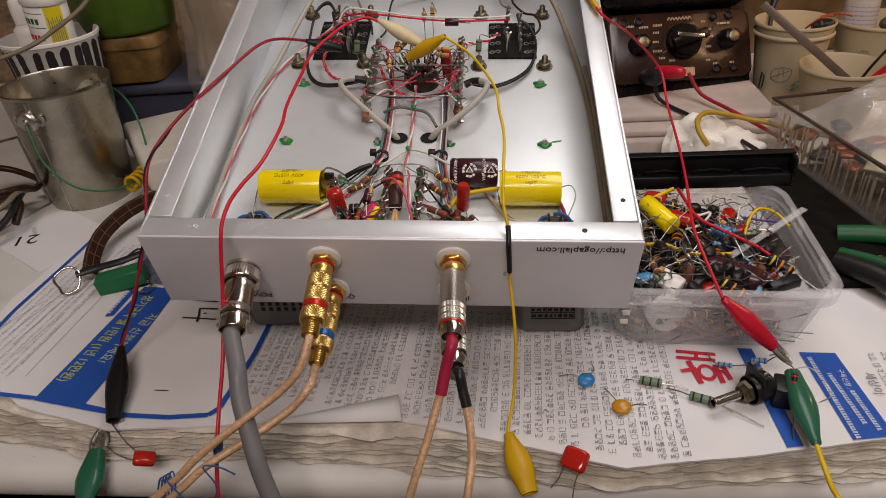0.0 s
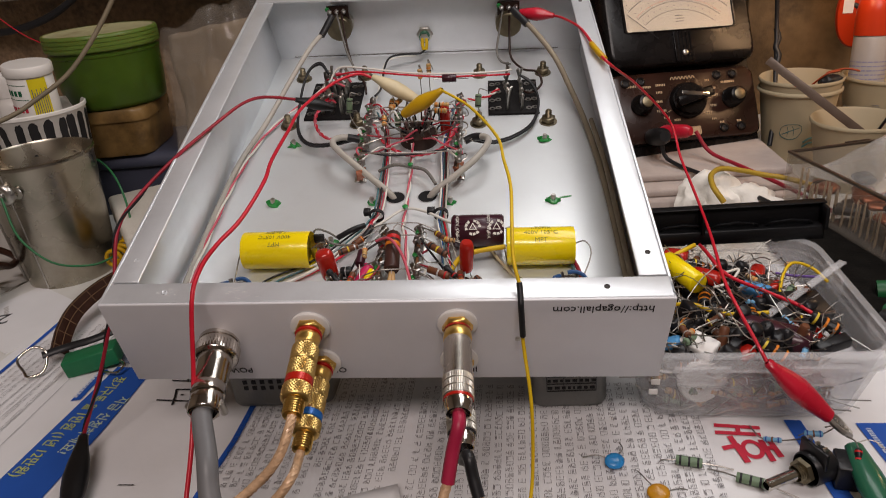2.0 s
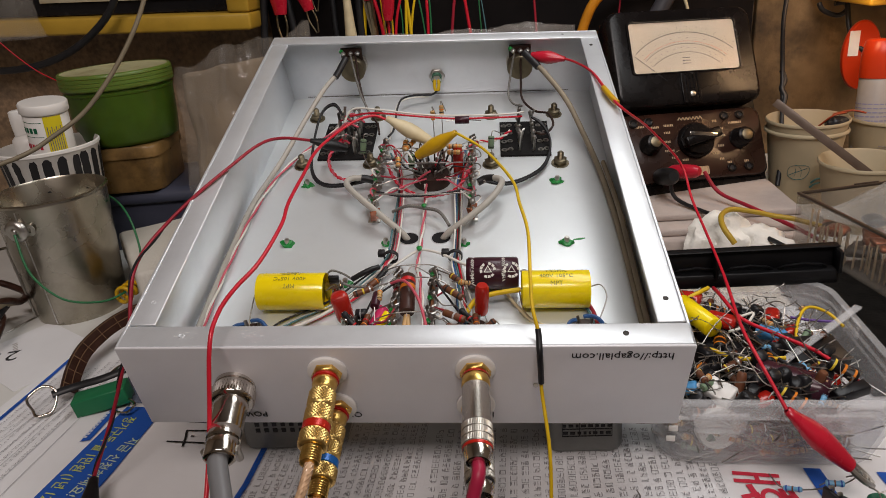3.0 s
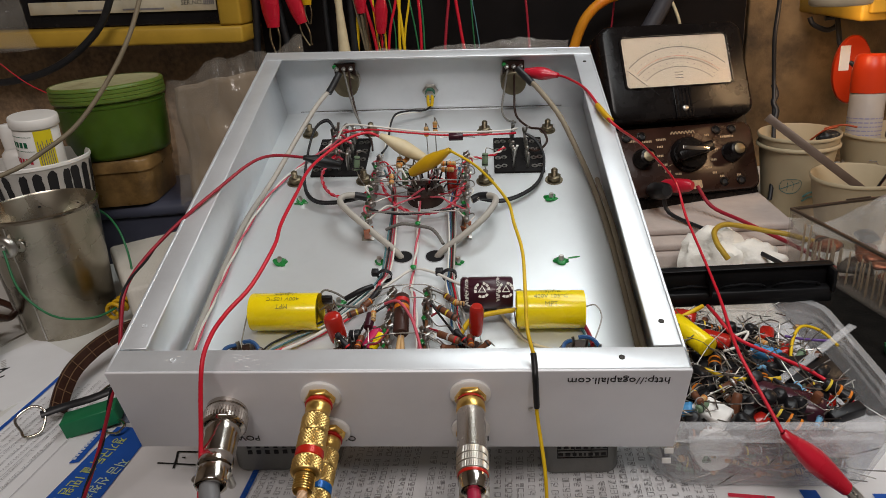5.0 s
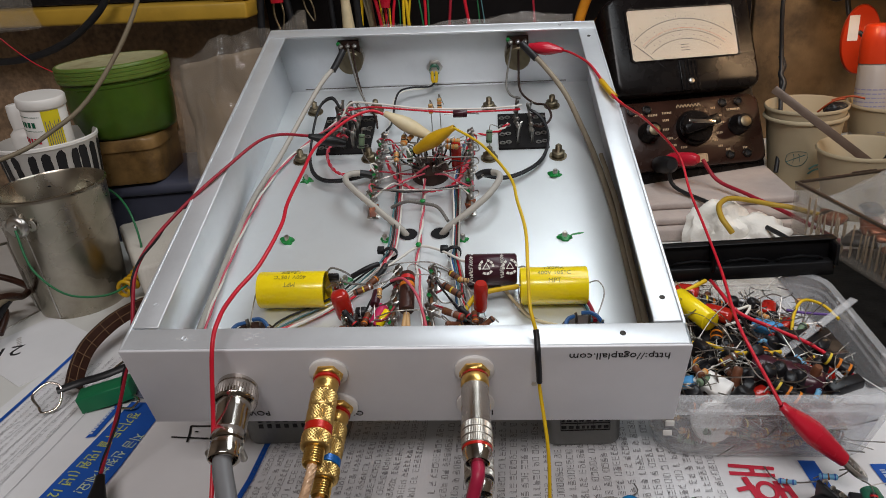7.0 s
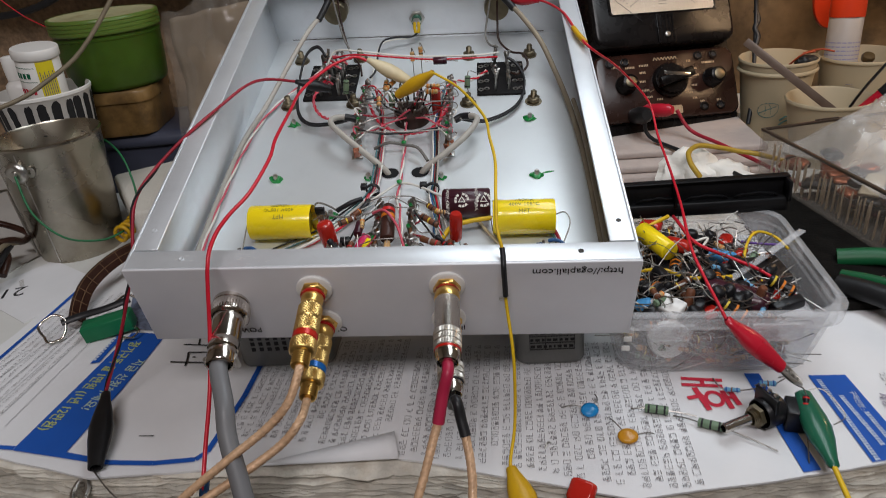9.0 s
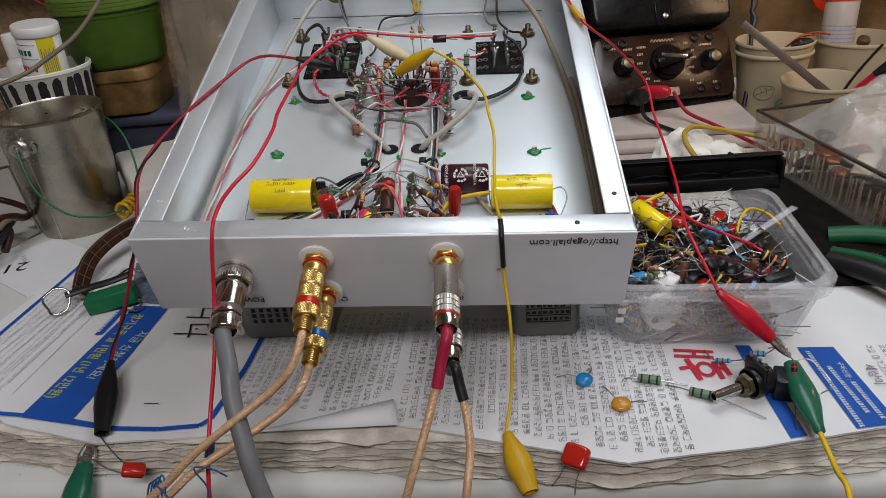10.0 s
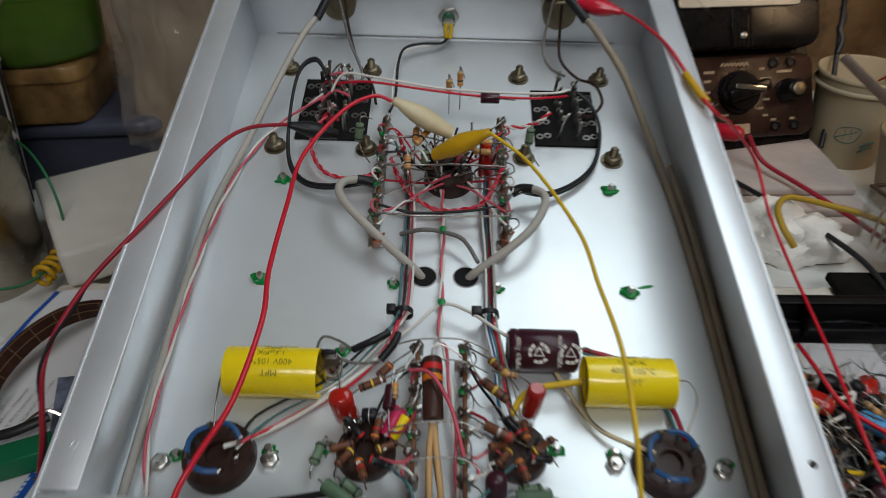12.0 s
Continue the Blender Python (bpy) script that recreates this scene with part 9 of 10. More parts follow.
for o in (0.0, 0.0022):
    cw("black_wire", [(-0.0690, 0.262, -0.030), (-0.0760, 0.270 + o, -0.026), (-0.0850, 0.266 + o, -0.030), (-0.0880, 0.245, -0.038), (-0.0850, 0.212 - o, -0.044), (-0.0760, 0.196 - o, -0.046), (-0.0600, 0.190 - o, -0.044), (-0.0360, 0.192 - o, -0.040)], 0.0009, BLACK_PVC, "black wire looping round the terminal board", "wire", "black wires")
    cw("black_wire", [(0.0720, 0.262, -0.036), (0.0800, 0.256 + o, -0.040), (0.0845, 0.240, -0.044), (0.0800, 0.218 - o, -0.047), (0.0690, 0.202 - o, -0.047), (0.0520, 0.191 - o, -0.046), (0.0350, 0.190 - o, -0.042)], 0.0009, BLACK_PVC, "black wire looping round the terminal board", "wire", "black wires")
pair([(-0.0640, 0.243, -0.036), (-0.0740, 0.222, -0.042), (-0.0660, 0.202, -0.045), (-0.0500, 0.196, -0.045), (-0.0350, 0.198, -0.041)], RED_PVC, PINK_PVC, "twisted red wire running from the terminal board")
pair([(0.0560, 0.243, -0.036), (0.0480, 0.236, -0.038), (0.0380, 0.232, -0.038), (0.0300, 0.230, -0.036)], RED_PVC, WHITE_PVC, "twisted red and white wire from the terminal board")
# long red and white wires above the rear socket
cw("red_wire", [(-0.0600, 0.248, -0.024), (-0.0420, 0.243, -0.019), (-0.0100, 0.240, -0.021), (0.0160, 0.239, -0.023), (0.0440, 0.237, -0.022), (0.0640, 0.245, -0.026)], 0.0007, RED_PVC, "red wire crossing behind the rear socket")
cw("white_wire", [(-0.0640, 0.243, -0.026), (-0.0570, 0.248, -0.018), (-0.0380, 0.244, -0.017), (-0.0050, 0.242, -0.021), (0.0300, 0.241, -0.022), (0.0560, 0.242, -0.022), (0.0650, 0.248, -0.024)], 0.0007, WHITE_PVC, "white wire crossing behind the rear socket")
# bundles that run forward
for i, (x, dx, mt) in enumerate(((-0.0190, 0.0, RED_PVC), (-0.0175, 0.0006, PINK_PVC), (-0.0204, -0.0004, TEAL_PVC), (-0.0168, 0.0012, WHITE_PVC), (-0.0196, 0.001, BLACK_PVC))):
    cw("bundled_wire", [(x - 0.008, 0.222 - i * 0.003, -0.036), (x - 0.003, 0.205, -0.044), (x, 0.180, -0.0465 + 0.0008 * i), (x + dx, 0.150, -0.0475 + 0.0008 * i), (x + dx, 0.120, -0.0470 + 0.0008 * i), (x - 0.002, 0.108, -0.044), (x - 0.006 - 0.002 * i, 0.096, -0.046), (x - 0.018 - 0.003 * i, 0.080, -0.0480), (x - 0.040 - 0.004 * i, 0.064, -0.0490), (-0.0790, 0.050 - 0.001 * i, -0.043)], 0.0006, mt, "wire in the laced bundle beside the cable hole", "wire", "laced wires")
for i, (x, dx, mt) in enumerate(((0.0195, 0.0, TEAL_PVC), (0.0180, 0.0006, BLUE_PVC), (0.0209, -0.0004, RED_PVC), (0.0172, 0.0012, WHITE_PVC), (0.0200, 0.001, BROWN_BAKE), (0.0222, 0.0, LIGHTGREY_PVC))):
    cw("bundled_wire", [(x + 0.006, 0.222 - i * 0.003, -0.036), (x + 0.002, 0.205, -0.044), (x, 0.180, -0.0465 + 0.0008 * i), (x + dx, 0.150, -0.0475 + 0.0008 * i), (x + dx, 0.120, -0.0465 + 0.0008 * i), (x + 0.0005, 0.106, -0.043), (x + 0.003, 0.090, -0.042), (x + 0.003 + 0.001 * i, 0.070, -0.044), (x + 0.008, 0.056, -0.043)], 0.0006, mt, "wire in the laced bundle beside the cable hole", "wire", "laced wires")
pair([(-0.0040, 0.205, -0.044), (-0.0022, 0.180, -0.0465), (-0.0018, 0.150, -0.0465), (-0.0020, 0.120, -0.0460), (-0.0022, 0.100, -0.0440), (0.0000, 0.092, -0.040), (0.0030, 0.070, -0.0410), (0.0050, 0.050, -0.044), (0.0060, 0.030, -0.046)], PINK_PVC, WHITE_PVC, "twisted pink and white wire down the middle of the chassis", 0.0007, 0.034)
for x, s in ((-0.0185, -1), (0.0195, 1)):
    t = thing("cable_tie", "black cable tie round a wire bundle", "cable tie", CH @ pose(x, 0.1125, -0.0440))
    part("tie_loop", lathe(B(), [(0.0038, -0.0012), (0.0044, -0.0012), (0.0044, 0.0012), (0.0038, 0.0012)], 18, pose(0, 0, 0, 90, 0, 0), cap=False), BLACK_PVC, t)
    part("tie_head", box(B(), (-0.0075 if s < 0 else -0.008, -0.002, 0.001), (-0.0035, 0.002, 0.0045), 0.0005), BLACK_PVC, t)
cw("bare_wire", [(-0.0225, 0.160, -0.046), (-0.0120, 0.158, -0.040), (-0.0018, 0.1595, -0.043), (0.0080, 0.154, -0.042), (0.0150, 0.142, -0.044)], 0.0011, CLOTH, "dark braided wire arching across the twisted pair")
cw("white_wire", [(-0.0240, 0.0960, -0.044), (-0.0120, 0.1060, -0.042), (-0.0018, 0.1170, -0.043), (0.0100, 0.1130, -0.042), (0.0240, 0.1010, -0.040), (0.0300, 0.0960, -0.038)], 0.0008, WHITE_PVC, "white wire crossing the twisted pair")
for y in (0.160, 0.117):
    single("lacquer_dot", lathe(B(), [(0, -0.0016), (0.0016, -0.0006), (0.0018, 0.0006), (0, 0.0016)], 10, pose(-0.0018, y, -0.0415), cap=False), GREEN_PAINT, "dot of green lacquer on a wire joint", "lacquer dot", CH)
# bus wires between the strips
rnd = random.Random(77)
for y, z in ((0.2140, -0.033), (0.1930, -0.0305), (0.1620, -0.0330)):
    cw("bare_wire", [(-0.0340, y, z), (-0.0150, y + rnd.uniform(-0.003, 0.003), z + 0.001), (0.0050, y + rnd.uniform(-0.003, 0.003), z - 0.001), (0.0290, y, z)], 0.0005, SOLDER, "bare bus wire between the rear tag strips", "wire", "bus wires")
cw("black_wire", [(-0.0340, 0.1720, -0.0380), (-0.0180, 0.1690, -0.0400), (-0.0018, 0.1700, -0.0405), (0.0150, 0.1710, -0.0390), (0.0290, 0.1745, -0.0380)], 0.0007, BLACK_PVC, "black wire between the rear tag strips")
pair([(-0.0300, 0.205, -0.038), (-0.0220, 0.188, -0.042), (-0.0080, 0.176, -0.044), (0.0060, 0.175, -0.044), (0.0190, 0.180, -0.042), (0.0280, 0.200, -0.038)], RED_PVC, PINK_PVC, "twisted red wire looping under the rear socket")
for y, z in ((0.0930, -0.0345), (0.0830, -0.0350), (0.0560, -0.0350), (0.0420, -0.0360)):
    cw("bare_wire", [(-0.0200, y + rnd.uniform(-0.004, 0.002), z - 0.003), (-0.0110, y, z), (0.0000, y + 0.001, z), (0.0090, y, z), (0.0180, y - rnd.uniform(-0.002, 0.006), z - 0.003)], 0.00035, SOLDER, "bare bus wire between the front tag strips", "wire", "bus wires")
# leads from tags to sockets
pick = [(tags_l, (0.0030, 0.2000), 0.010), (tags_r, (0.0030, 0.2000), 0.010), (tags_fl, (-0.0300, 0.0500), 0.008), (tags_fr, (0.0298, 0.0510), 0.008)]
mats = [PINK_PVC, SOLDER, DARKRED_PVC, SOLDER, BLACK_PVC, SOLDER, RED_PVC, SOLDER, TEAL_PVC, WHITE_PVC]
for tags, c, r in pick:
    for k, p in enumerate(tags):
        a = math.atan2(p.y - c[1], p.x - c[0]) + rnd.uniform(-0.5, 0.5)
        q = Vector((c[0] + r * math.cos(a), c[1] + r * math.sin(a), FZ + 0.009))
        d = (q - p) / 3
        m1 = p + d + Vector((rnd.uniform(-0.003, 0.003), rnd.uniform(-0.004, 0.004), rnd.uniform(-0.001, 0.005)))
        m2 = p + d * 2 + Vector((rnd.uniform(-0.003, 0.003), rnd.uniform(-0.004, 0.004), rnd.uniform(-0.003, 0.004)))
        mt = mats[(k + len(tags)) % len(mats)]
        cw("hookup_wire", [p, m1, m2, q], 0.0004 if mt is SOLDER else 0.0006, mt, "short hook-up wire from a tag to a socket", "wire", "hook-up wires", 6)
for tags, s in ((tags_l, -1), (tags_r, 1), (tags_fl, -1), (tags_fr, 1)):
    for k, (p, q) in enumerate(zip(tags, tags[1:])):
        out = Vector((s * rnd.uniform(0.001, 0.005), 0, rnd.uniform(-0.006, 0.002)))
        mt = (SOLDER, PINK_PVC, SOLDER, WHITE_PVC, SOLDER, DARKRED_PVC)[k % 6]
        cw("hookup_wire", [p + Vector((0, 0, -0.003)), p.lerp(q, 0.3) + out, p.lerp(q, 0.7) + out * 0.8, q + Vector((0, 0, -0.004))], 0.0004 if mt is SOLDER else 0.0006, mt, "short looped wire between neighbouring tags", "wire", "hook-up wires", 6)
# copper brown pieces hanging at the ends of the rear strips
single("mica_flake", box(B(), (-0.002, -0.0004, -0.006), (0.002, 0.0004, 0.006), 0.0003), COPPER, "thin copper brown flake at the end of a tag strip", "metal flake", CH @ pose(-0.0330, 0.1490, -0.041, 25, 0, 15))
# black sleeved wires by the yellow capacitor
cw("black_sleeve", [(-0.0390, 0.0930, -0.0440), (-0.0300, 0.0955, -0.0400), (-0.0240, 0.1000, -0.0410)], 0.0016, BLACK_PVC, "black sleeve on a pair of leads", "sleeve")
cw("black_sleeve", [(-0.0270, 0.0890, -0.0450), (-0.0220, 0.0955, -0.0430), (-0.0200, 0.1010, -0.0430)], 0.0018, BLACK_PVC, "black sleeve on a pair of leads", "sleeve")
cw("bare_wire", [(-0.0390, 0.0930, -0.0440), (-0.0450, 0.0960, -0.0420), (-0.0520, 0.0970, -0.0410), (-0.0550, 0.0920, -0.0460)], 0.0006, CLOTH, "grey lead looping from the black sleeve")
cw("bare_wire", [(-0.0280, 0.0880, -0.0450), (-0.0380, 0.0860, -0.0430), (-0.0480, 0.0880, -0.0400), (-0.0530, 0.0900, -0.0420)], 0.0007, CLOTH, "braided lead running to the yellow capacitor")
t = thing("metal_can", "small bright metal can part behind the yellow capacitor", "component", CH @ pose(-0.0480, 0.0850, FZ))
part("can_body", lathe(B(), [(0.0055, 0), (0.0055, 0.010), (0.0045, 0.0112), (0, 0.0112)], 20, cap=False), CHROME, t)
part("can_lug", box(B(), (-0.003, 0.002, 0.010), (0.003, 0.004, 0.014), 0.0005), BLACK_BODY, t)
# front wires
cw("yellow_wire", [(0.0560, 0.0785, -0.0400), (0.0480, 0.0770, -0.0400), (0.0400, 0.0760, -0.0410), (0.0320, 0.0720, -0.0410), (0.0270, 0.0640, -0.0430)], 0.0014, YELLOW_PVC, "yellow wire from the yellow capacitor to the socket")
cw("red_wire", [(-0.0140, 0.0781, -0.0340), (-0.0060, 0.0745, -0.0290), (0.0014, 0.0635, -0.0300), (0.0055, 0.0520, -0.0330), (0.0077, 0.0440, -0.0370)], 0.0008, PINK_PVC, "red wire crossing over the power resistor")
for o in (-0.0012, 0.0014):
    cw("tan_wire", [(-0.0040 + o * 0.3, 0.0575, -0.0380), (-0.0040 + o, 0.0480, -0.0400), (-0.0030 + o * 1.6, 0.0340, -0.0430), (-0.0020 + o * 2, 0.0180, -0.0460)], 0.0013, TAN_BODY, "tan cloth wire under the power resistor", "wire", "tan wires")
cw("white_wire", [(-0.0840, 0.0480, -0.0430), (-0.0700, 0.0560, -0.0470), (-0.0520, 0.0690, -0.0480), (-0.0360, 0.0830, -0.0470), (-0.0240, 0.0950, -0.0460)], 0.0010, WHITE_PVC, "white wire running from the blue-wired socket across the floor")
cw("white_wire", [(0.0470, 0.0870, -0.0470), (0.0540, 0.0740, -0.0480), (0.0640, 0.0600, -0.0470), (0.0820, 0.0500, -0.0430)], 0.0010, IVORY_RUBBER, "ivory wire running under the yellow capacitor")
cw("dark_red_wire", [(0.0600, 0.0980, -0.0470), (0.0860, 0.0900, -0.0490), (0.0940, 0.0720, -0.0480), (0.0950, 0.0560, -0.0440)], 0.0011, DARKRED_PVC, "dark red wire round the yellow capacitor")
cw("teal_wire", [(0.0600, 0.0970, -0.0480), (0.0850, 0.0880, -0.0495), (0.0920, 0.0720, -0.0490), (0.0930, 0.0560, -0.0440)], 0.0008, TEAL_PVC, "blue-green wire round the yellow capacitor")
cw("yellow_sleeved_lead", [(-0.0800, 0.0230, -0.0460), (-0.0560, 0.0260, -0.0470), (-0.0300, 0.0290, -0.0460), (-0.0160, 0.0280, -0.0440)], 0.0015, YELLOW_PVC, "yellow sleeved lead along the front of the floor")
cw("black_banded_lead", [(-0.0740, 0.0260, -0.0440), (-0.0560, 0.0290, -0.0440), (-0.0380, 0.0320, -0.0430)], 0.0014, BLACK_BODY, "black lead along the front of the floor")
# cables along the walls
cw("grey_shielded_cable", [(-0.0760, 0.3020, -0.0150), (-0.0850, 0.2860, -0.0200), (-0.0960, 0.2560, -0.0300), (-0.1080, 0.2180, -0.0420), (-0.1180, 0.1760, -0.0470), (-0.1200, 0.1300, -0.0480), (-0.1200, 0.0800, -0.0485), (-0.1190, 0.0300, -0.0485)], 0.0018, LIGHTGREY_PVC, "light grey shielded cable along the chassis wall", "cable", "shielded cables", 10)
cw("black_sleeve", [(-0.0710, 0.3130, -0.0080), (-0.0745, 0.3050, -0.0125), (-0.0780, 0.2975, -0.0165)], 0.0026, BLACK_PVC, "black sleeve at the end of the grey cable", "sleeve")
pair([(-0.0700, 0.2500, -0.0340), (-0.0860, 0.2420, -0.0420), (-0.1010, 0.2280, -0.0470), (-0.1110, 0.2000, -0.0480), (-0.1165, 0.1600, -0.0485), (-0.1180, 0.1100, -0.0485), (-0.1170, 0.0600, -0.0485), (-0.1100, 0.0300, -0.0485)], PINK_PVC, WHITE_PVC, "twisted pink and white wire along the chassis wall", 0.0007, 0.050)
# Grey cable tinted brown, imitating the warm shade along this wall.
SHADED_GREY_CABLE = mat("shaded_grey_cable", (0.30, 0.25, 0.18), 0.55, 0.0, 0.25, 60)
cw("grey_shielded_cable", [(0.0740, 0.3080, -0.0120), (0.0840, 0.2960, -0.0180), (0.0980, 0.2720, -0.0280), (0.1080, 0.2440, -0.0400), (0.1150, 0.2100, -0.0470), (0.1185, 0.1600, -0.0480), (0.1195, 0.1000, -0.0480), (0.1190, 0.0300, -0.0480)], 0.0020, SHADED_GREY_CABLE, "grey shielded cable along the chassis wall, browned to imitate warm shade", "cable", "shielded cables", 10)
cw("grey_shielded_cable", [(0.1180, 0.2100, -0.0435), (0.1205, 0.1600, -0.0430), (0.1210, 0.1000, -0.0440), (0.1205, 0.0300, -0.0440)], 0.0016, SHADED_GREY_CABLE, "grey shielded cable along the chassis wall, browned to imitate warm shade", "cable", "shielded cables", 10)
cw("black_sleeve", [(0.0685, 0.3150, -0.0090), (0.0735, 0.3090, -0.0120), (0.0790, 0.3020, -0.0155)], 0.0028, BLACK_PVC, "black sleeve at the end of the grey cable", "sleeve")


# controls and lamp on the rear panel
def rear_control(x, z, label):
    t = thing("volume_control", label, "potentiometer", CH @ pose(x, D - TH, z), "volume controls")
    m = axis((0, 0, 0), (0, -1, 0))
    part("control_can", lathe(B(), [(0.0098, 0.004), (0.0100, 0.005), (0.0100, 0.0130), (0.0092, 0.0140), (0, 0.0140)], 30, m, cap=False), BRASS, t, "brass coloured can")
    part("control_base", lathe(B(), [(0.0105, 0.0), (0.0105, 0.0040), (0.0098, 0.0042)], 30, m, cap=False), STEEL, t)
    part("terminal_board", box(B(), (-0.0085, -0.0085, 0.006), (0.0085, -0.0060, 0.0165), 0.0005), BROWN_BAKE, t)
    for k in (-1, 0, 1):
        part("terminal", tube(B(), [(k * 0.0055, -0.0085, 0.011), (k * 0.0055, -0.0125, 0.0130), (k * 0.0058, -0.0130, 0.0160)], 0.0012, 6, flat=0.5), SOLDER, t)
        part("solder_joint", lathe(B(), [(0, -0.002), (0.0016, -0.001), (0.0020, 0.0004), (0, 0.0022)], 10, pose(k * 0.0055, -0.0125, 0.0140), cap=False), SOLDER, t)
    part("green_dot", lathe(B(), [(0, -0.002), (0.0016, -0.001), (0.0018, 0.0006), (0, 0.002)], 8, pose(-0.0075, -0.0105, 0.0150), cap=False), GREEN_PAINT, t)


rear_control(-0.0680, -0.0205, "brass bodied volume control on the rear panel with soldered wires")
rear_control(0.0655, -0.0225, "brass bodied volume control on the rear panel with a red clip")
t = thing("pilot_lamp", "small pilot lamp holder with yellow sleeved leads on the rear panel", "lamp", CH @ pose(-0.0015, D - TH, -0.0330))
m = axis((0, 0, 0), (0, -1, 0))
part("lamp_nut", lathe(B(), [(0.0066, 0), (0.0066, 0.0024), (0.0058, 0.0030), (0.0040, 0.0030), (0.0040, 0.0080), (0.0030, 0.0086), (0, 0.0086)], 6, m, cap=False), STEEL, t)
part("lamp_body", lathe(B(), [(0.0042, 0.0028), (0.0042, 0.0080), (0, 0.0082)], 18, m, cap=False), GREEN_RUBBER, t)
for s in (-1, 1):
    part("lamp_sleeve", tube(B(), [(s * 0.0015, -0.0075, 0.0), (s * 0.0018, -0.0100, -0.004), (s * 0.0010, -0.0120, -0.0080)], 0.0013, 8), YELLOW_PVC, t, "yellow sleeve")
cw("black_wire", [(-0.0015, 0.3195, -0.0415), (-0.0060, 0.3140, -0.0420), (-0.0180, 0.3100, -0.0400), (-0.0280, 0.3030, -0.0390), (-0.0310, 0.2880, -0.0400), (-0.0310, 0.2600, -0.0420), (-0.0330, 0.2420, -0.0380)], 0.0008, BLACK_PVC, "black wire from the pilot lamp to the tag strip")
cw("white_wire", [(-0.0035, 0.3190, -0.0425), (-0.0100, 0.3130, -0.0430), (-0.0200, 0.3080, -0.0410), (-0.0300, 0.2990, -0.0400), (-0.0330, 0.2840, -0.0420), (-0.0330, 0.2560, -0.0430), (-0.0320, 0.2400, -0.0390)], 0.0006, WHITE_PVC, "white wire from the pilot lamp to the tag strip")
cw("grey_wire", [(-0.0680, 0.3180, -0.0080), (-0.0650, 0.3100, -0.0200), (-0.0600, 0.2980, -0.0330), (-0.0540, 0.2840, -0.0360), (-0.0500, 0.2650, -0.0340), (-0.0560, 0.2520, -0.0260)], 0.0008, CLOTH, "grey wire hanging from the volume control")
cw("brown_wire", [(-0.0640, 0.3180, -0.0080), (-0.0620, 0.3080, -0.0240), (-0.0560, 0.2920, -0.0400), (-0.0460, 0.2760, -0.0460), (-0.0420, 0.2560, -0.0440)], 0.0008, BROWN_BAKE, "brown wire hanging from the volume control")
cw("grey_wire", [(0.0610, 0.3190, -0.0110), (0.0580, 0.3120, -0.0260), (0.0560, 0.3000, -0.0360), (0.0590, 0.2840, -0.0360), (0.0650, 0.2680, -0.0300)], 0.0008, CLOTH, "grey wire hanging from the volume control")
cw("brown_wire", [(0.0660, 0.3190, -0.0110), (0.0660, 0.3100, -0.0280), (0.0670, 0.2980, -0.0400), (0.0760, 0.2840, -0.0430), (0.0850, 0.2740, -0.0400), (0.0880, 0.2600, -0.0420), (0.0800, 0.2500, -0.0440), (0.0720, 0.2480, -0.0400)], 0.0009, BROWN_BAKE, "brown wire looping from the volume control")

# crowded small parts round the front sockets and the rear strips
rnd = random.Random(404)
for cx, cy in ((-0.0300, 0.0480), (0.0298, 0.0490)):
    for k in range(7):
        a = 2 * math.pi * k / 7 + rnd.uniform(-0.3, 0.3)
        p = Vector((cx + 0.0045 * math.cos(a), cy + 0.0045 * math.sin(a), FZ + rnd.uniform(0.009, 0.013)))
        q = Vector((cx + 0.0125 * math.cos(a + 0.5), cy + 0.0125 * math.sin(a + 0.5), FZ + rnd.uniform(0.009, 0.016)))
        body, bands = ((CARBON, "yk"), (CARBON, "orn"), (BLACK_BODY, "rk"), (CARBON, "kn"))[k % 4]
        r_at(p, q, 0.0017, body, bands, "dark banded resistor soldered across a front socket", [p + Vector((0, 0, -0.005))], [q + (q - p) * 0.3 + Vector((0, 0, -0.006))])
for x, y, a in ((-0.0340, 0.0340, -35), (0.0330, 0.0350, 5), (-0.0480, 0.0470, 75)):
    d = Vector((math.cos(radians(a)), math.sin(radians(a)), 0)) * 0.0045
    p, q = Vector((x, y, -0.0445)) - d, Vector((x, y, -0.0445)) + d
    r_at(p, q, 0.0021, GREEN_BODY, "kk", "grey-green banded resistor beside a front socket", [p - d * 0.6, p - d * 0.9 + Vector((0, 0, -0.004))], [q + d * 0.6, q + d * 0.9 + Vector((0, 0, -0.004))])
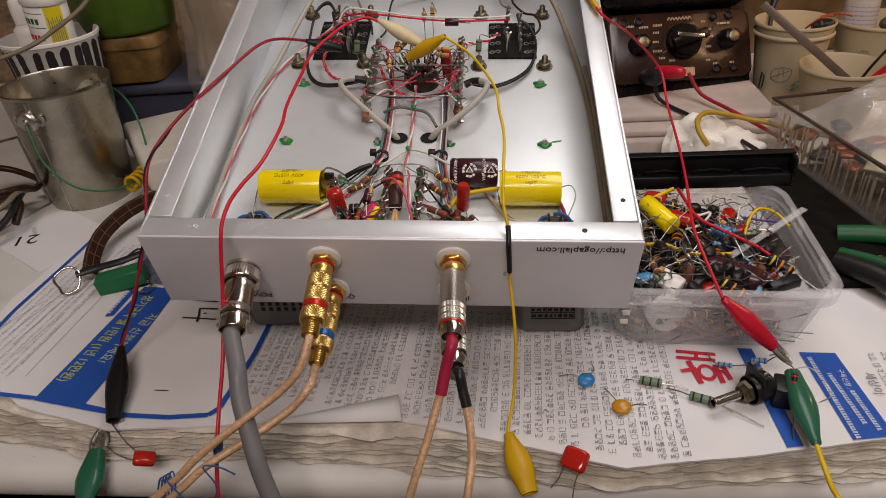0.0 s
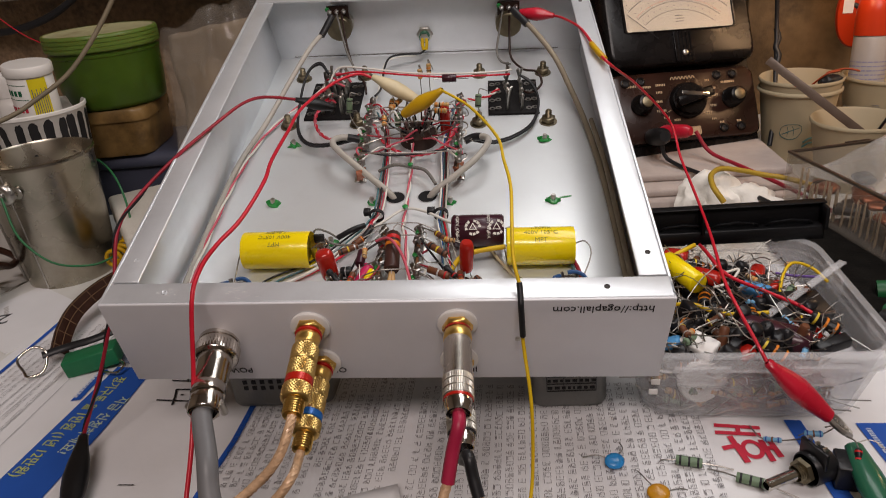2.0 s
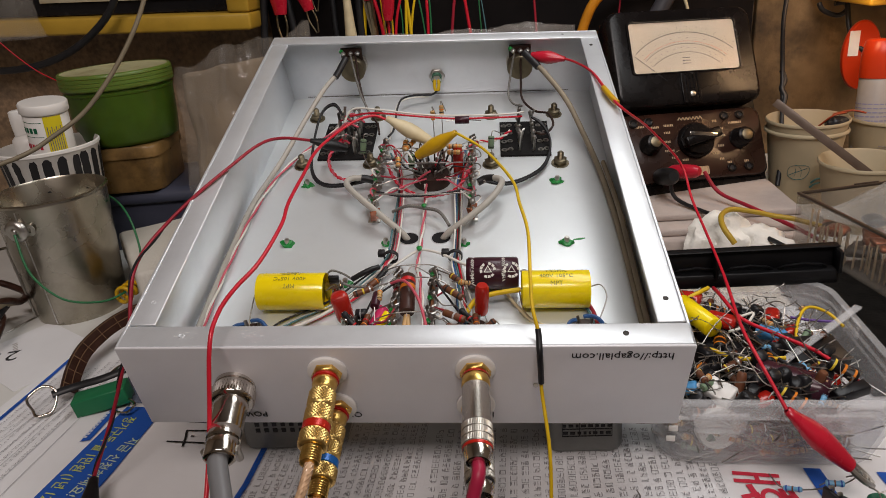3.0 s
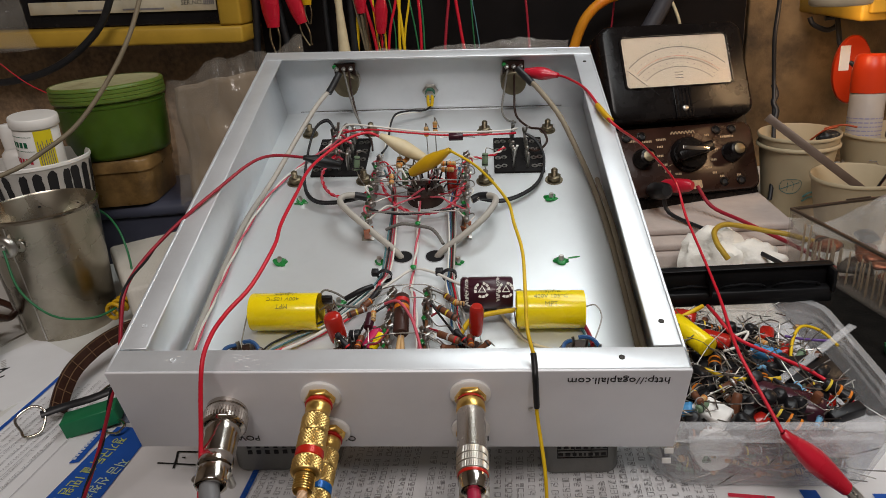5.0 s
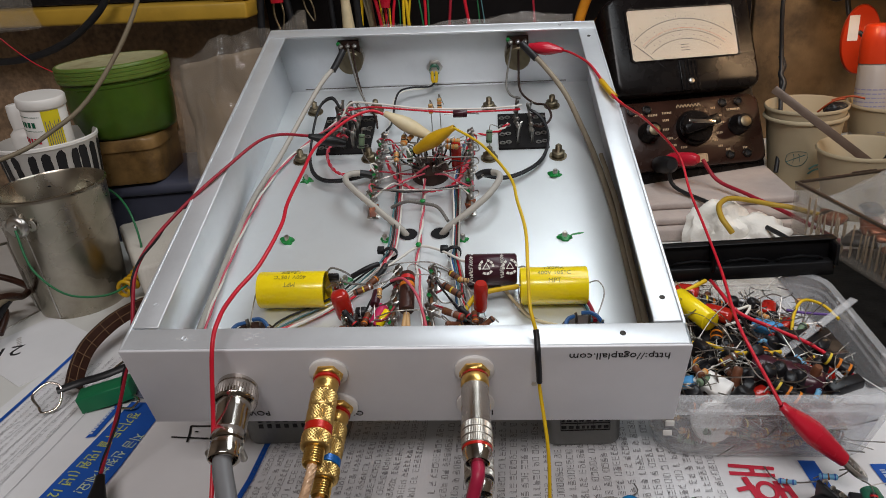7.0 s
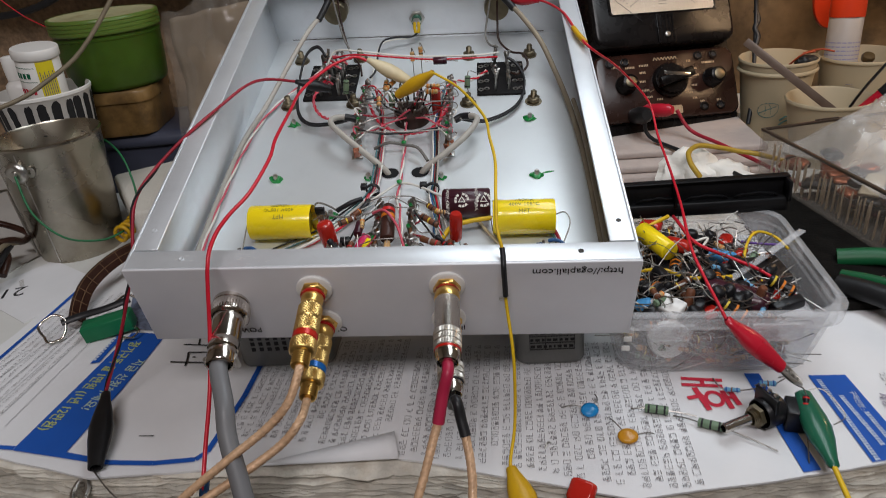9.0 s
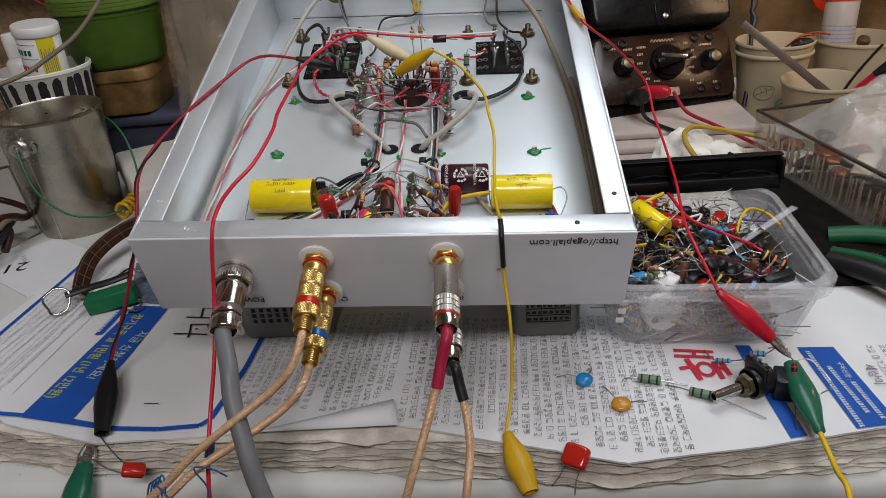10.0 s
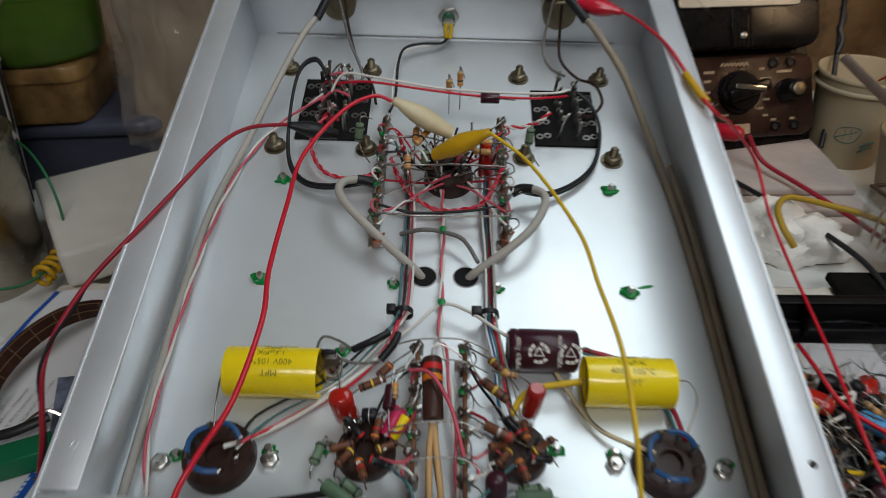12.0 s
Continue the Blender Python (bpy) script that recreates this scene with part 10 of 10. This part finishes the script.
for x, y, rz in ((-0.0345, 0.1590, -20), (-0.0320, 0.1545, 30), (0.0300, 0.1580, 20), (0.0280, 0.1530, -25)):
    single("metal_flake", box(B(), (-0.002, -0.0004, -0.006), (0.002, 0.0004, 0.005), 0.0003), COPPER, "thin copper brown flake at the end of a tag strip", "metal flake", CH @ pose(x, y, -0.043, 20, 0, rz), "copper flakes")
for k in range(9):
    y = 0.236 + 0.005 * k
    p = Vector((-0.071 + rnd.uniform(-0.004, 0.004), y, FZ + rnd.uniform(0.009, 0.016)))
    q = Vector((-0.058 + rnd.uniform(-0.004, 0.004), y + rnd.uniform(-0.006, 0.004), FZ + rnd.uniform(0.009, 0.018)))
    mt = (DARKRED_PVC, SOLDER, PINK_PVC, SOLDER, BLACK_PVC)[k % 5]
    cw("hookup_wire", [p, p.lerp(q, 0.5) + Vector((0, 0, rnd.uniform(0.002, 0.007))), q], 0.0005 if mt is SOLDER else 0.0008, mt, "short hook-up wire on the terminal board", "wire", "hook-up wires", 6)
for k in range(16):
    x = rnd.uniform(-0.030, 0.026)
    y = rnd.uniform(0.190, 0.235)
    p = Vector((x, y, FZ + rnd.uniform(0.008, 0.018)))
    q = p + Vector((rnd.uniform(-0.010, 0.010), rnd.uniform(-0.010, 0.010), rnd.uniform(-0.004, 0.008)))
    mt = (SOLDER, RED_PVC, SOLDER, WHITE_PVC, SOLDER, PINK_PVC, BLACK_PVC, SOLDER)[k % 8]
    cw("hookup_wire", [p, p.lerp(q, 0.5) + Vector((rnd.uniform(-0.003, 0.003), 0, rnd.uniform(0.001, 0.006))), q], 0.0005 if mt is SOLDER else 0.0007, mt, "short hook-up wire by the rear socket", "wire", "hook-up wires", 6)
for k in range(14):
    a = 2 * math.pi * k / 14
    p = Vector((0.0005 + 0.0085 * math.cos(a), 0.2022 + 0.0085 * math.sin(a), FZ + 0.011))
    q = p + Vector((0.004 * math.cos(a) + rnd.uniform(-0.002, 0.002), 0.005 * math.sin(a) + 0.003, rnd.uniform(0.006, 0.013)))
    cw("hookup_wire", [p, p.lerp(q, 0.5) + Vector((rnd.uniform(-0.002, 0.002), 0, 0.002)), q], 0.0006, (BLACK_PVC, SOLDER, BLACK_PVC, BROWN_BAKE)[k % 4], "dark short lead rising from the rear socket", "wire", "hook-up wires", 6)
